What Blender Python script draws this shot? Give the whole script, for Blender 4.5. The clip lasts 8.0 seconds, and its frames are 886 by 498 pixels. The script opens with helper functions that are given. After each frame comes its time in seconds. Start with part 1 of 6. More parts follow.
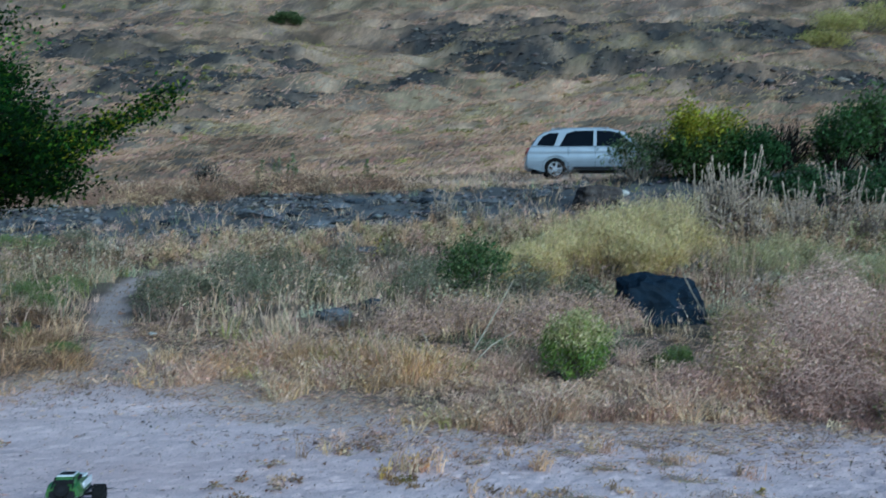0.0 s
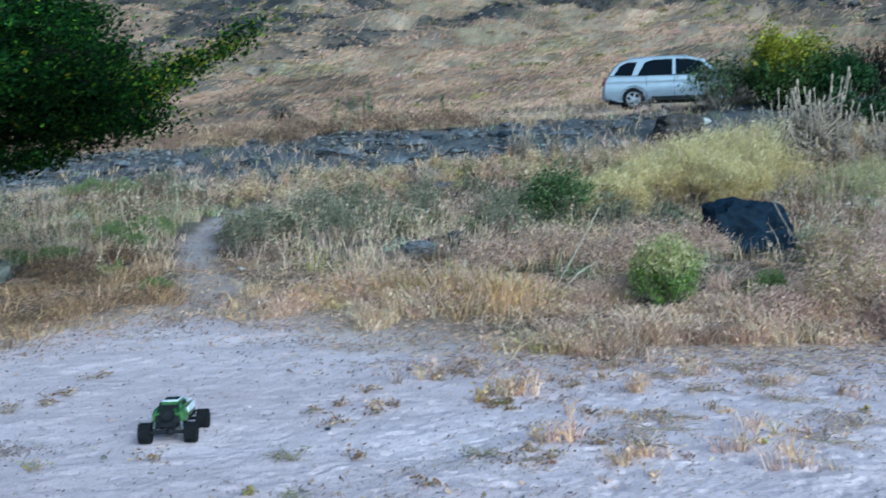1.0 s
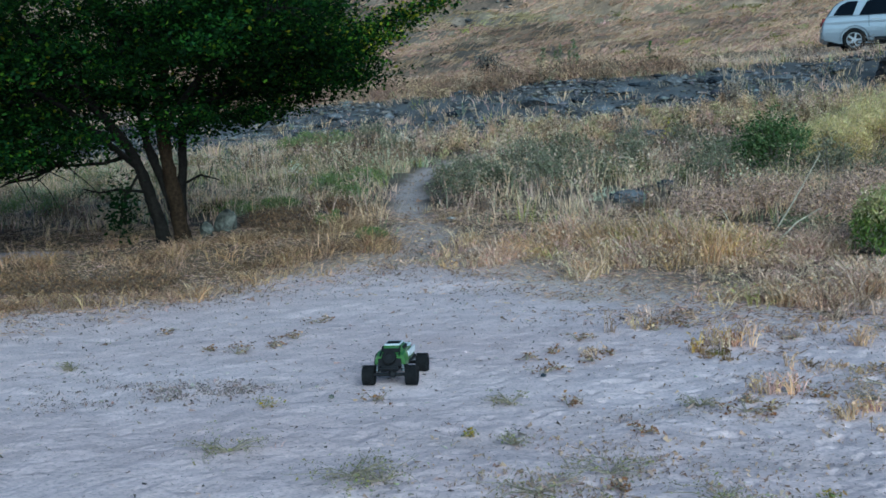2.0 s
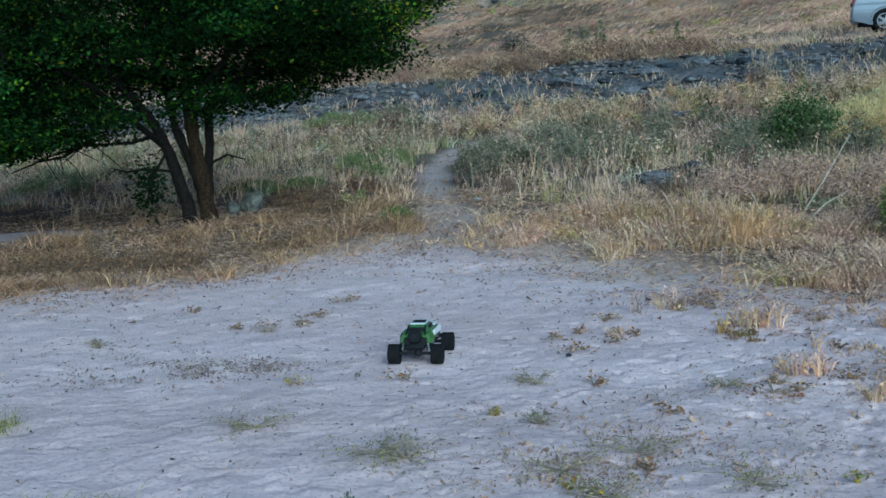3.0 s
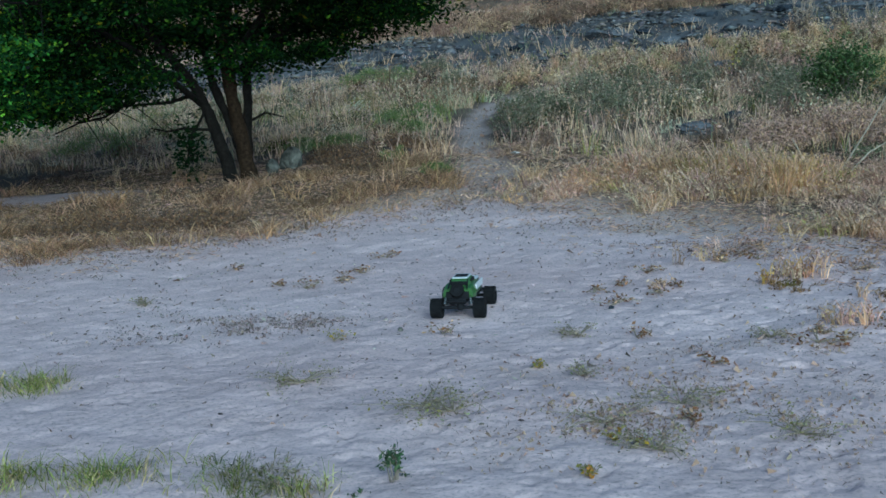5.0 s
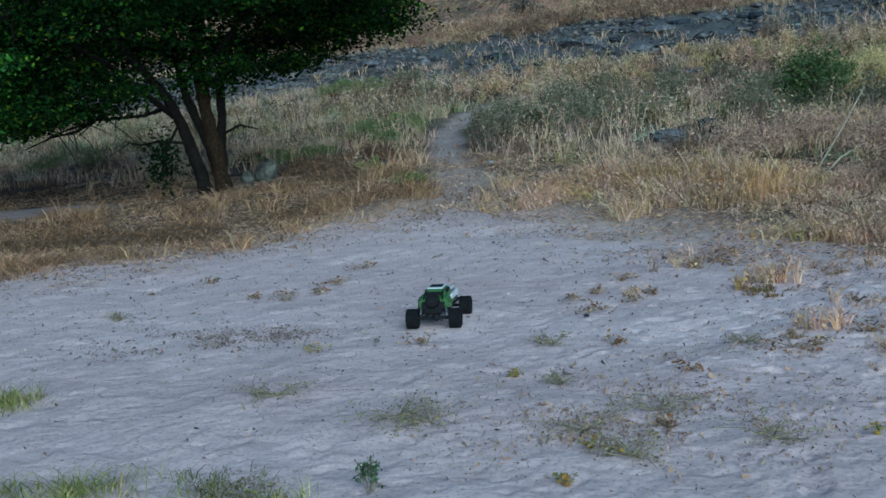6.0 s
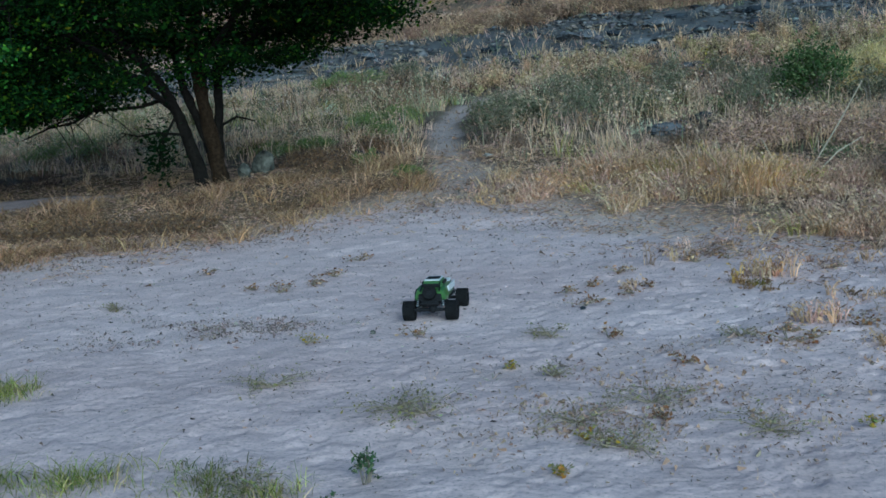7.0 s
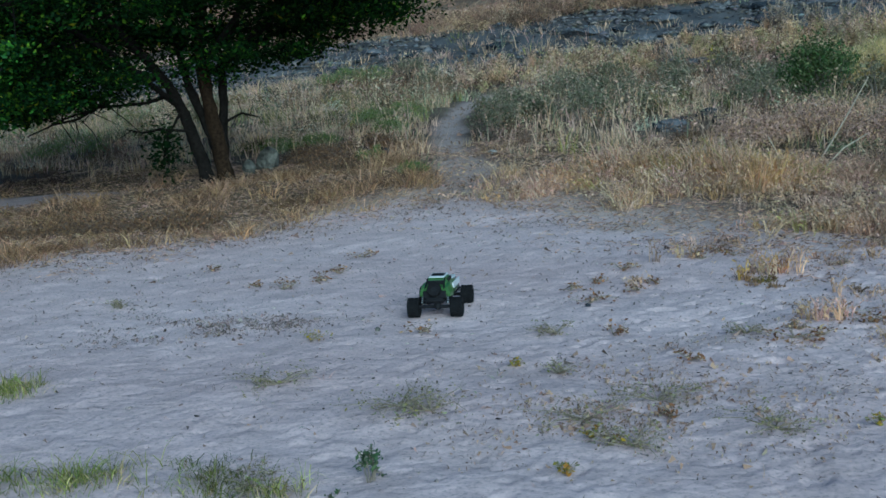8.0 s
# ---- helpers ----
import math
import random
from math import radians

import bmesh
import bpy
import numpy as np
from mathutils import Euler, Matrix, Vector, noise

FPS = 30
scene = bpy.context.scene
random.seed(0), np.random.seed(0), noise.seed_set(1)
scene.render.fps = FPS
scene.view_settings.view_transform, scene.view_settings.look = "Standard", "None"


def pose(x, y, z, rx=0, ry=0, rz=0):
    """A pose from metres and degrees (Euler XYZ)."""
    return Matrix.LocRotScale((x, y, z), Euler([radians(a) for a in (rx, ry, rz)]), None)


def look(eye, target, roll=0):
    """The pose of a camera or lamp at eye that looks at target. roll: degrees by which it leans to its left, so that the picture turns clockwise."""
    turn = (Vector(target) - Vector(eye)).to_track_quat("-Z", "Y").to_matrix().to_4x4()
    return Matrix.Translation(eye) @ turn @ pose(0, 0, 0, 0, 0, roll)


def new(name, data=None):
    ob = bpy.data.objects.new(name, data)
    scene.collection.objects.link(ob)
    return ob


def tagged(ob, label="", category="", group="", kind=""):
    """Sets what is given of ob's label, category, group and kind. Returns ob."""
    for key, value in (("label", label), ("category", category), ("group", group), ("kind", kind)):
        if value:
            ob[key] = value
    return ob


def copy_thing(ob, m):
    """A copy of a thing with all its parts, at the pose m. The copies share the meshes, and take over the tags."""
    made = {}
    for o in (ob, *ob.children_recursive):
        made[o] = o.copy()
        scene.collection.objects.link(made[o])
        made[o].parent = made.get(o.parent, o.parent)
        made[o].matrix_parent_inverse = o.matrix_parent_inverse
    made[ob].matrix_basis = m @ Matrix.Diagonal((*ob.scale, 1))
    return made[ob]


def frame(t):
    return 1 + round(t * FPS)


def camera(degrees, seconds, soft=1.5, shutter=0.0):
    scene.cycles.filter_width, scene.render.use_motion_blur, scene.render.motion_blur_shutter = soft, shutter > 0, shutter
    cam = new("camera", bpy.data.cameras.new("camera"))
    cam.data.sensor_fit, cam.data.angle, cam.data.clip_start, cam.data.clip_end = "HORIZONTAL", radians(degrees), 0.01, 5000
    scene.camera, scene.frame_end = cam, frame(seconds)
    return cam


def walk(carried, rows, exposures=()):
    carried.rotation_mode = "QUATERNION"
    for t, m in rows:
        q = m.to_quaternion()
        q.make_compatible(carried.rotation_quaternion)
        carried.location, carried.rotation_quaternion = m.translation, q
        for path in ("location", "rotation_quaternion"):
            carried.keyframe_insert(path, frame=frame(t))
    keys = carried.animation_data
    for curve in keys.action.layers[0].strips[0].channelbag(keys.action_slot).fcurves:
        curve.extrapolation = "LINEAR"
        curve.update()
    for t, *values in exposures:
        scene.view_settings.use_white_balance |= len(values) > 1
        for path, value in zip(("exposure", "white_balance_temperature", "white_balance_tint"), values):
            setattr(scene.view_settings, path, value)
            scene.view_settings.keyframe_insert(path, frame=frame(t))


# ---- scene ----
cam = camera(42.0, 8.0, soft=1.62, shutter=0.14)
# seconds, place (m), yaw, pitch, roll (degrees)
PATH = [
    (0.0, -0.095, -0.008, 1.370, -0.31, -0.75, 0.20),
    (0.2, -0.102, 0.022, 1.364, -2.40, 0.94, 0.02),
    (0.5, -0.113, 0.068, 1.356, -2.78, 0.42, -0.07),
    (0.8, -0.158, 0.042, 1.317, -0.05, -1.90, 0.65),
    (1.0, -0.187, 0.025, 1.291, 3.40, -3.79, 1.61),
    (1.2, -0.207, 0.029, 1.284, 6.66, -5.58, 1.05),
    (1.5, -0.238, 0.035, 1.274, 10.52, -7.00, 1.31),
    (1.7, -0.245, 0.008, 1.290, 11.97, -7.37, 1.86),
    (2.0, -0.239, -0.038, 1.292, 13.45, -5.92, 2.42),
    (2.2, -0.245, -0.039, 1.302, 13.88, -6.53, 2.63),
    (3.3, -0.244, -0.043, 1.276, 14.99, -6.95, 2.48),
    (3.5, -0.246, -0.045, 1.287, 15.08, -7.54, 3.07),
    (4.0, -0.254, -0.054, 1.285, 15.90, -8.14, 3.60),
    (4.2, -0.253, -0.047, 1.285, 16.18, -8.59, 3.37),
    (5.3, -0.260, -0.047, 1.273, 16.51, -8.91, 3.40),
    (5.5, -0.254, -0.052, 1.277, 16.19, -8.72, 3.61),
    (6.0, -0.244, -0.052, 1.280, 15.25, -8.51, 3.96),
    (6.5, -0.245, -0.058, 1.281, 14.99, -8.54, 3.95),
    (7.0, -0.244, -0.055, 1.275, 15.13, -8.86, 3.72),
    (7.5, -0.248, -0.050, 1.277, 15.46, -8.93, 3.52),
    (8.0, -0.248, -0.039, 1.274, 15.37, -9.02, 3.73),
]
walk(cam, [(t, pose(x, y, z, 90 + p, r, w)) for t, x, y, z, w, p, r in PATH],
     exposures=[(0.0, 0.08, 4220, -10), (0.4, 0.32, 4150, -9), (1.0, 0.58, 4240, -10), (1.6, 0.37, 4320, -12), (2.0, 0.16, 4340, -13), (3.5, 0.14, 4310, -13), (5.5, -0.1, 4340, -14), (8.0, -0.14, 4340, -14)])

# ---- daylight: open shade at evening ----
world = bpy.data.worlds.new("evening_sky")
scene.world = world
world.use_nodes = True
wt = world.node_tree
sky = wt.nodes.new("ShaderNodeTexSky")
sky.sky_type, sky.sun_disc = "NISHITA", False
sky.sun_elevation, sky.sun_rotation = radians(24), radians(150)
sky.dust_density, sky.ozone_density = 2.0, 1.5
wt.links.new(sky.outputs[0], wt.nodes["Background"].inputs[0])
wt.nodes["Background"].inputs[1].default_value = 0.075
sun = new("sun", bpy.data.lights.new("sun", "SUN"))
sun.data.energy, sun.data.angle, sun.data.color = 2.75, radians(48), (1.0, 0.92, 0.81)
sun.matrix_world = look((21, -36, 19), (0, 0, 0))


# ---- the shape of the ground ----
def lattice(ix, iy, seed):
    h = np.sin(ix * 127.1 + iy * 311.7 + seed * 74.7) * 43758.5453
    return h - np.floor(h)


def vnoise(x, y, seed=0):
    """Smooth value noise, -1 to 1."""
    x, y = np.asarray(x, float), np.asarray(y, float)
    ix, iy = np.floor(x), np.floor(y)
    fx, fy = x - ix, y - iy
    fx, fy = fx * fx * (3 - 2 * fx), fy * fy * (3 - 2 * fy)
    a = lattice(ix, iy, seed) * (1 - fx) + lattice(ix + 1, iy, seed) * fx
    b = lattice(ix, iy + 1, seed) * (1 - fx) + lattice(ix + 1, iy + 1, seed) * fx
    return 2 * (a * (1 - fy) + b * fy) - 1


def fractal(x, y, octaves=4, seed=0):
    return sum(vnoise(x * 2 ** k + 7.3 * k, y * 2 ** k - 3.1 * k, seed + k) / 2 ** k for k in range(octaves))


def smooth(e0, e1, v):
    t = np.clip((v - e0) / (e1 - e0), 0, 1)
    return t * t * (3 - 2 * t)


# the long profile of the ground, from the sand up to the hill: distance ahead, height
PROFILE_Y = [-400, -60, -8, 9, 12, 17, 23, 26.5, 29, 34, 37, 40, 46, 52, 60, 80, 110, 150, 220, 300, 500, 4000]
PROFILE_Z = [-6, -2, 0, 0, 0.2, 0.35, 0.55, 1.05, 1.5, 2.72, 2.9, 2.98, 3.5, 4.45, 6.4, 11, 18.6, 31, 56, 78, 90, 92]


def base_z(x, y):
    lean = np.clip(x, -30, 30) * smooth(20, 30, y) * (1 - 0.6 * smooth(40, 80, y))
    return np.interp(y, PROFILE_Y, PROFILE_Z) + 0.045 * lean


# where the sand ends, and the trodden path that leaves it
EDGE_X = [-30, -8, -6, -5.2, -4.55, -4.22, -3.95, -3.3, -2.9, -2.5, -2.17, -1.35, -0.47, 0.06, 0.8, 1.3, 1.7, 2.42, 4, 30]
EDGE_Y = [5.5, 7.0, 7.58, 7.87, 8.53, 8.94, 9.6, 10.1, 10.4, 10.1, 9.73, 8.96, 8.25, 7.8, 7.75, 7.85, 7.9, 7.8, 7.4, 5.0]
# where the standing straw begins
STRAW_X = [-2.6, -2.0, -1.45, -0.94, -0.29, 0.23, 1.0, 1.8, 3.0, 4.5]
STRAW_Y = [10.1, 9.9, 9.7, 9.2, 8.2, 7.9, 7.9, 8.2, 8.3, 8.0]
PATH_Y = [9.5, 10.1, 11.37, 13.35, 16.06, 18.58, 22.1, 24.0, 26]
PATH_X = [-2.85, -2.9, -3.19, -3.83, -4.7, -5.27, -5.81, -5.75, -4.6]


def patch_at(x, y):
    """A bare pale patch in the grass beside the tree."""
    return smooth(1.2, 0.6, np.hypot((x + 8.1) / 1.3, (y - 10.7 - 0.35 * (x + 8.1)) / 0.5) + 0.25 * fractal(x * 1.3, y * 1.3, 3, 5))


def sand_at(x, y):
    """1 on bare sand, 0 in the grass."""
    wob = 0.35 * fractal(x * 1.3, y * 1.3, 3, 5)
    edge = np.interp(x, EDGE_X, EDGE_Y)
    return np.maximum(smooth(0.9, -0.7, y - edge + 1.5 * wob), 0.85 * patch_at(x, y))


def path_at(x, y):
    d = np.abs(x - np.interp(y, PATH_Y, PATH_X)) + 0.08 * vnoise(x * 2, y * 2, 9)
    half = np.interp(y, [9.5, 11, 13, 26], [0.56, 0.31, 0.2, 0.17])
    return smooth(half + 0.18, half - 0.1, d) * smooth(8.8, 11.5, y) * smooth(26, 24.5, y)


def bank_at(x, y):
    """The dark stony bank below the track, and the spill of gravel that runs out of it."""
    low = 28.2 + 0.8 * fractal(x * 0.35, y * 0.2, 3, 21) + 0.08 * np.clip(-8 - x, 0, 30)
    top = 34.0 + 0.5 * fractal(x * 0.5, y * 0.2, 3, 22)
    m = smooth(low - 0.4, low + 0.4, y) * smooth(top + 0.3, top - 0.3, y) * smooth(-30, -13, x)
    spill = smooth(0.9, 0.3, np.abs(x + 2.1 + 0.3 * (y - 28)) + 0.3 * vnoise(x * 2, y * 2, 3)) * smooth(25.0, 26.5, y) * smooth(30, 29, y)
    return np.maximum(m, spill)


# rubble on the hill: strips from one place to another, with a half width
RUBBLE = [(-0.5, 130, 10.8, 114, 4.4), (10.2, 136, 22.5, 119, 4.6), (22.5, 119, 37.2, 123, 4.7), (16.8, 105, 20.5, 88, 4.4), (20, 86, 24.2, 81, 3.4), (-5.6, 86, -0.8, 91, 1.7), (-0.8, 91, 5.1, 112, 2.3),
          (-19.6, 99, -17.4, 109, 2.6), (-17.4, 109, -11.6, 102, 3.2), (-20.3, 86, -15.8, 90, 2.4), (-15.4, 74, -10, 80, 2.4), (-23.8, 86, -26, 101, 4.2), (-26.2, 101, -26, 111, 2.1),
          (-36.2, 109, -35.8, 118, 5), (-37.2, 122, -37, 139, 2.6), (-45.4, 147, -41.5, 174, 1.3), (13, 185, 47, 176, 2.7), (55.8, 151, 59.7, 139, 3.3), (28.5, 83, 37.6, 88, 1.9)]


def rubble_at(x, y):
    m = np.zeros_like(np.asarray(x, float))
    ragged = 0.55 * fractal(x * 0.3, (y - 1.5 * x) * 0.22, 4, 31)
    for x0, y0, x1, y1, half in RUBBLE:
        dx, dy = x1 - x0, (y1 - y0) * 0.45
        u = np.clip(((x - x0) * dx + (y - y0) * 0.45 * dy) / (dx * dx + dy * dy), 0, 1)
        d = np.hypot(x - x0 - u * dx, (y - y0) * 0.45 - u * dy) / half
        m = np.maximum(m, smooth(1.3, 0.45, d + ragged))
    return m * (0.6 + 0.4 * smooth(-0.5, 0.0, fractal((x + 0.4 * y) * 0.2, (y - 0.6 * x) * 0.55, 3, 37)))


def streak_at(x, y):
    """Wind-combed streaks of the hillside grass, about -1 to 1."""
    w = 4 * fractal(x * 0.03, y * 0.03, 2, 33)
    return 0.7 * fractal((x + w) * 0.3, (y + w - 1.0 * x) * 0.24, 4, 34) + 0.35 * fractal(x * 0.09, (y - x) * 0.07, 2, 35)


def dimples(x, y, cell, depth, along, across, seed, share):
    """Hollows with raised rims, one to a jittered cell, turned at random."""
    ix, iy = np.floor(x / cell), np.floor(y / cell)
    out = np.zeros_like(x)
    for dx in (-1, 0, 1):
        for dy in (-1, 0, 1):
            cx, cy = ix + dx, iy + dy
            a, b, c, d = (lattice(cx, cy, seed + k) for k in range(4))
            th = 3.1416 * c
            px, py = x - (cx + 0.1 + 0.8 * a) * cell, y - (cy + 0.1 + 0.8 * b) * cell
            q = np.hypot((px * np.cos(th) + py * np.sin(th)) / along, (py * np.cos(th) - px * np.sin(th)) / across)
            out += np.where(d > 1 - share, 0.5 + 0.5 * d, 0) * (0.28 * np.exp(-((q - 1.3) / 0.4) ** 2) - np.exp(-1.4 * q * q))
    return depth * out


def sand_relief(x, y):
    """Trodden sand: lumps, old footprints and small pits."""
    z = np.zeros_like(x)
    k = (y > 1.5) & (y < 12) & (np.abs(x) < 7)
    if not np.any(k):
        return z
    X, Y = x[k], y[k]
    u, v = X + 0.05 * vnoise(Y * 6, X * 6, 11), Y + 0.05 * vnoise(X * 6.3, Y * 6.3, 12)
    trod = 0.35 + 0.65 * smooth(-0.4, 0.4, fractal(X * 0.8, Y * 0.8, 2, 20))
    calm = smooth(0.12, 0.35, np.hypot(X + 1.915, Y - 5.69))
    z[k] = (0.2 + 0.8 * calm) * (0.006 * fractal(u * 2.6, v * 2.6, 3, 13) + trod * dimples(u, v, 0.3, 0.011, 0.1, 0.05, 18, 0.45) + (0.6 + 1.0 * smooth(-2.0, -0.5, X) * smooth(3.6, 5.0, Y)) * dimples(u, v, 0.11, 0.012, 0.035, 0.022, 28, 0.5) + 0.0025 * fractal(u * 9, v * 9, 3, 23))
    return z


def ground_z(x, y):
    x, y = np.asarray(x, float), np.asarray(y, float)
    z = base_z(x, y)
    s = sand_at(x, y)
    near = smooth(60, 20, np.hypot(x, y))
    z = z + near * (0.012 * fractal(x * 1.7, y * 1.7, 3, 2) * s + 0.06 * (1 - s) * smooth(8, 12, y) * fractal(x * 0.8, y * 0.8, 3, 3))
    z = z + s * sand_relief(np.atleast_1d(x), np.atleast_1d(y)).reshape(x.shape)
    z = z - 0.05 * path_at(x, y)
    z = z + bank_at(x, y) * 0.14 * fractal(x * 1.2, y * 1.2, 3, 8)
    far = smooth(46, 90, y)
    ledge = fractal(x * 0.075, (y - 0.5 * x) * 0.3, 3, 36)
    z = z + far * (0.9 * (0.4 - np.abs(ledge)) + 1.6 * fractal(x * 0.035, y * 0.035, 3, 14) + 0.75 * fractal(x * 0.12, y * 0.3, 4, 15) - 1.5 * np.abs(fractal(x * 0.05 + 0.02 * y, y * 0.12, 3, 16)) + 0.5 * rubble_at(x, y) * fractal(x * 0.5, y * 0.8, 3, 17))
    return z


def ground_point(x, y, up=0.0):
    return Vector((x, y, float(ground_z(x, y)) + up))


# ---- materials ----
def nodes_of(name, rough=0.9, metal=0.0):
    m = bpy.data.materials.new(name)
    m.use_nodes = True
    b = m.node_tree.nodes["Principled BSDF"]
    b.inputs["Roughness"].default_value, b.inputs["Metallic"].default_value = rough, metal
    return m, m.node_tree, b


def noise_fac(nt, scale, detail=5, coords="Object", rough=0.6):
    tc = nt.nodes.new("ShaderNodeTexCoord")
    n = nt.nodes.new("ShaderNodeTexNoise")
    n.inputs["Scale"].default_value, n.inputs["Detail"].default_value, n.inputs["Roughness"].default_value = scale, detail, rough
    nt.links.new(tc.outputs[coords], n.inputs["Vector"])
    return n.outputs[0]


def ramp(nt, fac, stops):
    r = nt.nodes.new("ShaderNodeValToRGB")
    while len(r.color_ramp.elements) < len(stops):
        r.color_ramp.elements.new(0.5)
    for el, (p, c) in zip(r.color_ramp.elements, stops):
        el.position, el.color = p, (*c, 1)
    nt.links.new(fac, r.inputs[0])
    return r.outputs[0]


def mix(nt, fac, a, b, mode="MIX"):
    m = nt.nodes.new("ShaderNodeMix")
    m.data_type, m.blend_type = "RGBA", mode
    for sock, v in ((m.inputs[0], fac), (m.inputs[6], a), (m.inputs[7], b)):
        if isinstance(v, (int, float)):
            sock.default_value = v
        elif isinstance(v, tuple):
            sock.default_value = (*v, 1)
        else:
            nt.links.new(v, sock)
    return m.outputs[2]


def bump(nt, b, height, strength, distance):
    n = nt.nodes.new("ShaderNodeBump")
    n.inputs["Strength"].default_value, n.inputs["Distance"].default_value = strength, distance
    nt.links.new(height, n.inputs["Height"])
    nt.links.new(n.outputs[0], b.inputs["Normal"])


def speckled(name, colour, rough=0.8, metal=0.0, scale=20.0, spread=0.35, relief=0.3, size=0.005, coat=0.0):
    """A surface of one colour with grain and blotches at two scales."""
    m, nt, b = nodes_of(name, rough, metal)
    lo, hi = tuple(c * (1 - spread) for c in colour), tuple(min(1, c * (1 + spread)) for c in colour)
    fine = noise_fac(nt, scale, 6)
    wide = noise_fac(nt, scale * 0.13, 3)
    c = ramp(nt, fine, [(0.3, lo), (0.7, hi)])
    w = ramp(nt, wide, [(0.3, (1 - spread * 0.6,) * 3), (0.7, (1 + spread * 0.3,) * 3)])
    nt.links.new(mix(nt, 1.0, c, w, "MULTIPLY"), b.inputs["Base Color"])
    b.inputs["Coat Weight"].default_value = coat
    if rough > 0.7:
        b.inputs["Specular IOR Level"].default_value = 0.15
    if relief:
        bump(nt, b, fine, relief, size)
    return m


def tinted(name, rough=0.85, translucent=0.0):
    """A surface whose colour is that of each blade or leaf."""
    m, nt, b = nodes_of(name, rough)
    a = nt.nodes.new("ShaderNodeAttribute")
    a.attribute_name = "tint"
    n = noise_fac(nt, 9.0, 3)
    v = ramp(nt, n, [(0.3, (0.75,) * 3), (0.7, (1.15,) * 3)])
    c = mix(nt, 1.0, a.outputs["Color"], v, "MULTIPLY")
    nt.links.new(c, b.inputs["Base Color"])
    b.inputs["Specular IOR Level"].default_value = 0.25
    if translucent:
        t = nt.nodes.new("ShaderNodeBsdfTranslucent")
        nt.links.new(c, t.inputs[0])
        s = nt.nodes.new("ShaderNodeMixShader")
        s.inputs[0].default_value = translucent
        nt.links.new(b.outputs[0], s.inputs[1])
        nt.links.new(t.outputs[0], s.inputs[2])
        nt.links.new(s.outputs[0], nt.nodes["Material Output"].inputs[0])
    return m


DRY = tinted("dry_grass_blade", 0.9, 0.25)
DRY.node_tree.nodes["Principled BSDF"].inputs["Specular IOR Level"].default_value = 0.05
LEAF = tinted("green_leaf", 0.55, 0.3)
TREE_LEAF = tinted("dark_tree_leaf", 0.75, 0.3)
TREE_LEAF.node_tree.nodes["Principled BSDF"].inputs["Specular IOR Level"].default_value = 0.05
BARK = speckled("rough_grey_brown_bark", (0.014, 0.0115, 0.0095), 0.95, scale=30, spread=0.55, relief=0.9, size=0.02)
TWIG = speckled("dry_grey_twig", (0.24, 0.2, 0.16), 0.95, scale=25, spread=0.3)
PALE_TWIG = speckled("bleached_straw_stalk", (0.5, 0.43, 0.32), 0.9, scale=25, spread=0.25)
# bark of the right stem, with the warm side light put into its colour
BARK_LIT = speckled("lit_orange_brown_bark", (0.032, 0.02, 0.011), 0.95, scale=30, spread=0.6, relief=0.9, size=0.02)
BASALT = speckled("dark_basalt", (0.035, 0.04, 0.05), 0.75, scale=9, spread=0.6, relief=0.8, size=0.03)
GREY_STONE = speckled("grey_lichened_stone", (0.13, 0.125, 0.105), 0.9, scale=9, spread=0.85, relief=1.0, size=0.05)
PALE_STONE = speckled("pale_stone", (0.42, 0.4, 0.37), 0.9, scale=14, spread=0.3, relief=0.6, size=0.02)


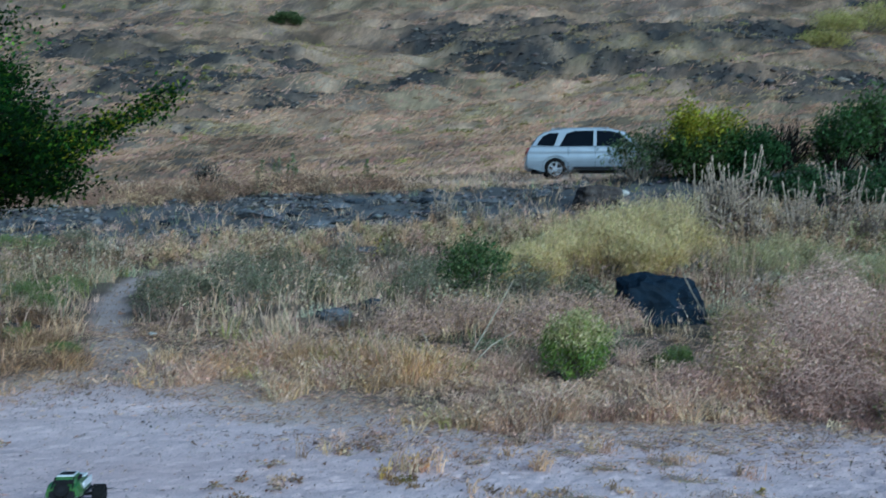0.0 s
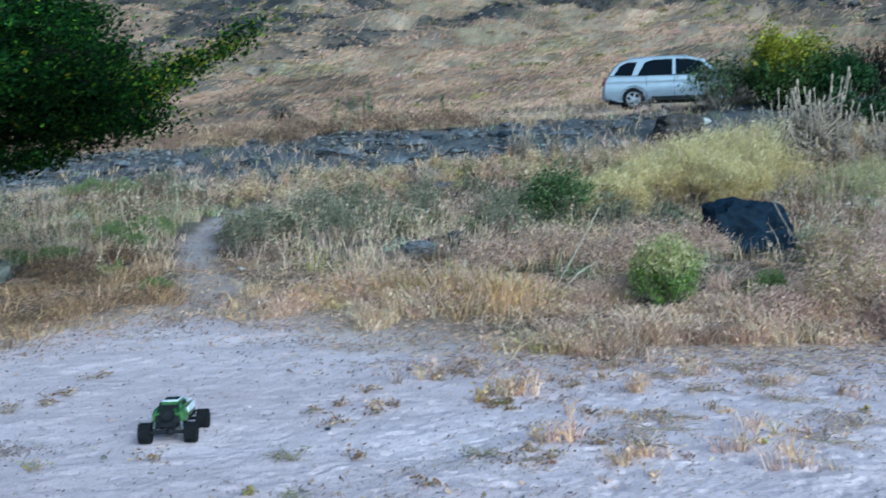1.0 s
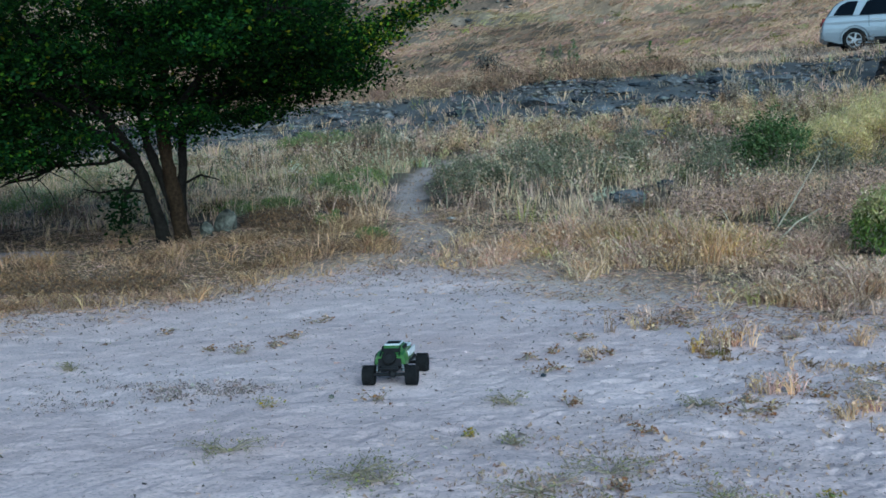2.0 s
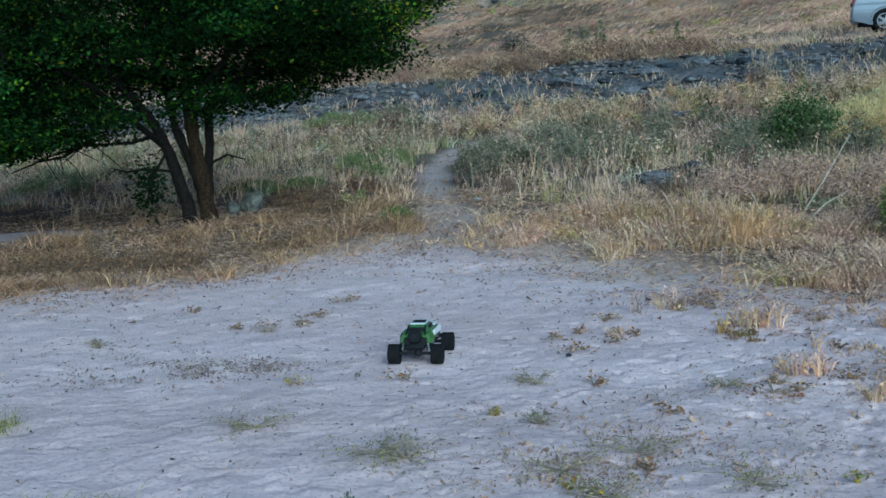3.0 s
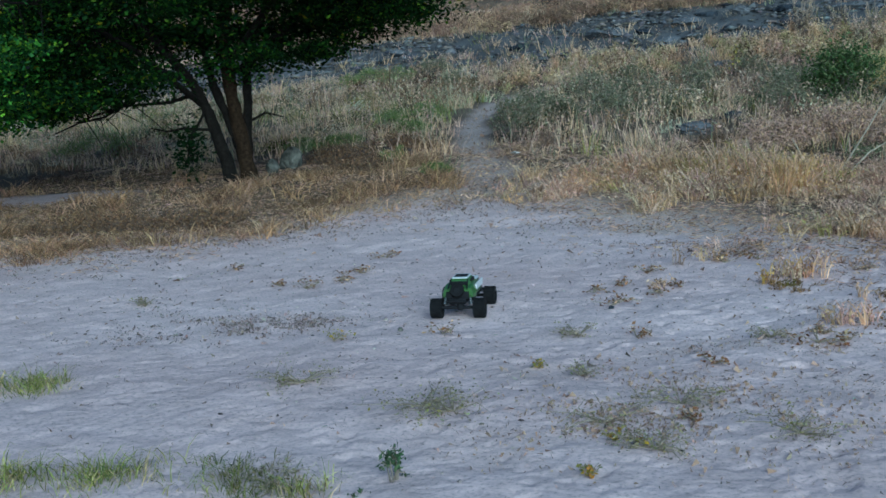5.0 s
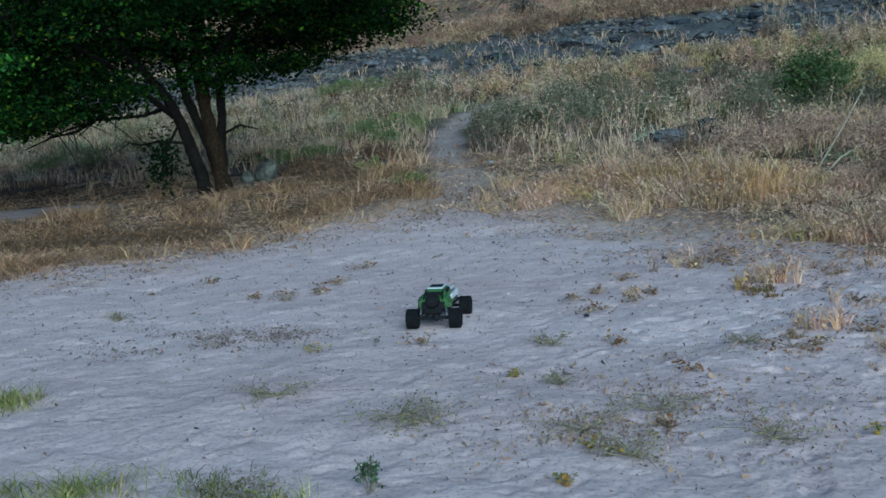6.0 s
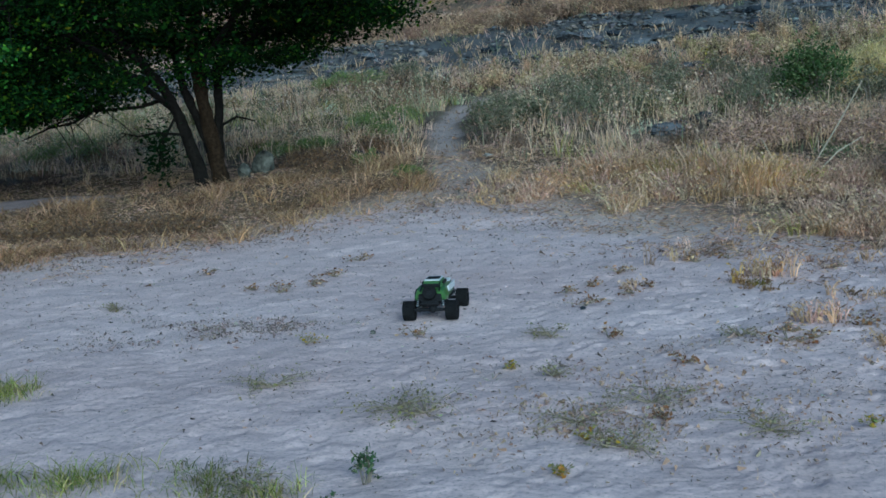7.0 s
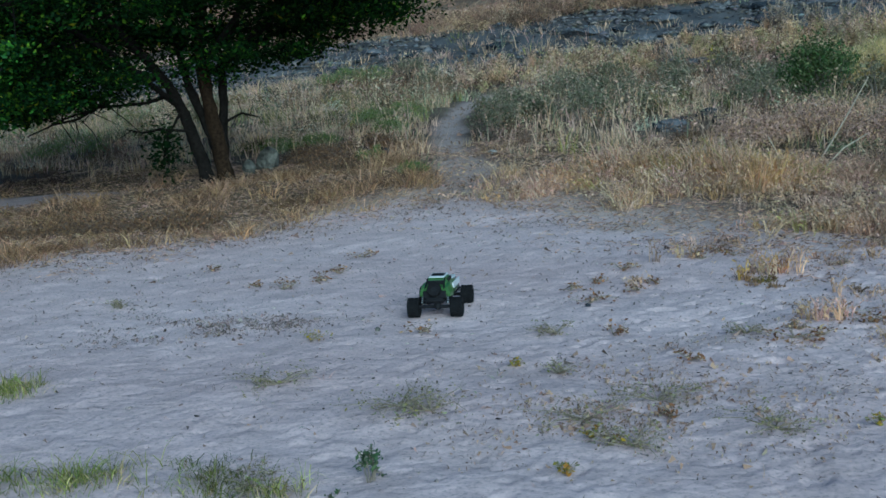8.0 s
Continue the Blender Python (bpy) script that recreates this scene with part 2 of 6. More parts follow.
def ground_material():
    m, nt, b = nodes_of("sand_and_soil", 0.95)
    a = nt.nodes.new("ShaderNodeAttribute")
    a.attribute_name = "tint"
    grain = noise_fac(nt, 60.0, 8)
    lump = noise_fac(nt, 5.5, 6)
    g = ramp(nt, grain, [(0.3, (0.58,) * 3), (0.46, (0.97,) * 3), (0.72, (1.14,) * 3)])
    l = ramp(nt, lump, [(0.3, (0.84,) * 3), (0.65, (1.06,) * 3)])
    c = mix(nt, 1.0, mix(nt, 1.0, a.outputs["Color"], g, "MULTIPLY"), l, "MULTIPLY")
    wild = nt.nodes.new("ShaderNodeAttribute")
    wild.attribute_name = "wild"
    tc, sep, comb, shear = (nt.nodes.new(k) for k in ("ShaderNodeTexCoord", "ShaderNodeSeparateXYZ", "ShaderNodeCombineXYZ", "ShaderNodeMath"))
    nt.links.new(tc.outputs["Object"], sep.inputs[0])
    shear.operation = "MULTIPLY_ADD"
    shear.inputs[1].default_value = -0.9
    nt.links.new(sep.outputs[0], shear.inputs[0])
    nt.links.new(sep.outputs[1], shear.inputs[2])
    nt.links.new(sep.outputs[0], comb.inputs[0])
    nt.links.new(shear.outputs[0], comb.inputs[1])
    comb_noise = nt.nodes.new("ShaderNodeTexNoise")
    comb_noise.inputs["Scale"].default_value, comb_noise.inputs["Detail"].default_value, comb_noise.inputs["Roughness"].default_value = 1.7, 8, 0.75
    nt.links.new(comb.outputs[0], comb_noise.inputs["Vector"])
    combed = ramp(nt, comb_noise.outputs[0], [(0.32, (0.55, 0.54, 0.54)), (0.5, (0.95, 0.92, 0.9)), (0.66, (1.35, 1.28, 1.2))])
    c = mix(nt, wild.outputs["Fac"], c, mix(nt, 1.0, c, combed, "MULTIPLY"))
    nt.links.new(c, b.inputs["Base Color"])
    b.inputs["Specular IOR Level"].default_value = 0.2
    mid = noise_fac(nt, 14.0, 8, rough=0.65)
    h = mix(nt, 0.15, mid, grain)
    fleck = noise_fac(nt, 34.0, 4, rough=0.6)
    h = mix(nt, 0.35, h, fleck)
    warp = nt.nodes.new("ShaderNodeVectorMath")
    warp.operation = "MULTIPLY_ADD"
    warp_noise = nt.nodes.new("ShaderNodeTexNoise")
    warp_noise.inputs["Scale"].default_value, warp_noise.inputs["Detail"].default_value = 6.0, 3
    nt.links.new(tc.outputs["Object"], warp_noise.inputs["Vector"])
    nt.links.new(warp_noise.outputs["Color"], warp.inputs[0])
    warp.inputs[1].default_value = (0.16, 0.16, 0.0)
    nt.links.new(tc.outputs["Object"], warp.inputs[2])
    for size, share in ((7.5, 0.3), (17.0, 0.25)):
        dents = nt.nodes.new("ShaderNodeTexVoronoi")
        dents.feature = "SMOOTH_F1"
        dents.inputs["Scale"].default_value, dents.inputs["Smoothness"].default_value = size, 0.25
        nt.links.new(warp.outputs[0], dents.inputs["Vector"])
        h = mix(nt, share, h, dents.outputs["Distance"])
    bump(nt, b, h, 0.8, 0.024)
    return m


GROUND = ground_material()


# ---- mesh builders ----
def mesh_of(name, verts, faces, material, tint=None, smooth_shade=False):
    """A mesh from arrays: verts (n, 3), faces (m, 3 or 4), tint (n, 3) a colour for each vertex."""
    me = bpy.data.meshes.new(name)
    verts, faces = np.asarray(verts, np.float32), np.asarray(faces, np.int32)
    k = faces.shape[1]
    me.vertices.add(len(verts))
    me.vertices.foreach_set("co", verts.ravel())
    me.loops.add(faces.size)
    me.loops.foreach_set("vertex_index", faces.ravel())
    me.polygons.add(len(faces))
    me.polygons.foreach_set("loop_start", np.arange(0, faces.size, k, dtype=np.int32))
    if smooth_shade:
        me.polygons.foreach_set("use_smooth", np.ones(len(faces), bool))
    if tint is not None:
        col = np.ones((len(verts), 4), np.float32)
        col[:, :3] = tint
        me.color_attributes.new("tint", "FLOAT_COLOR", "POINT").data.foreach_set("color", col.ravel())
    me.materials.append(material)
    me.update(calc_edges=True)
    return me


def part(name, bm, material, parent, label="", smooth_shade=False):
    me = bpy.data.meshes.new(name)
    bm.to_mesh(me)
    bm.free()
    me.materials.append(material)
    if smooth_shade:
        for p in me.polygons:
            p.use_smooth = True
    ob = new(name, me)
    ob.parent = parent
    return tagged(ob, label)


def meshed(name, me, parent=None, label=""):
    ob = new(name, me)
    ob.parent = parent
    return tagged(ob, label)


def thing(name, m, label, category, group=""):
    ob = new(name)
    ob.matrix_world = m
    return tagged(ob, label, category, group)


def box(bm, x0, x1, y0, y1, z0, z1, bevel=0.0):
    made = bmesh.ops.create_cube(bm, size=1, matrix=Matrix.Translation(((x0 + x1) / 2, (y0 + y1) / 2, (z0 + z1) / 2)) @ Matrix.Diagonal((x1 - x0, y1 - y0, z1 - z0, 1)))
    if bevel:
        edges = list({e for v in made["verts"] for e in v.link_edges})
        bmesh.ops.bevel(bm, geom=edges, offset=bevel, segments=2, affect="EDGES", profile=0.5)
    return bm


def rod(bm, a, b, r0, r1=None, sides=8):
    a, b = Vector(a), Vector(b)
    r1 = r0 if r1 is None else r1
    m = Matrix.Translation((a + b) / 2) @ (b - a).to_track_quat("Z", "Y").to_matrix().to_4x4()
    bmesh.ops.create_cone(bm, cap_ends=True, segments=sides, radius1=r0, radius2=r1, depth=(b - a).length, matrix=m)
    return bm


def tubes(lines, sides=6):
    """Tapered tubes along polylines: each line is a list of (point, radius)."""
    verts, faces, base = [], [], 0
    ang = np.linspace(0, 2 * np.pi, sides, endpoint=False)
    for line in lines:
        pts = np.array([p for p, _ in line], float)
        rad = np.array([r for _, r in line], float)
        d = np.gradient(pts, axis=0)
        d /= np.linalg.norm(d, axis=1)[:, None] + 1e-9
        side = np.cross(d, np.array([0.31, 0.87, 0.38]))
        side /= np.linalg.norm(side, axis=1)[:, None] + 1e-9
        up = np.cross(side, d)
        ring = pts[:, None] + rad[:, None, None] * (np.cos(ang)[None, :, None] * side[:, None] + np.sin(ang)[None, :, None] * up[:, None])
        verts.append(ring.reshape(-1, 3))
        n = len(pts)
        for i in range(n - 1):
            for j in range(sides):
                k = (j + 1) % sides
                faces.append((base + i * sides + j, base + i * sides + k, base + (i + 1) * sides + k, base + (i + 1) * sides + j))
        base += n * sides
    return np.concatenate(verts), np.array(faces)


rng = np.random.default_rng(7)


def blades(root, height, width, lean, tint, tip=None, turn=None):
    """Bent blades: root (n, 3), height, width (n), lean (n, 2) the tip's shift sideways, tint (n, 3)."""
    n = len(root)
    a = rng.uniform(0, 2 * np.pi, n) if turn is None else turn
    w = np.stack([np.cos(a), np.sin(a), np.zeros(n)], 1) * (width / 2)[:, None]
    mid = root + np.stack([lean[:, 0] * 0.35, lean[:, 1] * 0.35, height * 0.58], 1)
    top = root + np.stack([lean[:, 0], lean[:, 1], height], 1)
    v = np.stack([root - w, root + w, mid - 0.75 * w, mid + 0.75 * w, top], 1).reshape(-1, 3)
    k = np.arange(n)[:, None] * 5
    f = np.concatenate([k + [0, 1, 3], k + [0, 3, 2], k + [2, 3, 4]], 1).reshape(-1, 3)
    t = np.repeat(tint, 5, 0)
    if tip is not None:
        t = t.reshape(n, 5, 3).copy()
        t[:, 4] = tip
        # roots tinted darker, the shade low among blades put into the colour
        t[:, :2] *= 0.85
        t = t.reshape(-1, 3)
    return v, f, t


def leaves(centre, size, tint, droop=0.3, slim=0.5, flat=0.4):
    """Folded leaf diamonds at centre (n, 3) with length size (n)."""
    n = len(centre)
    a = rng.uniform(0, 2 * np.pi, n)
    along = np.stack([np.cos(a), np.sin(a), rng.normal(-droop, flat, n)], 1)
    along /= np.linalg.norm(along, axis=1)[:, None]
    side = np.cross(along, np.array([0, 0, 1.0]) + rng.normal(0, flat, (n, 3)))
    side /= np.linalg.norm(side, axis=1)[:, None] + 1e-9
    nor = np.cross(side, along)
    L = size[:, None]
    v = np.stack([centre - along * L / 2, centre + side * L * slim / 2 - nor * L * 0.08, centre + along * L / 2, centre - side * L * slim / 2 - nor * L * 0.08], 1).reshape(-1, 3)
    k = np.arange(n)[:, None] * 4
    f = np.concatenate([k + [0, 1, 2], k + [0, 2, 3]], 1).reshape(-1, 3)
    return v, f, np.repeat(tint, 4, 0)


def strands(centre, length, width, tint, rise=0.5, loose=1.0, along=(0, 0)):
    """Thin spikes at centre (n, 3), in all directions or combed along one."""
    n = len(centre)
    d = rng.normal(0, loose, (n, 3)) + np.array((*along, rise))
    d /= np.linalg.norm(d, axis=1)[:, None]
    side = np.cross(d, rng.normal(0, 1, (n, 3)))
    side *= (width / 2 / (np.linalg.norm(side, axis=1) + 1e-9))[:, None]
    h = d * (length / 2)[:, None]
    v = np.stack([centre - h - side, centre - h + side, centre + h], 1).reshape(-1, 3)
    return v, np.arange(3 * n).reshape(-1, 3), np.repeat(tint, 3, 0)


def joined(pieces):
    v, f, t, base = [], [], [], 0
    for a, b, c in pieces:
        v.append(a), f.append(b + base), t.append(c)
        base += len(a)
    return np.concatenate(v), np.concatenate(f), np.concatenate(t)


def capped(c, most=0.84):
    """Colours held within what a real surface sends back, with their hue kept."""
    return np.maximum(c, 0.01) * np.minimum(1, most / np.maximum(c.max(1, keepdims=True), 0.01))


def shades(colours, n, weights=None, spread=0.18):
    c = np.array(colours, float)
    grey = c.mean(1, keepdims=True)
    c = np.clip(grey + 1.15 * (c - grey), 0.01, 0.9)
    k = rng.choice(len(c), n, p=None if weights is None else np.array(weights) / sum(weights))
    return capped(c[k] * (1 + rng.normal(0, spread, (n, 1))) * (1 + rng.normal(0, 0.04, (n, 3))))


STRAW, GOLD, RUST, ROSE, PALE = (0.75, 0.535, 0.34), (0.66, 0.45, 0.235), (0.44, 0.285, 0.18), (0.63, 0.44, 0.355), (0.85, 0.645, 0.47)
SAGE, OLIVE, GREEN, LIME, MUD = (0.26, 0.27, 0.17), (0.25, 0.24, 0.08), (0.09, 0.15, 0.035), (0.30, 0.30, 0.08), (0.14, 0.11, 0.08)


# ---- the ground: one sheet from underfoot to past the hill ----
def build_ground():
    fine = np.arange(-46, 28.01, 0.2)
    ang = np.concatenate([np.arange(-180, -46, 4), fine, np.arange(32, 180, 4)])
    r = np.concatenate([np.exp(np.linspace(np.log(0.4), np.log(2.2), 24)), np.exp(np.linspace(np.log(2.22), np.log(12), 420)), np.exp(np.linspace(np.log(12.1), np.log(60), 130)), np.exp(np.linspace(np.log(61), np.log(200), 250)), np.exp(np.linspace(np.log(204), np.log(300), 20)), np.exp(np.linspace(np.log(320), np.log(4000), 18))])
    R, T = np.meshgrid(r, np.radians(ang), indexing="ij")
    x, y = R * np.sin(T), R * np.cos(T)
    z = ground_z(x, y)
    nr, na = x.shape
    verts = np.stack([x, y, z], -1).reshape(-1, 3)
    i, j = np.meshgrid(np.arange(nr - 1), np.arange(na), indexing="ij")
    k = (j + 1) % na
    f = np.stack([i * na + j, i * na + k, (i + 1) * na + k, (i + 1) * na + j], -1).reshape(-1, 4)
    verts = np.concatenate([verts, [[0, 0, float(ground_z(0, 0))]]])
    c = len(verts) - 1
    x, y = verts[:, 0], verts[:, 1]
    s, p, b, ru = sand_at(x, y), path_at(x, y), bank_at(x, y), rubble_at(x, y)
    soil = np.array((0.12, 0.088, 0.06)) + 0.035 * fractal(x * 0.7, y * 0.7, 3, 41)[:, None] * np.array((1, 0.85, 0.6))
    warp = 6 * fractal(x * 0.03, y * 0.03, 2, 48)
    g1, g2, g3 = fractal((x + warp) * 0.09, (y + warp) * 0.3, 4, 42), fractal((x - warp) * 0.05, (y + warp) * 0.13, 3, 43), fractal(x * 0.35, y * 0.9, 3, 49)
    hill = np.array((0.272, 0.193, 0.132))[None] + 0.0 * x[:, None]
    for gg, lo, hi, cc in ((g2, 0.0, 0.6, (0.225, 0.19, 0.12)), (g1, 0.05, 0.5, (0.13, 0.105, 0.09)), (g3, 0.25, 0.9, (0.31, 0.24, 0.175)), (-g1, 0.35, 0.9, (0.3, 0.22, 0.15)), (-g3, 0.25, 0.8, (0.12, 0.095, 0.065))):
        m = 0.75 * smooth(lo, hi, gg)[:, None]
        hill = hill * (1 - m) + np.array(cc) * m
    st = streak_at(x, y)[:, None]
    hill = hill * np.clip(1 + 0.6 * st, 0.4, 1.7)
    track = smooth(34.5, 36, y) * smooth(47, 44, y)
    sand = np.array((0.715, 0.55, 0.53)) + 0.035 * fractal(x * 0.9, y * 0.9, 4, 44)[:, None]
    litter = np.clip(fractal(x * 1.4, y * 2.2, 4, 45) - 0.25, 0, 1) * smooth(-2.5, 1.0, x) * 0.9
    sand = sand * (1 - 0.6 * litter[:, None]) + 0.6 * litter[:, None] * np.array((0.3, 0.22, 0.15))
    stone = np.array((0.1, 0.098, 0.1)) + 0.03 * fractal(x * 1.5, y * 1.5, 3, 46)[:, None]
    fringe = (smooth(1.7, -0.1, y - np.interp(x, EDGE_X, EDGE_Y)) * smooth(40, 20, np.hypot(x, y)))[:, None]
    soil = soil * (1 - fringe) + np.array((0.56, 0.44, 0.37)) * fringe
    far = smooth(44, 54, y)[:, None]
    col = soil * (1 - far) + hill * far
    col = col * (1 - track[:, None]) + np.array((0.42, 0.33, 0.26)) * track[:, None]
    for m, cc in ((np.maximum(s, 0), sand), (p, np.array((0.44, 0.35, 0.31))), (b, stone), (ru * np.clip(0.95 + 0.5 * vnoise(x * 0.5, y * 1.0, 47), 0, 1), stone * 0.42)):
        m = np.clip(m, 0, 1)[:, None]
        col = col * (1 - m) + cc * m
    ob = new("ground", mesh_of("ground", verts, f, GROUND, np.clip(col, 0.02, 0.8), True))
    ob.data.attributes.new("wild", "FLOAT", "POINT").data.foreach_set("value", smooth(40, 55, y).astype(np.float32))
    fan = bmesh.new()
    fan.from_mesh(ob.data)
    fan.verts.ensure_lookup_table()
    for q in range(na):
        fan.faces.new((fan.verts[c], fan.verts[(q + 1) % na], fan.verts[q])).smooth = True
    fan.to_mesh(ob.data)
    fan.free()
    tagged(ob, "pale grey sandy ground rising to a dry grassy hillside", "ground", kind="structure")


build_ground()


# ---- grasses (stuff that nobody could count) ----
def scatter(n, x0, x1, y0, y1, keep):
    x, y = rng.uniform(x0, x1, n), rng.uniform(y0, y1, n)
    ok = rng.uniform(0, 1, n) < keep(x, y)
    return x[ok], y[ok]


def in_view(x, y, margin=1.0):
    """The wedge of land that the walk looks over."""
    a = np.degrees(np.arctan2(x, y))
    return ((a > -39 - margin) & (a < 23 + margin)).astype(float)


def tufts(x, y, per, height, width, spread, colours, weights, lean=0.35, tips=None):
    """Tufts of blades at x, y."""
    n = len(x)
    X, Y = np.repeat(x, per), np.repeat(y, per)
    clump = np.clip(fractal(x * 3.3, y * 3.3, 2, 99), -0.9, 0.9)
    hs = np.repeat(height * (1 + 0.4 * clump) * rng.uniform(0.65, 1.25, n), per)
    a, d = rng.uniform(0, 2 * np.pi, n * per), np.abs(rng.normal(0, spread, n * per))
    X, Y = X + d * np.cos(a), Y + d * np.sin(a)
    h = hs * rng.uniform(0.5, 1.1, n * per)
    wind = np.repeat(rng.normal(0, 0.15, (n, 2)), per, 0)
    ln = h[:, None] * (wind + lean * rng.uniform(0.2, 1.2, (n * per, 1)) * np.stack([np.cos(a), np.sin(a)], 1))
    tone = np.repeat(shades(colours, n, weights, 0.28) * (1 + 0.5 * clump)[:, None], per, 0) * (1 + rng.normal(0, 0.13, (n * per, 1)))
    root = np.stack([X, Y, ground_z(X, Y) - 0.01], 1)
    tip = None if tips is None else shades([tips], n * per) * np.repeat(1 + 0.35 * clump, per)[:, None]
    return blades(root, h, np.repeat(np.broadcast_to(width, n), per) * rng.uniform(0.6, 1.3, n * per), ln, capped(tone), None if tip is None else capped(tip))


def beside(x, y, half):
    return smooth(half, half + 0.35, np.abs(x - np.interp(y, PATH_Y, PATH_X)) + 9 * (y < 9) + 9 * (y > 26))


def off(x, y):
    return (1 - 0.9 * ((x > 2.0) & (x < 3.15) & (y > 13.0) & (y < 14.3))) * smooth(0.3, 0.45, np.hypot(x - 1.12, (y - 10.3) * 0.7)) * (1 - sand_at(x, y)) * (1 - np.clip(1.3 * path_at(x, y), 0, 1)) * (1 - bank_at(x, y))


def mounds(x, y, w, h, per, length, col, slim):
    """Domes of short crossing strands at x, y."""
    n = len(x)
    d = rng.normal(0, 1, (n, per, 3))
    d /= np.linalg.norm(d, axis=2)[..., None]
    d[..., 2] = np.abs(d[..., 2])
    lump = 1 + 0.35 * np.sin(d[..., 0] * 4.3 + x[:, None] * 9) * np.cos(d[..., 1] * 3.7 + y[:, None] * 7)
    d *= (rng.uniform(0.3, 1.08, (n, per)) ** 0.6 * lump)[..., None]
    p = np.stack([x, y, ground_z(x, y)], 1)[:, None] + d * np.stack([w, w, h], 1)[:, None]
    tint = np.repeat(col, per, 0) * (1 + rng.normal(0, 0.25, (n * per, 1)))
    L = rng.uniform(0.6, 1.5, n * per) * length * np.repeat(np.clip(w / 0.35, 0.7, 1.15), per)
    return strands(p.reshape(-1, 3), L, L * slim, capped(tint), 0.7)


def arched(x, y, per, height, width, spread, colours, weights, bend=0.9, head=0.0):
    """Tufts of thin stems that rise, lean over and nod, with a spikelet at the tip of most."""
    n = len(x)
    clump = np.clip(fractal(x * 4.1, y * 4.1, 2, 97), -0.9, 0.9)
    h = np.repeat(height * (1 + 0.5 * clump) * rng.uniform(0.6, 1.3, n), per) * rng.uniform(0.35, 1.15, n * per)
    a, d = rng.uniform(0, 2 * np.pi, n * per), np.abs(rng.normal(0, spread, n * per))
    X, Y = np.repeat(x, per) + d * np.cos(a), np.repeat(y, per) + d * np.sin(a)
    a = a + rng.normal(0, 0.9, n * per)
    go = np.stack([np.cos(a), np.sin(a)], 1) * (h * bend * rng.uniform(0.2, 1.3, n * per))[:, None] + np.repeat(rng.normal(0, 0.3, (n, 2)), per, 0) * h[:, None]
    droop = rng.uniform(0.55, 1.05, n * per)
    b = rng.uniform(0, 2 * np.pi, n * per)
    w = np.repeat(np.broadcast_to(width, n), per) * rng.uniform(0.5, 1.4, n * per)
    side = np.stack([np.cos(b), np.sin(b), np.zeros(n * per)], 1) * (w / 2)[:, None]
    z0 = ground_z(X, Y) - 0.01
    P = [np.stack([X + u * go[:, 0], Y + u * go[:, 1], z0 + v * h], 1) for u, v in ((0, 0), (0.22, 0.6), (0.58, 0.95))]
    tip = np.stack([X + go[:, 0], Y + go[:, 1], z0 + droop * h], 1)
    v = np.stack([P[0] - side, P[0] + side, P[1] - side, P[1] + side, P[2] - 0.8 * side, P[2] + 0.8 * side, tip], 1).reshape(-1, 3)
    k = np.arange(n * per)[:, None] * 7
    f = np.concatenate([k + q for q in ([0, 1, 3], [0, 3, 2], [2, 3, 5], [2, 5, 4], [4, 5, 6])], 1).reshape(-1, 3)
    tone = capped(np.repeat(shades(colours, n, weights, 0.25) * (1 + 0.45 * clump)[:, None], per, 0) * (1 + rng.normal(0, 0.25, (n * per, 1))))
    out = [(v, f, np.repeat(tone, 7, 0))]
    if head:
        some = rng.uniform(0, 1, n * per) < 0.7
        for u in (0.35, 0.8):
            c = P[2][some] * (1 - u) + tip[some] * u
            out.append(leaves(c, head * rng.uniform(0.6, 1.5, len(c)), capped(1.15 * tone[some]), 0.2, 0.36, 0.8))
    return joined(out)


def clumps(x, y, w, h, stems, bits, stem_col, bit_col, size):
    """Weeds of stems fanned from one foot, with small leaves and seed husks along their upper half."""
    n = len(x)
    a, r = rng.uniform(0, 2 * np.pi, (n, stems)), np.sqrt(rng.uniform(0, 1, (n, stems)))
    ex, ey = w[:, None] * r * np.cos(a), w[:, None] * r * np.sin(a)
    top = (h[:, None] * (1 - 0.5 * r ** 2) * rng.uniform(0.6, 1.15, (n, stems))).ravel()
    X, Y = (x[:, None] + 0.2 * ex).ravel(), (y[:, None] + 0.2 * ey).ravel()
    root = np.stack([X, Y, ground_z(X, Y) - 0.01], 1)
    lean = np.stack([0.8 * ex.ravel(), 0.8 * ey.ravel()], 1)
    sz = np.repeat(size, stems)
    tone = np.repeat(stem_col, stems, 0) * (1 + rng.normal(0, 0.15, (n * stems, 1)))
    one = blades(root, top, 0.22 * sz, lean, capped(tone))
    k = (np.arange(n)[:, None] * stems + rng.integers(stems, size=(n, bits))).ravel()
    u = rng.uniform(0.4, 1.05, n * bits)
    p = root[k] + np.stack([lean[k, 0] * u ** 1.5, lean[k, 1] * u ** 1.5, top[k] * u], 1) + rng.normal(0, 0.06, (n * bits, 3)) * np.repeat(w, bits)[:, None]
    tone = np.repeat(bit_col, bits, 0) * (1 + rng.normal(0, 0.22, (n * bits, 1)))
    two = leaves(p, rng.uniform(0.6, 1.5, n * bits) * sz[k], capped(tone), 0, 0.38, 0.8)
    return joined([one, two])


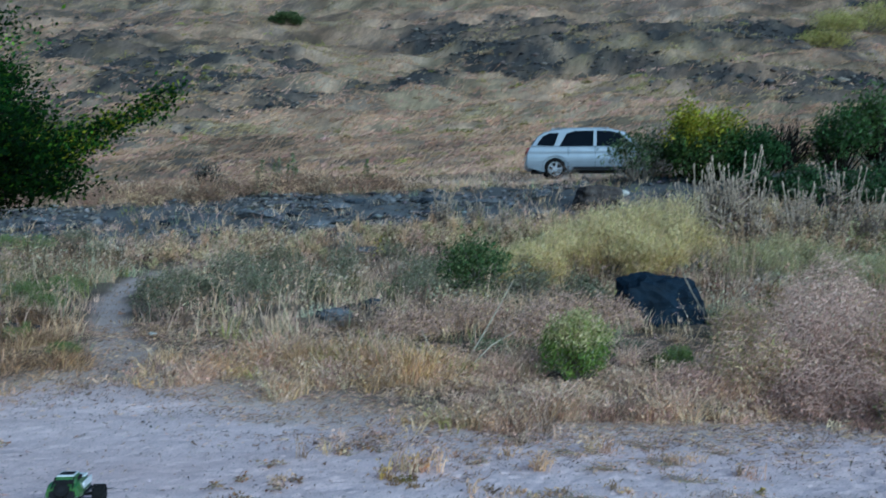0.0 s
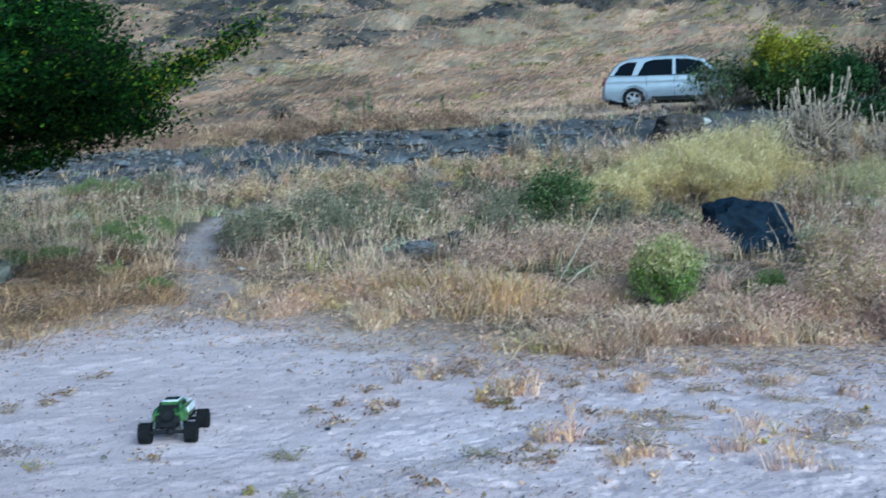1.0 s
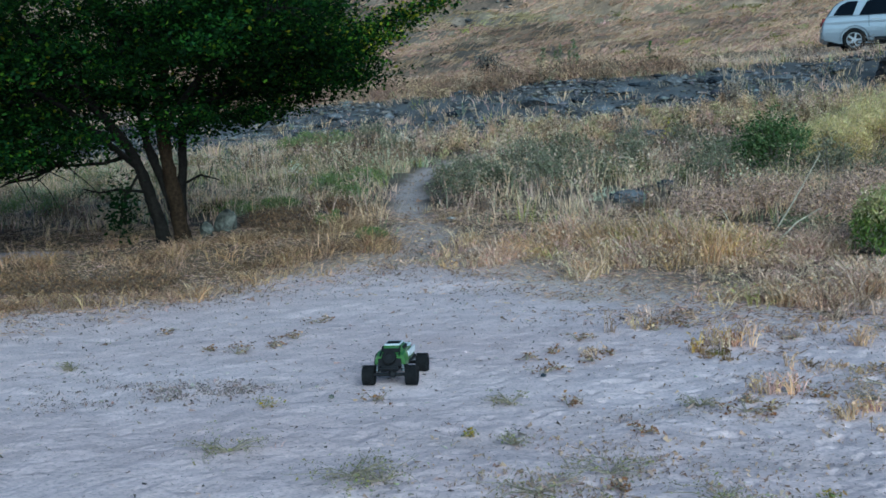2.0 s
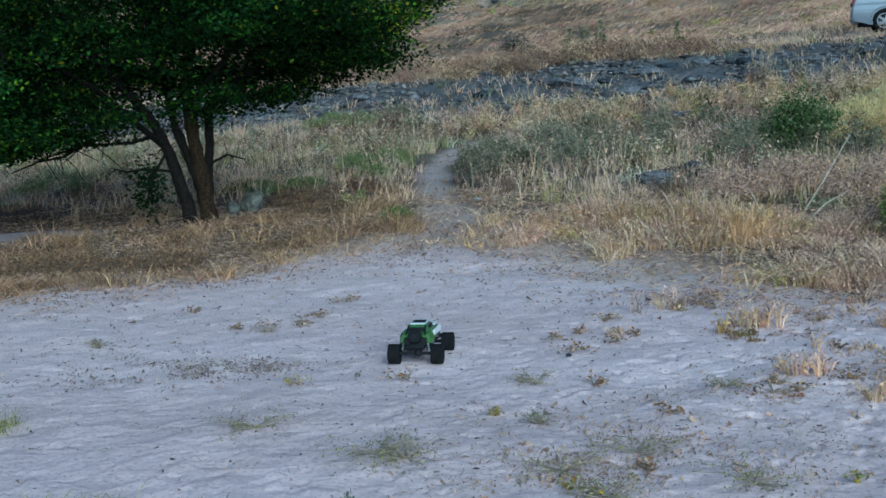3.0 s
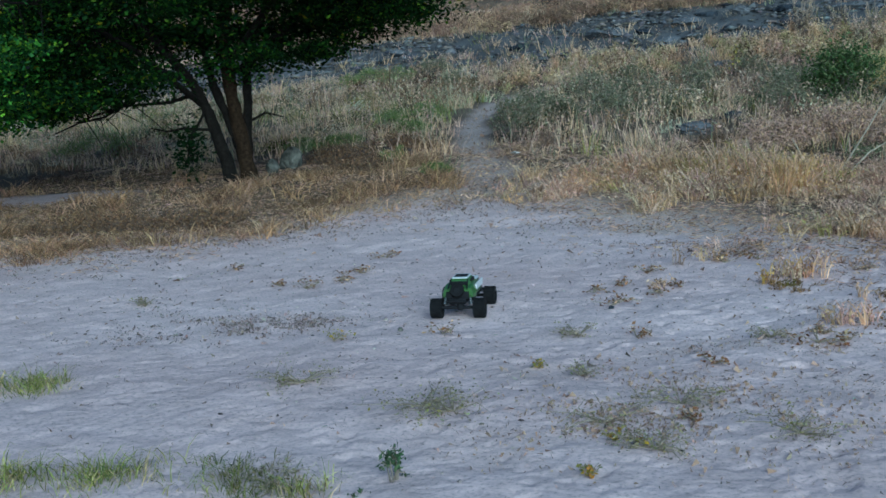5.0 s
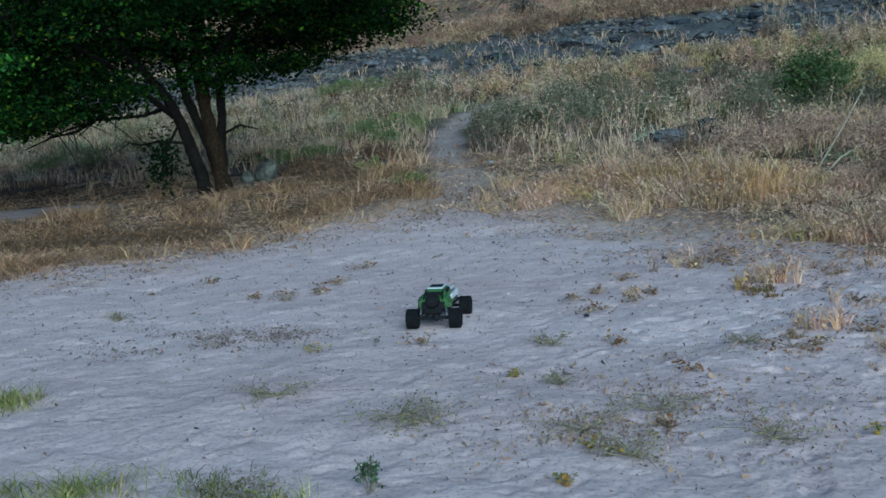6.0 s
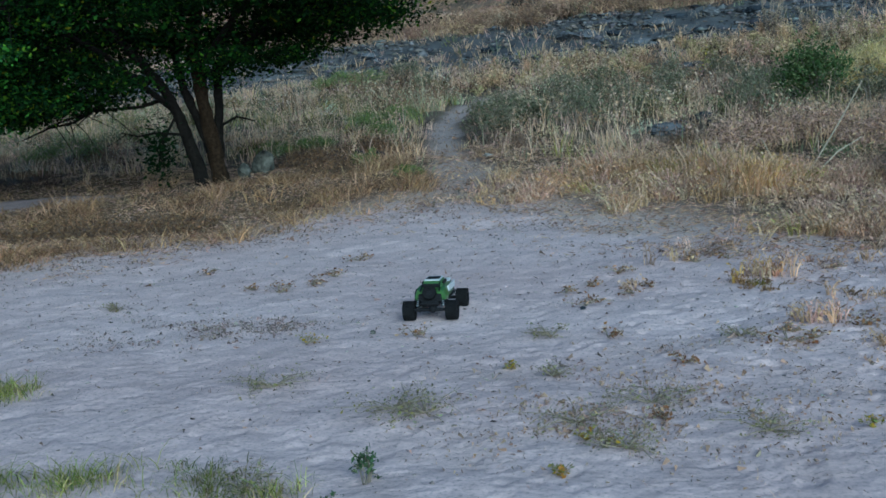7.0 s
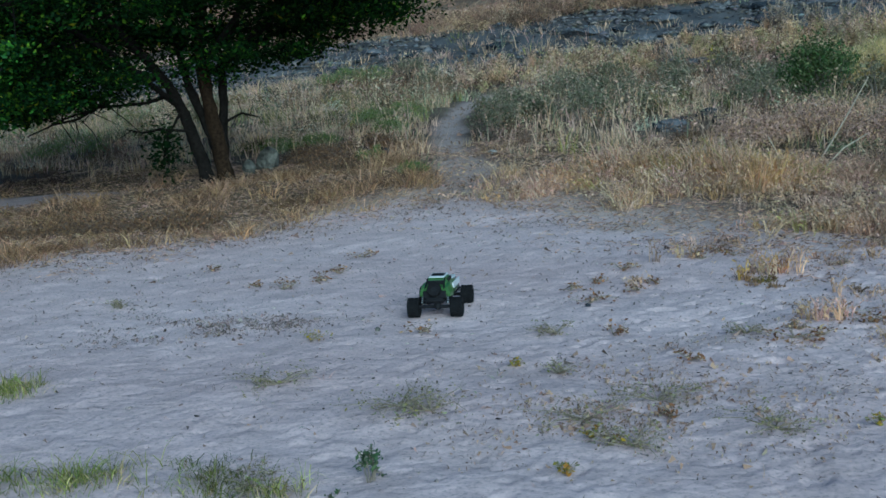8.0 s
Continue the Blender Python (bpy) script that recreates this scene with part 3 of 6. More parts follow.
def build_grass():
    # straw along the edge of the sand
    def rim(x, y):
        """Metres past the edge of the sand."""
        return y - np.interp(x, EDGE_X, EDGE_Y)
    def straw(x, y):
        """The band of standing straw, narrow beside the path and wider away from it."""
        lo = np.interp(x, STRAW_X, STRAW_Y)
        hi = np.interp(x, [-3, -2.2, -1.5, -0.9, -0.3, 0.5, 4], [10.7, 10.7, 10.7, 10.9, 11.0, 10.8, 10.0])
        ragged = 0.35 * fractal(x * 2, y * 2, 2, 52)
        right = smooth(-0.35, 0.25, y - lo + ragged) * smooth(0.5, -0.3, y - hi + ragged)
        away = smooth(-0.5, 0.6, rim(x, y) + ragged) * smooth(3.4, 1.8, rim(x, y) - 1.6)
        return np.where(x > -3.1, right, away)
    x, y = scatter(30000, -9, 6, 5.0, 13.5, lambda x, y: (1 - patch_at(x, y)) * in_view(x, y) * (1 - path_at(x, y)) * off(x, y) ** 0.3 * straw(x, y) * np.clip(0.25 + 1.5 * fractal(x * 2.1, y * 2.1, 3, 51), 0.04, 1) * smooth(0.25, 0.5, np.hypot(x + 6.0, y - 11.2)))
    grow = np.clip(1 + 0.6 * fractal(x * 1.3, y * 1.3, 2, 53), 0.45, 1.7)
    left = x < -3.1
    rosy = (x > 0.1 + 0.5 * vnoise(x * 1.3, y * 1.3, 55)) & ~left
    amber = ~left & ~rosy & (np.hypot((x + 0.55) / 0.7, (y - 10.6) / 0.6) < 1 + 0.4 * vnoise(x * 3, y * 3, 56))
    plain = ~left & ~rosy & ~amber
    stands = [arched(x[rosy], y[rosy], 20, 0.14 * grow[rosy], 0.0055, 0.06, [PALE, ROSE, STRAW, (0.42, 0.29, 0.2)], [5, 4, 3, 1], 1.3, 0.026),
              arched(x[plain], y[plain], 20, 0.15 * grow[plain], 0.0055, 0.055, [STRAW, PALE, GOLD, ROSE, RUST, (0.34, 0.31, 0.13)], [4, 6, 1, 4, 1, 0.4], 1.3, 0.026),
              arched(x[amber], y[amber], 20, 0.24 * grow[amber], 0.0055, 0.05, [(0.64, 0.42, 0.2), PALE, STRAW, (0.38, 0.32, 0.12)], [1.5, 4, 4, 1.5], 0.7, 0.026),
              arched(x[left], y[left], 13, 0.11 * grow[left], 0.006, 0.08, [(0.46, 0.31, 0.2), RUST, (0.5, 0.34, 0.19), (0.27, 0.19, 0.13), STRAW], [4, 3, 2, 4, 1], 2.0, 0.0)]
    # a flat thatch of fallen straw under it
    X, Y = scatter(210000, -9, 6, 5.0, 14.5, lambda x, y: (1 - patch_at(x, y)) * in_view(x, y) * (1 - 0.6 * path_at(x, y)) * smooth(-1.3, 0.7, rim(x, y) + 0.7 * fractal(x * 2, y * 2, 3, 54)) * smooth(4.2, 2.5, rim(x, y) - 1.0 * (x > -2) - 2.6 * (x < -3.2)) * 0.8)
    n = len(X)
    d = leaves(np.stack([X, Y, ground_z(X, Y) + rng.uniform(0.005, 0.03, n)], 1), rng.uniform(0.02, 0.09, n), shades([STRAW, ROSE, (0.4, 0.27, 0.19), (0.62, 0.44, 0.33), (0.25, 0.17, 0.13)], n), 0, 0.06, 0.25)
    v, f, t = joined(stands + [d])
    tagged(new("dry_grass", mesh_of("dry_grass", v, f, DRY, t)), "golden dry grass along the edge of the sand", "grass", kind="stuff")

    # rough field between the sand and the stony bank
    def field(x, y):
        return smooth(0.9, 1.7, np.hypot(x + 6.1, y - 11.2)) * off(x, y) * in_view(x, y) * smooth(11.2, 13.5, y) * smooth(29.5, 28.5, y)
    x, y = scatter(27000, -24, 14, 8.5, 29.5, lambda x, y: field(x, y) * np.clip(13 / y, 0.45, 1) * (0.45 + 0.55 * vnoise(x * 0.9, y * 0.9, 62)))
    zone = fractal(x * 0.28, y * 0.28, 3, 61)
    pieces = []
    for lo, hi, cols, w, h in ((-9, -0.35, [ROSE, PALE, RUST, STRAW], [4, 3, 1.5, 3], 0.2), (-0.35, 0.35, [STRAW, PALE, ROSE, SAGE], [4, 4, 3, 1], 0.24), (0.35, 9, [SAGE, OLIVE, STRAW, PALE], [3, 2, 3, 2], 0.26)):
        k = (zone >= lo) & (zone < hi)
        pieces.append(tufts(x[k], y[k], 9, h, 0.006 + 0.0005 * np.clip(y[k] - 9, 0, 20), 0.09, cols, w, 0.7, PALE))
    v, f, t = joined(pieces)
    tagged(new("field_grass", mesh_of("field_grass", v, f, DRY, t)), "mixed dry and grey-green grass of the rough field", "grass", kind="stuff")

    # low domed weeds all over the field
    x, y = scatter(4300, -24, 14, 10, 29, lambda x, y: np.maximum(field(x, y), 0.9 * off(x, y) * in_view(x, y) * smooth(10.4, 11.0, y) * (y < 13.5) * (x > -3.2)) * beside(x, y, 0.55) * (0.5 + 0.5 * vnoise(x * 0.5, y * 0.5, 63)))
    n = len(x)
    w = rng.gamma(4.0, 0.07, n) * np.clip(y / 16, 0.7, 1.15) + 0.08
    h = w * rng.uniform(0.55, 1.1, n) * np.where((x < -4) & (y < 20), 0.6, 1) * (0.45 + 0.55 * smooth(12.0, 14.5, y))
    zone = fractal(x * 0.28, y * 0.28, 3, 61) - 0.12 - 0.35 * ((x < -4) & (x > -8.5)) - 0.3 * smooth(18, 22, y) - 0.9 * smooth(14.5, 12.5, y) + rng.normal(0, 0.4, n)
    col = np.where((zone < -0.2)[:, None], shades([ROSE, (0.3, 0.19, 0.12), STRAW, (0.2, 0.15, 0.12)], n, None, 0.25), np.where((zone < 0.3)[:, None], shades([STRAW, SAGE, ROSE, PALE, (0.18, 0.16, 0.1)], n, None, 0.25), shades([SAGE, (0.14, 0.17, 0.08), OLIVE, (0.36, 0.36, 0.24)], n, None, 0.25)))
    stem_col = np.where((zone < 0.3)[:, None], shades([(0.3, 0.21, 0.14), (0.4, 0.29, 0.19), (0.2, 0.15, 0.1)], n), shades([(0.2, 0.19, 0.11), (0.3, 0.24, 0.15)], n))
    dead = (rng.uniform(0, 1, n) < 0.3 + 0.3 * vnoise(x * 0.6, y * 0.6, 65))[:, None]
    col, stem_col = np.where(dead, 0.42 * col, col), np.where(dead, 0.45 * stem_col, stem_col)
    low = rng.uniform(0, 1, n) < 0.3
    up = ~low
    v, f, t = joined([mounds(x[low], y[low], w[low], h[low], 230, 0.08, np.clip(col[low], 0.02, 0.62), 0.12),
                      clumps(x[up], y[up], w[up], 1.15 * h[up], 26, 110, stem_col[up], np.clip(1.1 * col[up], 0.02, 0.7), np.clip(y[up] / 430, 0.028, 0.06))])
    tagged(new("field_weeds", mesh_of("field_weeds", v, f, DRY, t)), "mounds of dry and grey-green weeds", "weeds", kind="stuff")

    # pale tall weeds before the foot of the bank
    x, y = scatter(900, -7, 9, 24.2, 28.8, lambda x, y: (1 - path_at(x, y)) * in_view(x, y) * np.clip(0.35 + 0.35 * smooth(-2, 2, x) + 0.8 * fractal(x * 0.5, y * 0.7, 2, 66), 0.02, 1))
    n = len(x)
    w = rng.uniform(0.16, 0.34, n)
    v, f, t = clumps(x, y, w, rng.uniform(0.3, 0.7, n) * (0.75 + 0.25 * smooth(-2, 1, x)), 24, 120, shades([(0.5, 0.36, 0.22), (0.4, 0.31, 0.18)], n), shades([PALE, STRAW, (0.6, 0.5, 0.28), (0.45, 0.4, 0.22), ROSE], n, [3, 3, 2, 2, 1]), np.full(n, 0.055))
    tagged(new("pale_weeds", mesh_of("pale_weeds", v, f, DRY, t)), "tall pale weeds before the stony bank", "weeds", kind="stuff")

    # thin seed stalks standing over the weeds
    x, y = scatter(9000, -24, 14, 9, 29.5, lambda x, y: field(x, y) * beside(x, y, 0.4) * (0.4 + 0.6 * vnoise(x * 0.7, y * 0.7, 64)))
    n = len(x)
    h = rng.uniform(0.25, 0.75, n) * np.clip(y / 18, 0.6, 1)
    root = np.stack([x, y, ground_z(x, y)], 1)
    ln = rng.normal(0, 0.25, (n, 2)) * h[:, None]
    a = blades(root, h, np.full(n, 0.009), ln, shades([PALE, STRAW, ROSE, SAGE], n))
    per = 9
    k = np.repeat(np.arange(n), per)
    u = rng.uniform(0.55, 1.05, n * per)
    top = root[k] + np.stack([ln[k, 0] * u ** 1.6, ln[k, 1] * u ** 1.6, h[k] * u], 1) + rng.normal(0, 0.022, (n * per, 3))
    b = leaves(top, rng.uniform(0.02, 0.06, n * per), shades([PALE, STRAW, ROSE, (0.3, 0.28, 0.18)], n * per), -0.2, 0.35, 0.8)
    v, f, t = joined([a, b])
    tagged(new("seed_stalks", mesh_of("seed_stalks", v, f, DRY, t)), "thin dry seed stalks over the weeds", "weeds", kind="stuff")

    # the lip of the track and its verge
    x, y = scatter(16000, -24, 16, 33.4, 50, lambda x, y: in_view(x, y) * np.where(y < 36.5, 1.0, 0.22 - 0.18 * ((y > 36) & (y < 42) & (x > 2.2) & (x < 8.4))) * (0.6 + 0.4 * vnoise(x * 0.6, y * 0.6, 71)))
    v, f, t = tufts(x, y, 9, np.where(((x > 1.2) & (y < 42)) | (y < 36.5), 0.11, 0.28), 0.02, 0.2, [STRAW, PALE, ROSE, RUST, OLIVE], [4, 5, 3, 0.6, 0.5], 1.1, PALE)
    tagged(new("verge_grass", mesh_of("verge_grass", v, f, DRY, t)), "pale dry grass on the lip of the gravel track", "grass", kind="stuff")

    # tufts rooted on the bank, thick along its foot and its brow
    x, y = scatter(9000, -24, 14, 27, 35, lambda x, y: in_view(x, y) * bank_at(x, y) * np.clip(0.02 + 0.9 * smooth(29.4, 28.2, y) + 0.9 * smooth(33.2, 34.0, y) + 0.12 * smooth(0.2, 0.7, fractal(x * 0.5, y * 0.5, 3, 72)), 0, 1))
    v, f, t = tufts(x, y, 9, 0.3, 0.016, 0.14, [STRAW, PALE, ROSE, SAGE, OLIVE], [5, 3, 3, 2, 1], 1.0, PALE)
    tagged(new("bank_grass", mesh_of("bank_grass", v, f, DRY, t)), "dry tufts rooted among the stones of the bank", "grass", kind="stuff")

    # brown brush bulging over the brow of the bank
    x, y = scatter(800, -16, 8, 33.6, 36.2, lambda x, y: in_view(x, y) * (0.12 + 0.88 * smooth(0.5, -2.5, x)) * np.clip(0.2 + fractal(x * 0.35, y * 0.6, 3, 73) + 0.5 * smooth(-1, -5, x), 0.05, 1))
    n = len(x)
    w = rng.uniform(0.35, 0.85, n)
    v, f, t = mounds(x, y, w, w * rng.uniform(0.5, 0.9, n), 210, 0.13, shades([(0.4, 0.28, 0.2), (0.3, 0.205, 0.15), STRAW, (0.18, 0.13, 0.1)], n, [3, 3, 1, 3]), 0.12)
    x, y = scatter(190, -10, -1.5, 34.4, 35.8, lambda x, y: smooth(-10, -8, x) * np.clip(0.55 + 0.6 * fractal(x * 0.6, y * 0.5, 2, 74), 0.1, 1))
    w = rng.uniform(0.35, 0.75, len(x))
    v, f, t = joined([(v, f, t), mounds(x, y, w, w * rng.uniform(0.6, 1.0, len(x)), 220, 0.12, shades([(0.42, 0.28, 0.19), (0.3, 0.2, 0.135), (0.52, 0.37, 0.25), (0.2, 0.14, 0.1)], len(x)), 0.14)])
    tagged(new("brow_brush", mesh_of("brow_brush", v, f, DRY, t)), "brown dry brush along the brow of the bank", "brush", kind="stuff")

    # the hillside
    x, y = scatter(130000, -85, 75, 48, 195, lambda x, y: in_view(x, y) * (1 - 0.93 * rubble_at(x, y)) * np.clip(60 / y, 0.3, 1) * np.clip(0.55 + 0.5 * streak_at(x, y), 0.1, 1))
    g = fractal(x * 0.07, y * 0.12, 3, 82)
    k = g > 0.25
    per = 9
    n = len(x)
    X, Y = np.repeat(x, per) + rng.normal(0, 0.3, n * per), np.repeat(y, per) + rng.normal(0, 0.25, n * per)
    tone = np.where(k[:, None], shades([(0.29, 0.235, 0.135), (0.36, 0.275, 0.175), (0.3, 0.23, 0.14)], n, None, 0.08), shades([(0.39, 0.27, 0.18), (0.35, 0.24, 0.165), (0.39, 0.255, 0.2), (0.44, 0.315, 0.225)], n, None, 0.08))
    a = strands(np.stack([X, Y, ground_z(X, Y) + 0.08], 1), rng.uniform(0.2, 0.6, n * per), np.full(n * per, 0.085), np.repeat(tone * np.clip(1 + 0.45 * streak_at(x, y), 0.5, 1.5)[:, None], per, 0) * (1 + rng.normal(0, 0.08, (n * per, 1))), 0.7, 0.4, (0.9, 0.5))
    v, f, t = a
    tagged(new("hill_grass", mesh_of("hill_grass", v, f, DRY, t)), "tawny and olive bunch grass over the hillside", "grass", kind="stuff")
    x, y = scatter(11000, -75, 65, 47, 165, lambda x, y: in_view(x, y) * np.clip(60 / y, 0.3, 1) * np.clip(0.35 + 0.8 * streak_at(x, y), 0.03, 1))
    n = len(x)
    w = (rng.gamma(3.0, 0.13, n) + 0.12) * np.clip(y / 85, 0.6, 1.3)
    g = fractal(x * 0.08, y * 0.13, 3, 84) + rng.normal(0, 0.2, n)
    col = np.where((g > 0.2)[:, None], shades([OLIVE, (0.27, 0.24, 0.12), (0.32, 0.26, 0.13)], n), np.where((g > -0.35)[:, None], shades([(0.42, 0.31, 0.19), (0.34, 0.25, 0.14), (0.46, 0.35, 0.23)], n), shades([ROSE, (0.36, 0.25, 0.16), (0.25, 0.18, 0.13)], n)))
    v, f, t = mounds(x, y, w, w * rng.uniform(0.25, 0.6, n), 38, 0.22, col, 0.25)
    tagged(new("hill_scrub", mesh_of("hill_scrub", v, f, DRY, t)), "low dry scrub dotted over the hillside", "scrub", kind="stuff")


build_grass()


# ---- stones ----
def rock_mesh(name, size, seed, material, cuts=2, rough=0.7):
    bm = bmesh.new()
    bmesh.ops.create_icosphere(bm, subdivisions=cuts, radius=1)
    r = random.Random(seed)
    planes = [(Vector((r.gauss(0, 1), r.gauss(0, 1), r.gauss(0, 0.8))).normalized(), r.uniform(0.5, 0.88)) for _ in range(15)]
    for v in bm.verts:
        d = v.co.normalized()
        k = 1.0
        for n, h in planes:
            c = d.dot(n)
            if c > 0.05:
                k = min(k, h / c)
        k *= 1 + rough * 0.3 * noise.noise(d * 2.2 + Vector((seed, 0, 0))) + rough * 0.2 * noise.noise(d * 5 + Vector((0, seed, 0)))
        v.co = Vector((d.x * size[0], d.y * size[1], d.z * size[2])) * k
    me = bpy.data.meshes.new(name)
    bm.to_mesh(me)
    bm.free()
    me.materials.append(material)
    return me


def build_rubble():
    """Broken basalt on the bank and on the hill, joined."""
    bv = np.array([(1, 0.2, 0.1), (-1, -0.1, 0.2), (0.1, 1, -0.1), (-0.2, -1, 0.1), (0.25, 0.1, 1), (0, 0, -1)], float)
    bf = np.array([(0, 2, 4), (2, 1, 4), (1, 3, 4), (3, 0, 4), (2, 0, 5), (1, 2, 5), (3, 1, 5), (0, 3, 5)])
    def strew(name, x, y, s, label, dark):
        n = len(x)
        sc = np.stack([s * rng.uniform(0.7, 1.5, n), s * rng.uniform(0.7, 1.3, n), s * rng.uniform(0.25, 0.6, n)], 1)
        v = bv[None] * sc[:, None] * (1 + rng.normal(0, 0.3, (n, len(bv), 1)))
        a = rng.uniform(0, 2 * np.pi, n)
        c, si = np.cos(a)[:, None], np.sin(a)[:, None]
        v = np.stack([v[..., 0] * c - v[..., 1] * si, v[..., 0] * si + v[..., 1] * c, v[..., 2]], -1)
        v += np.stack([x, y, ground_z(x, y) + 0.1 * s], 1)[:, None]
        f = (bf[None] + (np.arange(n) * len(bv))[:, None, None]).reshape(-1, 3)
        t = np.repeat(shades(dark, n, None, 0.25), len(bv), 0)
        tagged(new(name, mesh_of(name, v.reshape(-1, 3), f, STONES, t)), label, "rubble", kind="stuff")
    x, y = scatter(80000, -24, 14, 25, 35, lambda x, y: bank_at(x, y) * in_view(x, y) * (0.08 + 0.92 * smooth(0.0, 0.6, fractal(x * 0.55, y * 0.9, 3, 91) + 0.3 * smooth(31.5, 33.5, y) + 0.35 * smooth(-7, -10, x))))
    strew("bank_rubble", x, y, rng.gamma(1.4, 0.023, len(x)) + 0.015, "dark broken basalt rubble on the bank", [(0.05, 0.05, 0.055), (0.12, 0.118, 0.125), (0.17, 0.165, 0.17), (0.16, 0.14, 0.12)])
    x, y = scatter(14000, -6, 4, 2.4, 10.5, lambda x, y: np.maximum(sand_at(x, y), path_at(x, y)) * in_view(x, y) * np.clip(0.3 + 0.7 * fractal(x * 1.1, y * 1.6, 3, 96), 0.05, 1))
    strew("sand_crumbs", x, y, np.clip(rng.gamma(1.5, 0.0025, len(x)) + 0.002, 0, 0.012), "crumbs of sand and grit on the ground", [(0.42, 0.37, 0.34), (0.34, 0.29, 0.26), (0.22, 0.18, 0.16), (0.12, 0.1, 0.09)])
    x, y = scatter(190000, -70, 65, 66, 190, lambda x, y: rubble_at(x, y) ** 1.5 * in_view(x, y) * (0.4 + 0.6 * smooth(-0.3, 0.4, vnoise(x * 0.3, y * 0.7, 95))))
    strew("hill_rubble", x, y, rng.gamma(1.7, 0.05, len(x)) + 0.05, "dark talus stones scattered over the hillside", [(0.04, 0.04, 0.042), (0.08, 0.076, 0.076), (0.16, 0.14, 0.125)])


STONES = tinted("broken_basalt", 0.9)
build_rubble()


# ---- the tree ----
def spread_twigs(lines, n, length, rad, up=0.3, start=0.35):
    """Side twigs off polylines of (point, radius)."""
    out = []
    for _ in range(n):
        line = lines[rng.integers(len(lines))]
        u = rng.uniform(start, 1) * (len(line) - 1)
        i = min(int(u), len(line) - 2)
        p = np.array(line[i][0]) * (1 - u + i) + np.array(line[i + 1][0]) * (u - i)
        d = rng.normal(0, 1, 3) + np.array([0, 0, up])
        d /= np.linalg.norm(d)
        L = length * rng.uniform(0.5, 1.2)
        bend = rng.normal(0, 0.25, 3)
        out.append([(p, rad), (p + d * L * 0.5 + bend * L * 0.15, rad * 0.7), (p + d * L + bend * L * 0.5, rad * 0.3)])
    return out


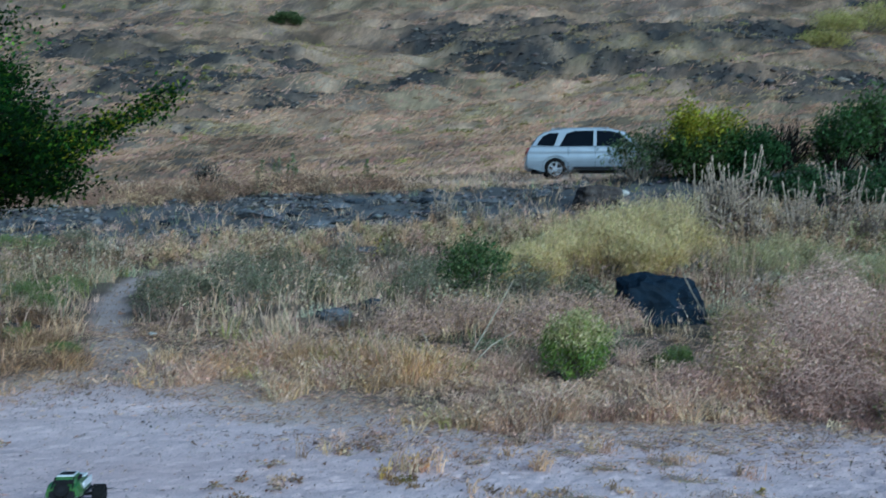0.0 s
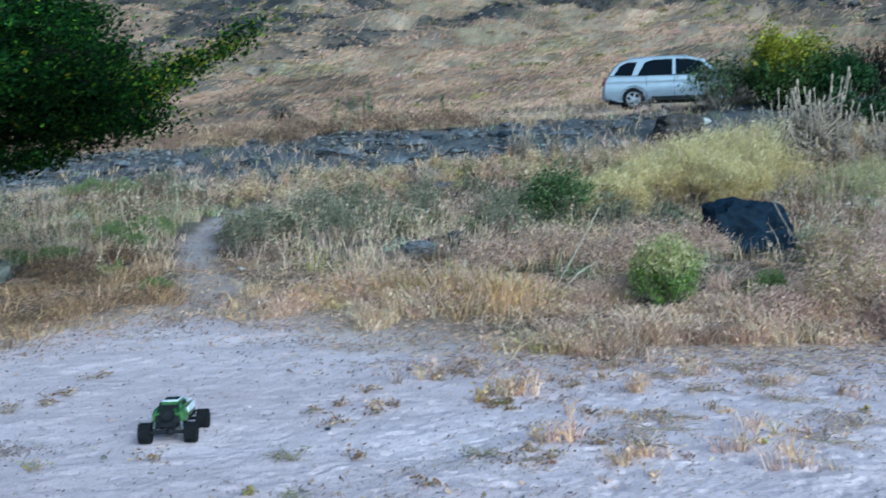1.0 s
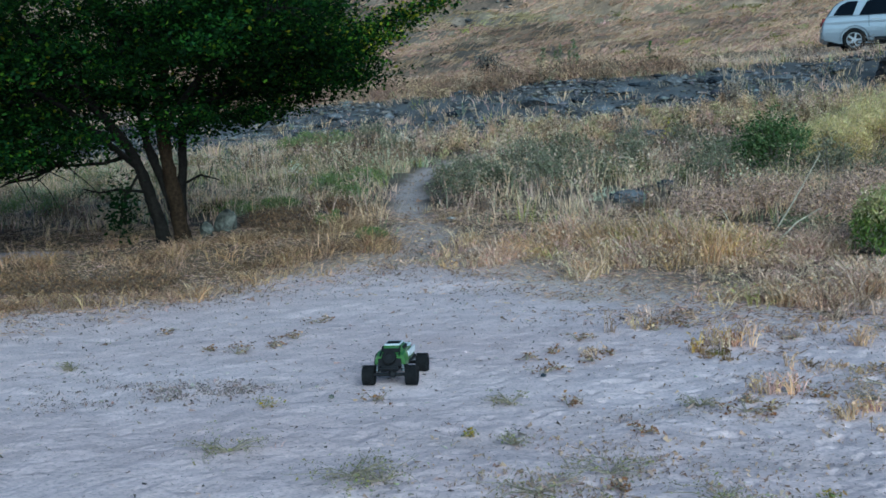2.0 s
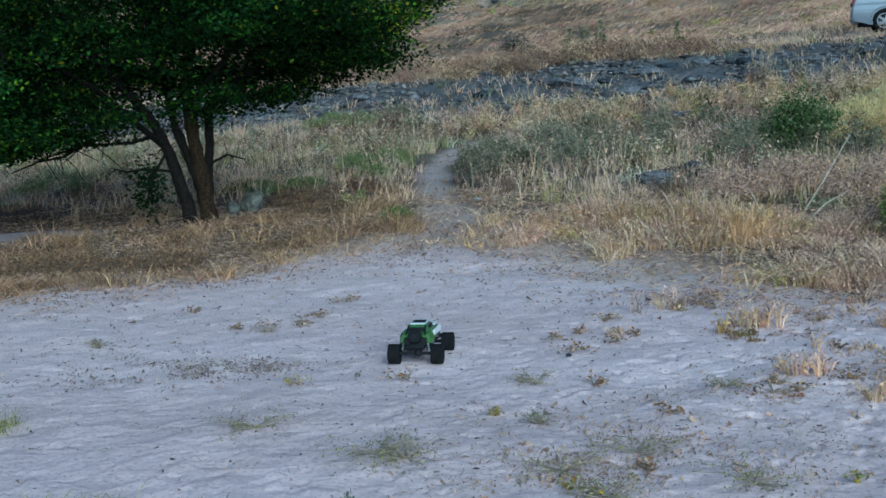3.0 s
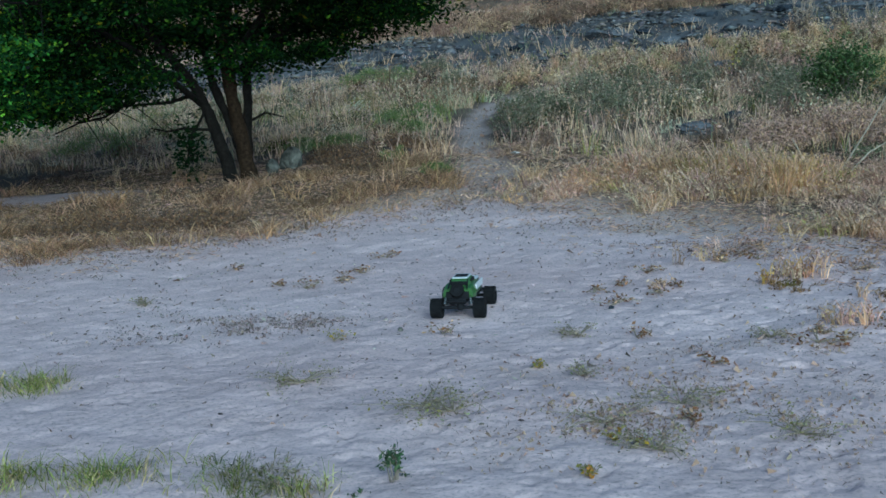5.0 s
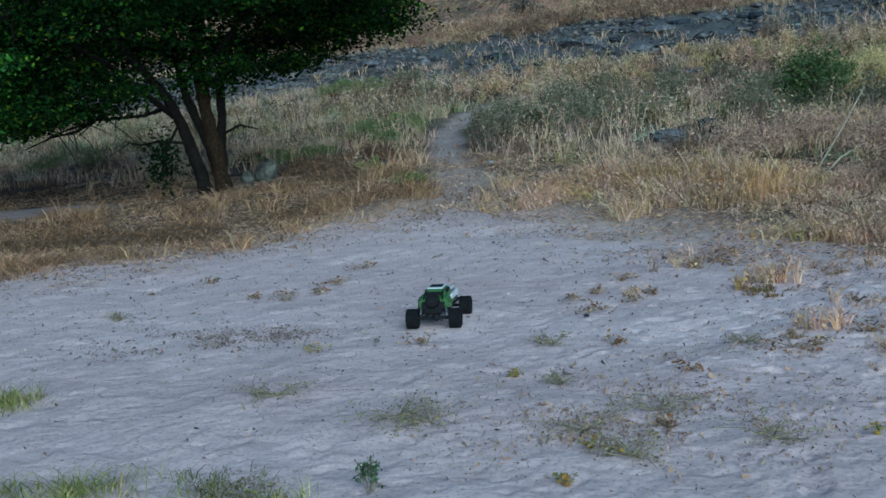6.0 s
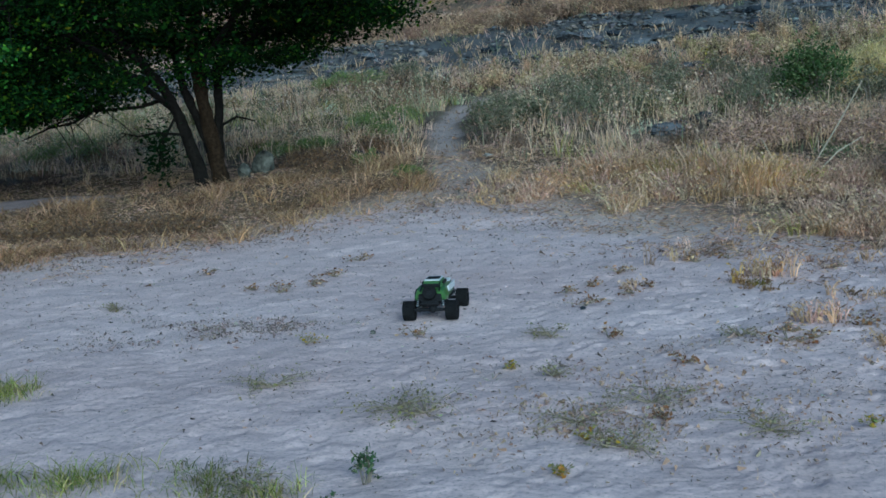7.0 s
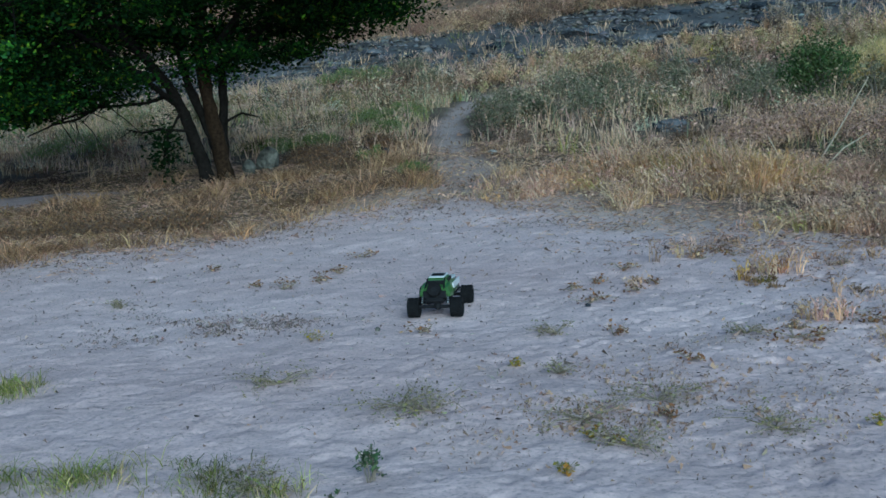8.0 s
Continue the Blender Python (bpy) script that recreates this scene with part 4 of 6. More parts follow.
def build_tree():
    m = Matrix.Translation(ground_point(-6.02, 11.3, -0.05)) @ Matrix.Rotation(radians(27.7), 4, "Z")
    tree = thing("tree", m, "low spreading dark green tree with twin stems in dry grass", "tree")
    A = np.array
    left = [(A((-0.04, 0, -0.05)), 0.125), (A((-0.08, 0, 0.18)), 0.093), (A((-0.15, 0, 0.5)), 0.082), (A((-0.23, 0, 0.8)), 0.07), (A((-0.42, -0.08, 1.2)), 0.056), (A((-1.0, -0.2, 1.95)), 0.044), (A((-1.6, -0.3, 2.9)), 0.022)]
    right = [(A((0.15, 0, -0.05)), 0.141), (A((0.13, 0, 0.2)), 0.107), (A((0.08, 0, 0.55)), 0.096), (A((0.02, 0, 0.95)), 0.085), (A((-0.02, 0.1, 1.6)), 0.067), (A((0.2, 0.2, 2.6)), 0.041), (A((0.35, 0.2, 3.7)), 0.018)]
    third = [(A((0.14, 0.03, 0.3)), 0.06), (A((0.15, 0.06, 0.55)), 0.07), (A((0.19, 0.08, 0.9)), 0.063), (A((0.2, 0.1, 1.3)), 0.056), (A((0.45, 0.1, 1.9)), 0.044), (A((1.0, 0.3, 2.8)), 0.026), (A((1.3, 0.4, 3.5)), 0.015)]
    fourth = [(A((0.09, 0.02, 0.3)), 0.05), (A((0.0, 0.03, 0.6)), 0.055), (A((-0.16, 0.1, 1.1)), 0.052), (A((-0.3, 0.3, 1.9)), 0.037), (A((-0.6, 0.7, 2.9)), 0.022)]
    limbs = [
        [(A((0.2, 0.1, 1.35)), 0.0420), (A((0.8, -0.1, 1.75)), 0.0350), (A((1.7, -0.2, 2.05)), 0.0245), (A((2.6, -0.3, 2.4)), 0.0154), (A((3.3, -0.3, 2.85)), 0.0070)],
        [(A((0.0, 0.0, 1.2)), 0.0350), (A((0.8, 0.5, 1.6)), 0.0280), (A((1.8, 0.8, 1.95)), 0.0175), (A((2.5, 0.8, 2.15)), 0.0084)],
        [(A((-0.36, -0.05, 1.02)), 0.026), (A((-0.62, -0.1, 0.95)), 0.019), (A((-1.1, -0.2, 0.94)), 0.013), (A((-1.4, -0.28, 0.86)), 0.008), (A((-1.6, -0.3, 0.8)), 0.004)],
        [(A((-0.5, -0.08, 1.2)), 0.0350), (A((-1.7, 0.4, 1.7)), 0.0280), (A((-2.8, 0.6, 1.9)), 0.0175), (A((-3.9, 0.6, 1.8)), 0.0084)],
        [(A((-0.3, 0.0, 0.9)), 0.0350), (A((-0.9, -0.9, 1.5)), 0.0280), (A((-1.5, -1.8, 1.9)), 0.0175), (A((-1.9, -2.4, 1.9)), 0.0084)],
        [(A((0.0, 0.0, 1.3)), 0.0350), (A((0.4, -0.9, 1.8)), 0.0280), (A((0.8, -1.8, 2.2)), 0.0175), (A((1.1, -2.3, 2.3)), 0.0084)],
        [(A((-0.2, 0.2, 1.5)), 0.0350), (A((0.1, 1.2, 2.1)), 0.0280), (A((0.5, 2.2, 2.4)), 0.0140)],
        [(A((-0.5, 0.3, 1.6)), 0.0350), (A((-1.3, 1.3, 2.1)), 0.0245), (A((-2.2, 2.0, 2.3)), 0.0105)],
    ]
    bare = [
        [(A((-0.18, -0.04, 0.62)), 0.02), (A((-0.5, -0.2, 0.67)), 0.015), (A((-0.68, -0.25, 0.65)), 0.011), (A((-0.84, -0.3, 0.7)), 0.006)],
        [(A((-1.0, -0.15, 1.0)), 0.02), (A((-1.3, -0.3, 0.84)), 0.014), (A((-1.55, -0.35, 0.8)), 0.01), (A((-1.8, -0.4, 0.7)), 0.006)],
        [(A((-0.26, -0.04, 0.86)), 0.018), (A((-0.42, -0.16, 0.6)), 0.013), (A((-0.52, -0.22, 0.28)), 0.007)],
        [(A((0.2, -0.05, 0.7)), 0.018), (A((0.36, -0.1, 0.78)), 0.013), (A((0.55, -0.1, 0.72)), 0.006)],
        [(A((-0.4, -0.14, 0.66)), 0.012), (A((-0.5, -0.2, 0.5)), 0.009), (A((-0.44, -0.25, 0.3)), 0.005)],
    ]
    for name, line in (("stem", left), ("lit_stem", right), ("stem", third), ("stem", fourth)):
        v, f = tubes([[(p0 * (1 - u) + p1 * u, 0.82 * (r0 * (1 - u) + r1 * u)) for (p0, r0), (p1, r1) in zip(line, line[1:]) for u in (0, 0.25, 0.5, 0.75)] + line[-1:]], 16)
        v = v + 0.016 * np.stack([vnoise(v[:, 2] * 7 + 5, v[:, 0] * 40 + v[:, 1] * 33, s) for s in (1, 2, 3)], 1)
        meshed("stem", mesh_of("stem", v, f, BARK_LIT if name == "lit_stem" else BARK, None, True), tree, "furrowed dark bark")
    for line in limbs:
        meshed("limb", mesh_of("limb", *tubes([line], 7), BARK, None, True), tree)
    for line in bare:
        meshed("bare_twig", mesh_of("bare_twig", *tubes([line] + spread_twigs([line], 5, 0.2, 0.005), 5), BARK), tree, "bare dead twig")
    all_lines = limbs[1:] + [left[3:], right[3:], third[2:], fourth[1:]]
    twigs = spread_twigs(all_lines, 260, 0.42, 0.008)
    tagged(meshed("twigwork", mesh_of("twigwork", *tubes(twigs, 4), BARK), tree), kind="stuff")
    # crown: clumps within a flattened dome that hangs lower on one side, and along the limbs
    lows = lambda x: np.interp(x, [-4.2, -2, -0.8, 0.3, 1.5, 3], [0.5, 0.76, 0.98, 1.06, 1.42, 1.8])
    cs = []
    while len(cs) < 430:
        p = rng.uniform(-1, 1, 3)
        r = np.linalg.norm(p)
        if r > 1 or r < 0.5:
            continue
        q = p * np.array((2.95, 2.7, 2.1)) + np.array((-1.05, 0, 2.35))
        if q[2] < lows(q[0]) + 0.12 or (q[0] > 1.2 and q[2] > 3.6 - 0.55 * (q[0] - 1.2) * 2):
            continue
        if vnoise(q[0] * 1.1 + 3 * q[1], q[2] * 1.9 + q[1], 77) < -0.12 and q[2] < 3.3:
            continue
        if -1.2 < q[0] < -0.1 and q[2] < 2.0 and rng.uniform() < 0.45:
            continue
        cs.append(q)
    for _ in range(34):
        x = rng.uniform(0.9, 2.15)
        cs.append(np.array((x, rng.uniform(-0.9, 0.8), lows(x) + rng.uniform(0.12, 0.95))))
    for _ in range(80):
        x = rng.uniform(-4.0, -1.3)
        cs.append(np.array((x, rng.uniform(-1.6, 1.2), lows(x) + rng.uniform(0.08, 0.75))))
    for t in twigs:
        e = np.array(t[-1][0])
        if e[2] > lows(e[0]) + 0.05 and len(cs) < 690 and e[0] < 2.0:
            cs.append(e)
    tip = [np.array((x, np.interp(x, [0.8, 1.7, 2.6, 3.3], [-0.1, -0.2, -0.3, -0.3]), np.interp(x, [0.8, 1.7, 2.6, 3.3], [1.75, 2.05, 2.4, 2.85]) - 0.05)) + rng.normal(0, 1, 3) * 0.09 * max(0.3, 3.4 - x) for x in np.concatenate([np.arange(1.5, 3.4, 0.1), np.arange(1.5, 2.7, 0.08)])]
    pieces = []
    for i, c in enumerate(cs + tip):
        on_tip = i >= len(cs)
        n = 170 if on_tip else int(rng.uniform(260, 480))
        sp = np.array((0.13, 0.13, 0.075)) if on_tip else np.array((0.22, 0.22, 0.075)) * rng.uniform(0.6, 1.25)
        p = c + rng.normal(0, 1, (n, 3)) * sp
        p = p[p[:, 2] > lows(p[:, 0]) - 0.05]
        n = len(p)
        if not n:
            continue
        # clumps to the left and high up tinted brighter: light put into leaf colour
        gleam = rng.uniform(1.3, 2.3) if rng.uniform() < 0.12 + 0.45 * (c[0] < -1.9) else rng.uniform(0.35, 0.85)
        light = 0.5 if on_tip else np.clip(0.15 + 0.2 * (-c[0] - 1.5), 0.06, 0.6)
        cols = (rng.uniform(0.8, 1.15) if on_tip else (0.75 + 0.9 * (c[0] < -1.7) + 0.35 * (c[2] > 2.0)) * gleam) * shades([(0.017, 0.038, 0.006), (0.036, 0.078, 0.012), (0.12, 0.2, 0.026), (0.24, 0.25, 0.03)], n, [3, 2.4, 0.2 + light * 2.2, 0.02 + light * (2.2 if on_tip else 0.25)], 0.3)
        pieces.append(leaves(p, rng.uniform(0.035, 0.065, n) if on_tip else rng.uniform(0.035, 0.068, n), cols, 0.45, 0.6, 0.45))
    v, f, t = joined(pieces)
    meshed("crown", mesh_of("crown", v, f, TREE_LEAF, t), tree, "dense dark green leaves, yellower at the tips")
    sp = np.concatenate([np.array((-0.48, -0.22, 0.47)) + rng.normal(0, 1, (420, 3)) * (0.1, 0.09, 0.16)])
    v, f, t = leaves(sp[sp[:, 2] > 0.08], rng.uniform(0.05, 0.09, (sp[:, 2] > 0.08).sum()), shades([(0.018, 0.035, 0.011)], (sp[:, 2] > 0.08).sum()))
    tagged(meshed("sprout", mesh_of("sprout", v, f, TREE_LEAF, t), tree, "leafy shoots at the foot"), kind="stuff")


build_tree()


# ---- the silver car on the track ----
PAINT = speckled("silver_car_paint", (0.25, 0.275, 0.315), 0.34, 0.3, scale=3, spread=0.06, relief=0, coat=0.15)
TYRE = speckled("black_rubber", (0.012, 0.012, 0.013), 0.9, scale=60, spread=0.3, relief=0.4, size=0.003)
CHROME = speckled("bright_alloy", (0.34, 0.34, 0.36), 0.4, 0.6, scale=12, spread=0.08, relief=0)
PLASTIC = speckled("black_plastic", (0.014, 0.014, 0.016), 0.6, scale=30, spread=0.25, relief=0.1)
for dull in (TYRE, PLASTIC):
    dull.node_tree.nodes["Principled BSDF"].inputs["Specular IOR Level"].default_value = 0.12
GLASS = speckled("dark_tinted_glass", (0.005, 0.007, 0.011), 0.12, scale=2, spread=0.1, relief=0)
GLASS.node_tree.nodes["Principled BSDF"].inputs["Specular IOR Level"].default_value = 0.03
RED_LENS = speckled("red_lamp_lens", (0.16, 0.03, 0.03), 0.25, scale=30, spread=0.15, relief=0)
CLEAR_LENS = speckled("clear_lamp_lens", (0.6, 0.62, 0.64), 0.2, scale=30, spread=0.1, relief=0)


def prism(outline, half, top_z=None, top_k=1.0, bevel=0.0, base_z=0.0):
    """A side outline (x, z) run across the width, drawn in towards the top."""
    bm = bmesh.new()
    for y in (-half, half):
        vs = [bm.verts.new((x, y, z)) for x, z in outline]
        bm.faces.new(vs if y < 0 else vs[::-1])
    bm.verts.ensure_lookup_table()
    n = len(outline)
    for i in range(n):
        j = (i + 1) % n
        bm.faces.new((bm.verts[j], bm.verts[i], bm.verts[n + i], bm.verts[n + j]))
    if top_z is not None:
        for v in bm.verts:
            u = min(1, max(0, (v.co.z - base_z) / (top_z - base_z)))
            v.co.y *= 1 + (top_k - 1) * u
    bmesh.ops.recalc_face_normals(bm, faces=bm.faces)
    if bevel:
        rim = [e for e in bm.edges if len(e.link_faces) == 2 and any(len(f.verts) > 4 for f in e.link_faces)]
        bmesh.ops.bevel(bm, geom=rim, offset=bevel, segments=3, affect="EDGES", profile=0.6)
    return bm


def arc(cx, cz, r, a0, a1, n=9):
    return [(cx + r * math.cos(radians(a0 + (a1 - a0) * i / (n - 1))), cz + r * math.sin(radians(a0 + (a1 - a0) * i / (n - 1)))) for i in range(n)]


def wheel_meshes(radius, width, rim, lugs=0):
    """Tyre and rim lying along y."""
    ty = bmesh.new()
    prof = [(rim, -width / 2), (radius * 0.93, -width / 2), (radius, -width * 0.32), (radius, width * 0.32), (radius * 0.93, width / 2), (rim, width / 2)]
    seg = 28
    rings = [[ty.verts.new((r * math.cos(2 * math.pi * i / seg), y, r * math.sin(2 * math.pi * i / seg))) for r, y in prof] for i in range(seg)]
    for i in range(seg):
        for k in range(len(prof)):
            a, b = rings[i], rings[(i + 1) % seg]
            ty.faces.new((a[k], a[(k + 1) % len(prof)], b[(k + 1) % len(prof)], b[k]))
    for i in range(lugs):
        for s in (-1, 1):
            a = 360 * (i + 0.25 * s) / lugs
            m = Matrix.Rotation(radians(a), 4, "Y") @ Matrix.Translation((radius, s * width * 0.26, 0)) @ Matrix.Rotation(radians(24 * s), 4, "X") @ Matrix.Diagonal((radius * 0.13, width * 0.46, radius * 0.15, 1))
            bmesh.ops.create_cube(ty, size=1, matrix=m)
    bmesh.ops.recalc_face_normals(ty, faces=ty.faces)
    di = bmesh.new()
    bmesh.ops.create_cone(di, cap_ends=True, segments=24, radius1=rim * 1.01, radius2=rim * 1.01, depth=width * 0.5, matrix=Matrix.Rotation(radians(90), 4, "X"))
    ri = bmesh.new()
    for i in range(5):
        for s in (-1, 1):
            m = Matrix.Rotation(radians(72 * i), 4, "Y") @ Matrix.Translation((rim * 0.52, s * width * 0.31, 0)) @ Matrix.Diagonal((rim * 0.9, width * 0.12, rim * 0.26, 1))
            bmesh.ops.create_cube(ri, size=1, matrix=m)
    for s in (-1, 1):
        for i in range(24):
            m = Matrix.Rotation(radians(15 * i), 4, "Y") @ Matrix.Translation((rim * 0.93, s * width * 0.3, 0)) @ Matrix.Diagonal((rim * 0.14, width * 0.14, rim * 0.26, 1))
            bmesh.ops.create_cube(ri, size=1, matrix=m)
    bmesh.ops.create_cone(ri, cap_ends=True, segments=14, radius1=rim * 0.3, radius2=rim * 0.3, depth=width * 0.86, matrix=Matrix.Rotation(radians(90), 4, "X"))
    return ty, ri, di


def build_suv():
    m = Matrix.Translation(ground_point(5.4, 40.0, -0.01)) @ Matrix.Rotation(radians(-3), 4, "Z")
    car = thing("car", m, "silver sport utility car parked on the gravel track", "car")
    fx, rx = 1.44, -1.42
    low = [(-2.34, 0.36), (-2.4, 0.55), (-2.39, 0.8), (-2.33, 1.0), (-2.26, 1.13), (-1.0, 1.15), (1.46, 1.1), (1.75, 1.06), (2.1, 0.99), (2.32, 0.87), (2.4, 0.66), (2.38, 0.36), (2.05, 0.3)]
    low += arc(fx, 0.36, 0.42, -8, 188) + arc(rx, 0.36, 0.42, -8, 188) + [(-1.75, 0.3)]
    shell = prism(low, 0.9, None, 1.0, 0.05, 0.5)
    for z in (0.5, 0.62, 0.74, 0.86, 0.94, 1.02, 1.09):
        bmesh.ops.bisect_plane(shell, geom=shell.verts[:] + shell.edges[:] + shell.faces[:], plane_co=(0, 0, z), plane_no=(0, 0, 1))
    for v in shell.verts:
        v.co.y *= float(np.interp(v.co.z, [0.3, 0.5, 0.62, 0.74, 0.86, 0.94, 1.02, 1.09, 1.15], [0.94, 0.985, 1.0, 1.0, 0.985, 0.99, 0.975, 0.95, 0.91]))
    part("body", shell, PAINT, car, "silver metallic paint", False)
    house = [(-2.25, 1.12), (-2.02, 1.45), (-1.82, 1.6), (-1.45, 1.7), (-0.8, 1.75), (-0.1, 1.755), (0.5, 1.72), (0.92, 1.62), (1.5, 1.1)]
    part("cabin", prism(house, 0.86, 1.75, 0.76, 0.04, 1.1), PAINT, car)
    def glass(name, pts, label):
        """A side window standing a little proud on both flanks."""
        for s in (-1, 1):
            bm = bmesh.new()
            vs = []
            for x, z in pts:
                u = (z - 1.1) / 0.65
                vs.append(bm.verts.new((x, s * (0.86 * (1 - 0.24 * u) + 0.006), z)))
            f = bm.faces.new(vs if s < 0 else vs[::-1])
            ex = bmesh.ops.extrude_face_region(bm, geom=[f])
            for v in ex["geom"]:
                if isinstance(v, bmesh.types.BMVert):
                    v.co.y -= s * 0.02
            part(name, bm, GLASS, car, label)
    glass("quarter_window", [(-2.06, 1.15), (-1.46, 1.13), (-1.28, 1.58), (-1.6, 1.58), (-1.84, 1.46)], "dark tinted glass")
    glass("rear_door_window", [(-1.28, 1.12), (-0.13, 1.12), (-0.1, 1.66), (-0.74, 1.65), (-1.02, 1.56)], "dark tinted glass")
    glass("front_door_window", [(-0.02, 1.12), (1.26, 1.12), (0.82, 1.56), (0.45, 1.64), (0.0, 1.66)], "dark tinted glass")
    bm = bmesh.new()
    vs = [bm.verts.new(c) for c in ((0.97, -0.62, 1.6), (1.49, -0.8, 1.14), (1.49, 0.8, 1.14), (0.97, 0.62, 1.6))]
    bm.faces.new(vs)
    bmesh.ops.translate(bm, verts=bm.verts, vec=(0.02, 0, 0.012))
    part("windscreen", bm, GLASS, car, "windscreen")
    bm = bmesh.new()
    vs = [bm.verts.new(c) for c in ((-1.9, -0.6, 1.56), (-1.9, 0.6, 1.56), (-2.2, 0.76, 1.2), (-2.2, -0.76, 1.2))]
    bm.faces.new(vs)
    bmesh.ops.translate(bm, verts=bm.verts, vec=(-0.02, 0, 0.012))
    part("rear_window", bm, GLASS, car, "rear window")
    for s in (-1, 1):
        part("tail_lamp", box(bmesh.new(), -2.40, -2.27, s * 0.84 - 0.03, s * 0.84 + 0.03, 0.94, 1.08, 0.015), RED_LENS, car, "red and clear tail lamp")
        part("headlamp", box(bmesh.new(), 2.12, 2.34, s * 0.8 - 0.06, s * 0.8 + 0.06, 0.74, 0.88, 0.02), CLEAR_LENS, car, "clear headlamp")
        part("sill_trim", box(bmesh.new(), -0.82, 1.12, s * 0.9 - 0.012, s * 0.9 + 0.012, 0.3, 0.42, 0.008), PLASTIC, car, "dark lower sill trim")
        part("door_moulding", box(bmesh.new(), -0.8, 1.1, s * 0.893 - 0.01, s * 0.893 + 0.01, 0.66, 0.71, 0.006), PAINT, car)
        for x in (-0.98, -0.07, 1.16):
            part("door_seam", box(bmesh.new(), x - 0.006, x + 0.006, s * 0.885 - 0.012, s * 0.885 + 0.012, 0.42, 1.13), PLASTIC, car, "thin dark door gap")
        for x in (-0.78, 0.14):
            part("door_handle", box(bmesh.new(), x - 0.1, x + 0.1, s * 0.885 - 0.02, s * 0.885 + 0.02, 0.97, 1.0, 0.008), CHROME, car, "chrome handle")
        rail = part("roof_rail", rod(bmesh.new(), (-1.5, s * 0.6, 1.745), (0.4, s * 0.6, 1.76), 0.016), PAINT, car, "silver roof rail")
        for x in (-1.5, -0.5, 0.38):
            part("rail_foot", box(bmesh.new(), x - 0.04, x + 0.04, s * 0.6 - 0.018, s * 0.6 + 0.018, 1.68, 1.75, 0.006), PAINT, rail)
        mirror = part("wing_mirror", box(bmesh.new(), 1.02, 1.16, s * 0.98 - 0.09, s * 0.98 + 0.09, 1.12, 1.27, 0.03), PAINT, car, "door mirror")
        for x in (fx, rx):
            arch = bmesh.new()
            pts = arc(x, 0.36, 0.415, 0, 180, 15)
            inn = arc(x, 0.36, 0.375, 0, 180, 15)
            for y in (s * 0.89, s * 0.904):
                for p in pts:
                    arch.verts.new((p[0], y, p[1]))
                for p in inn:
                    arch.verts.new((p[0], y, p[1]))
            arch.verts.ensure_lookup_table()
            for i in range(14):
                arch.faces.new([arch.verts[k] for k in (30 + i, 31 + i, 46 + i, 45 + i)])
                arch.faces.new([arch.verts[k] for k in (i, i + 1, 31 + i, 30 + i)])
                arch.faces.new([arch.verts[k] for k in (15 + i, 16 + i, 46 + i, 45 + i)])
            part("wheel_arch", arch, PAINT, car)
    part("underbody", box(bmesh.new(), -2.2, 2.2, -0.66, 0.66, 0.26, 0.62), PLASTIC, car, "dark underbody")
    part("rear_bumper", box(bmesh.new(), -2.43, -2.2, -0.86, 0.86, 0.42, 0.68, 0.05), PAINT, car)
    part("front_bumper", box(bmesh.new(), 2.2, 2.43, -0.84, 0.84, 0.38, 0.66, 0.06), PAINT, car)
    part("grille", box(bmesh.new(), 2.3, 2.41, -0.5, 0.5, 0.68, 0.84, 0.02), PLASTIC, car, "black grille")
    part("number_plate", box(bmesh.new(), -2.44, -2.42, -0.16, 0.16, 0.7, 0.82, 0.004), CLEAR_LENS, car, "plain pale plate")
    ty, ri, di = wheel_meshes(0.36, 0.22, 0.24)
    wheels = []
    for x in (rx, fx):
        for s in (-1, 1):
            w = new("wheel")
            w.parent = car
            w.location = (x, s * 0.79, 0.36)
            wheels.append(w)
    tyre = part("tyre", ty, TYRE, wheels[0], "black tyre", True)
    rim = part("rim", ri, CHROME, wheels[0], "five-spoke alloy rim")
    disc = part("hub_disc", di, PLASTIC, wheels[0], "dark hub behind the spokes")
    for w in wheels[1:]:
        for o, n in ((tyre, "tyre"), (rim, "rim"), (disc, "hub_disc")):
            c = new(n, o.data)
            c.parent = w
            tagged(c, o["label"])


build_suv()


# ---- the radio-controlled truck on the sand ----
LIME_PAINT = speckled("lime_green_shell", (0.055, 0.13, 0.025), 0.4, scale=12, spread=0.12, relief=0, coat=0.4)
WHITE_PAINT = speckled("white_shell", (0.75, 0.77, 0.78), 0.35, scale=12, spread=0.06, relief=0, coat=0.3)
ALLOY = speckled("grey_alloy", (0.3, 0.31, 0.33), 0.45, 0.8, scale=30, spread=0.15, relief=0)


def loft(sections):
    """Closed rings of equal length joined and capped."""
    bm = bmesh.new()
    rings = [[bm.verts.new(p) for p in s] for s in sections]
    for a, b in zip(rings, rings[1:]):
        for i in range(len(a)):
            j = (i + 1) % len(a)
            bm.faces.new((a[i], a[j], b[j], b[i]))
    bm.faces.new(rings[0][::-1])
    bm.faces.new(rings[-1])
    bmesh.ops.recalc_face_normals(bm, faces=bm.faces)
    bmesh.ops.bevel(bm, geom=bm.edges[:], offset=0.003, segments=1, affect="EDGES")
    return bm


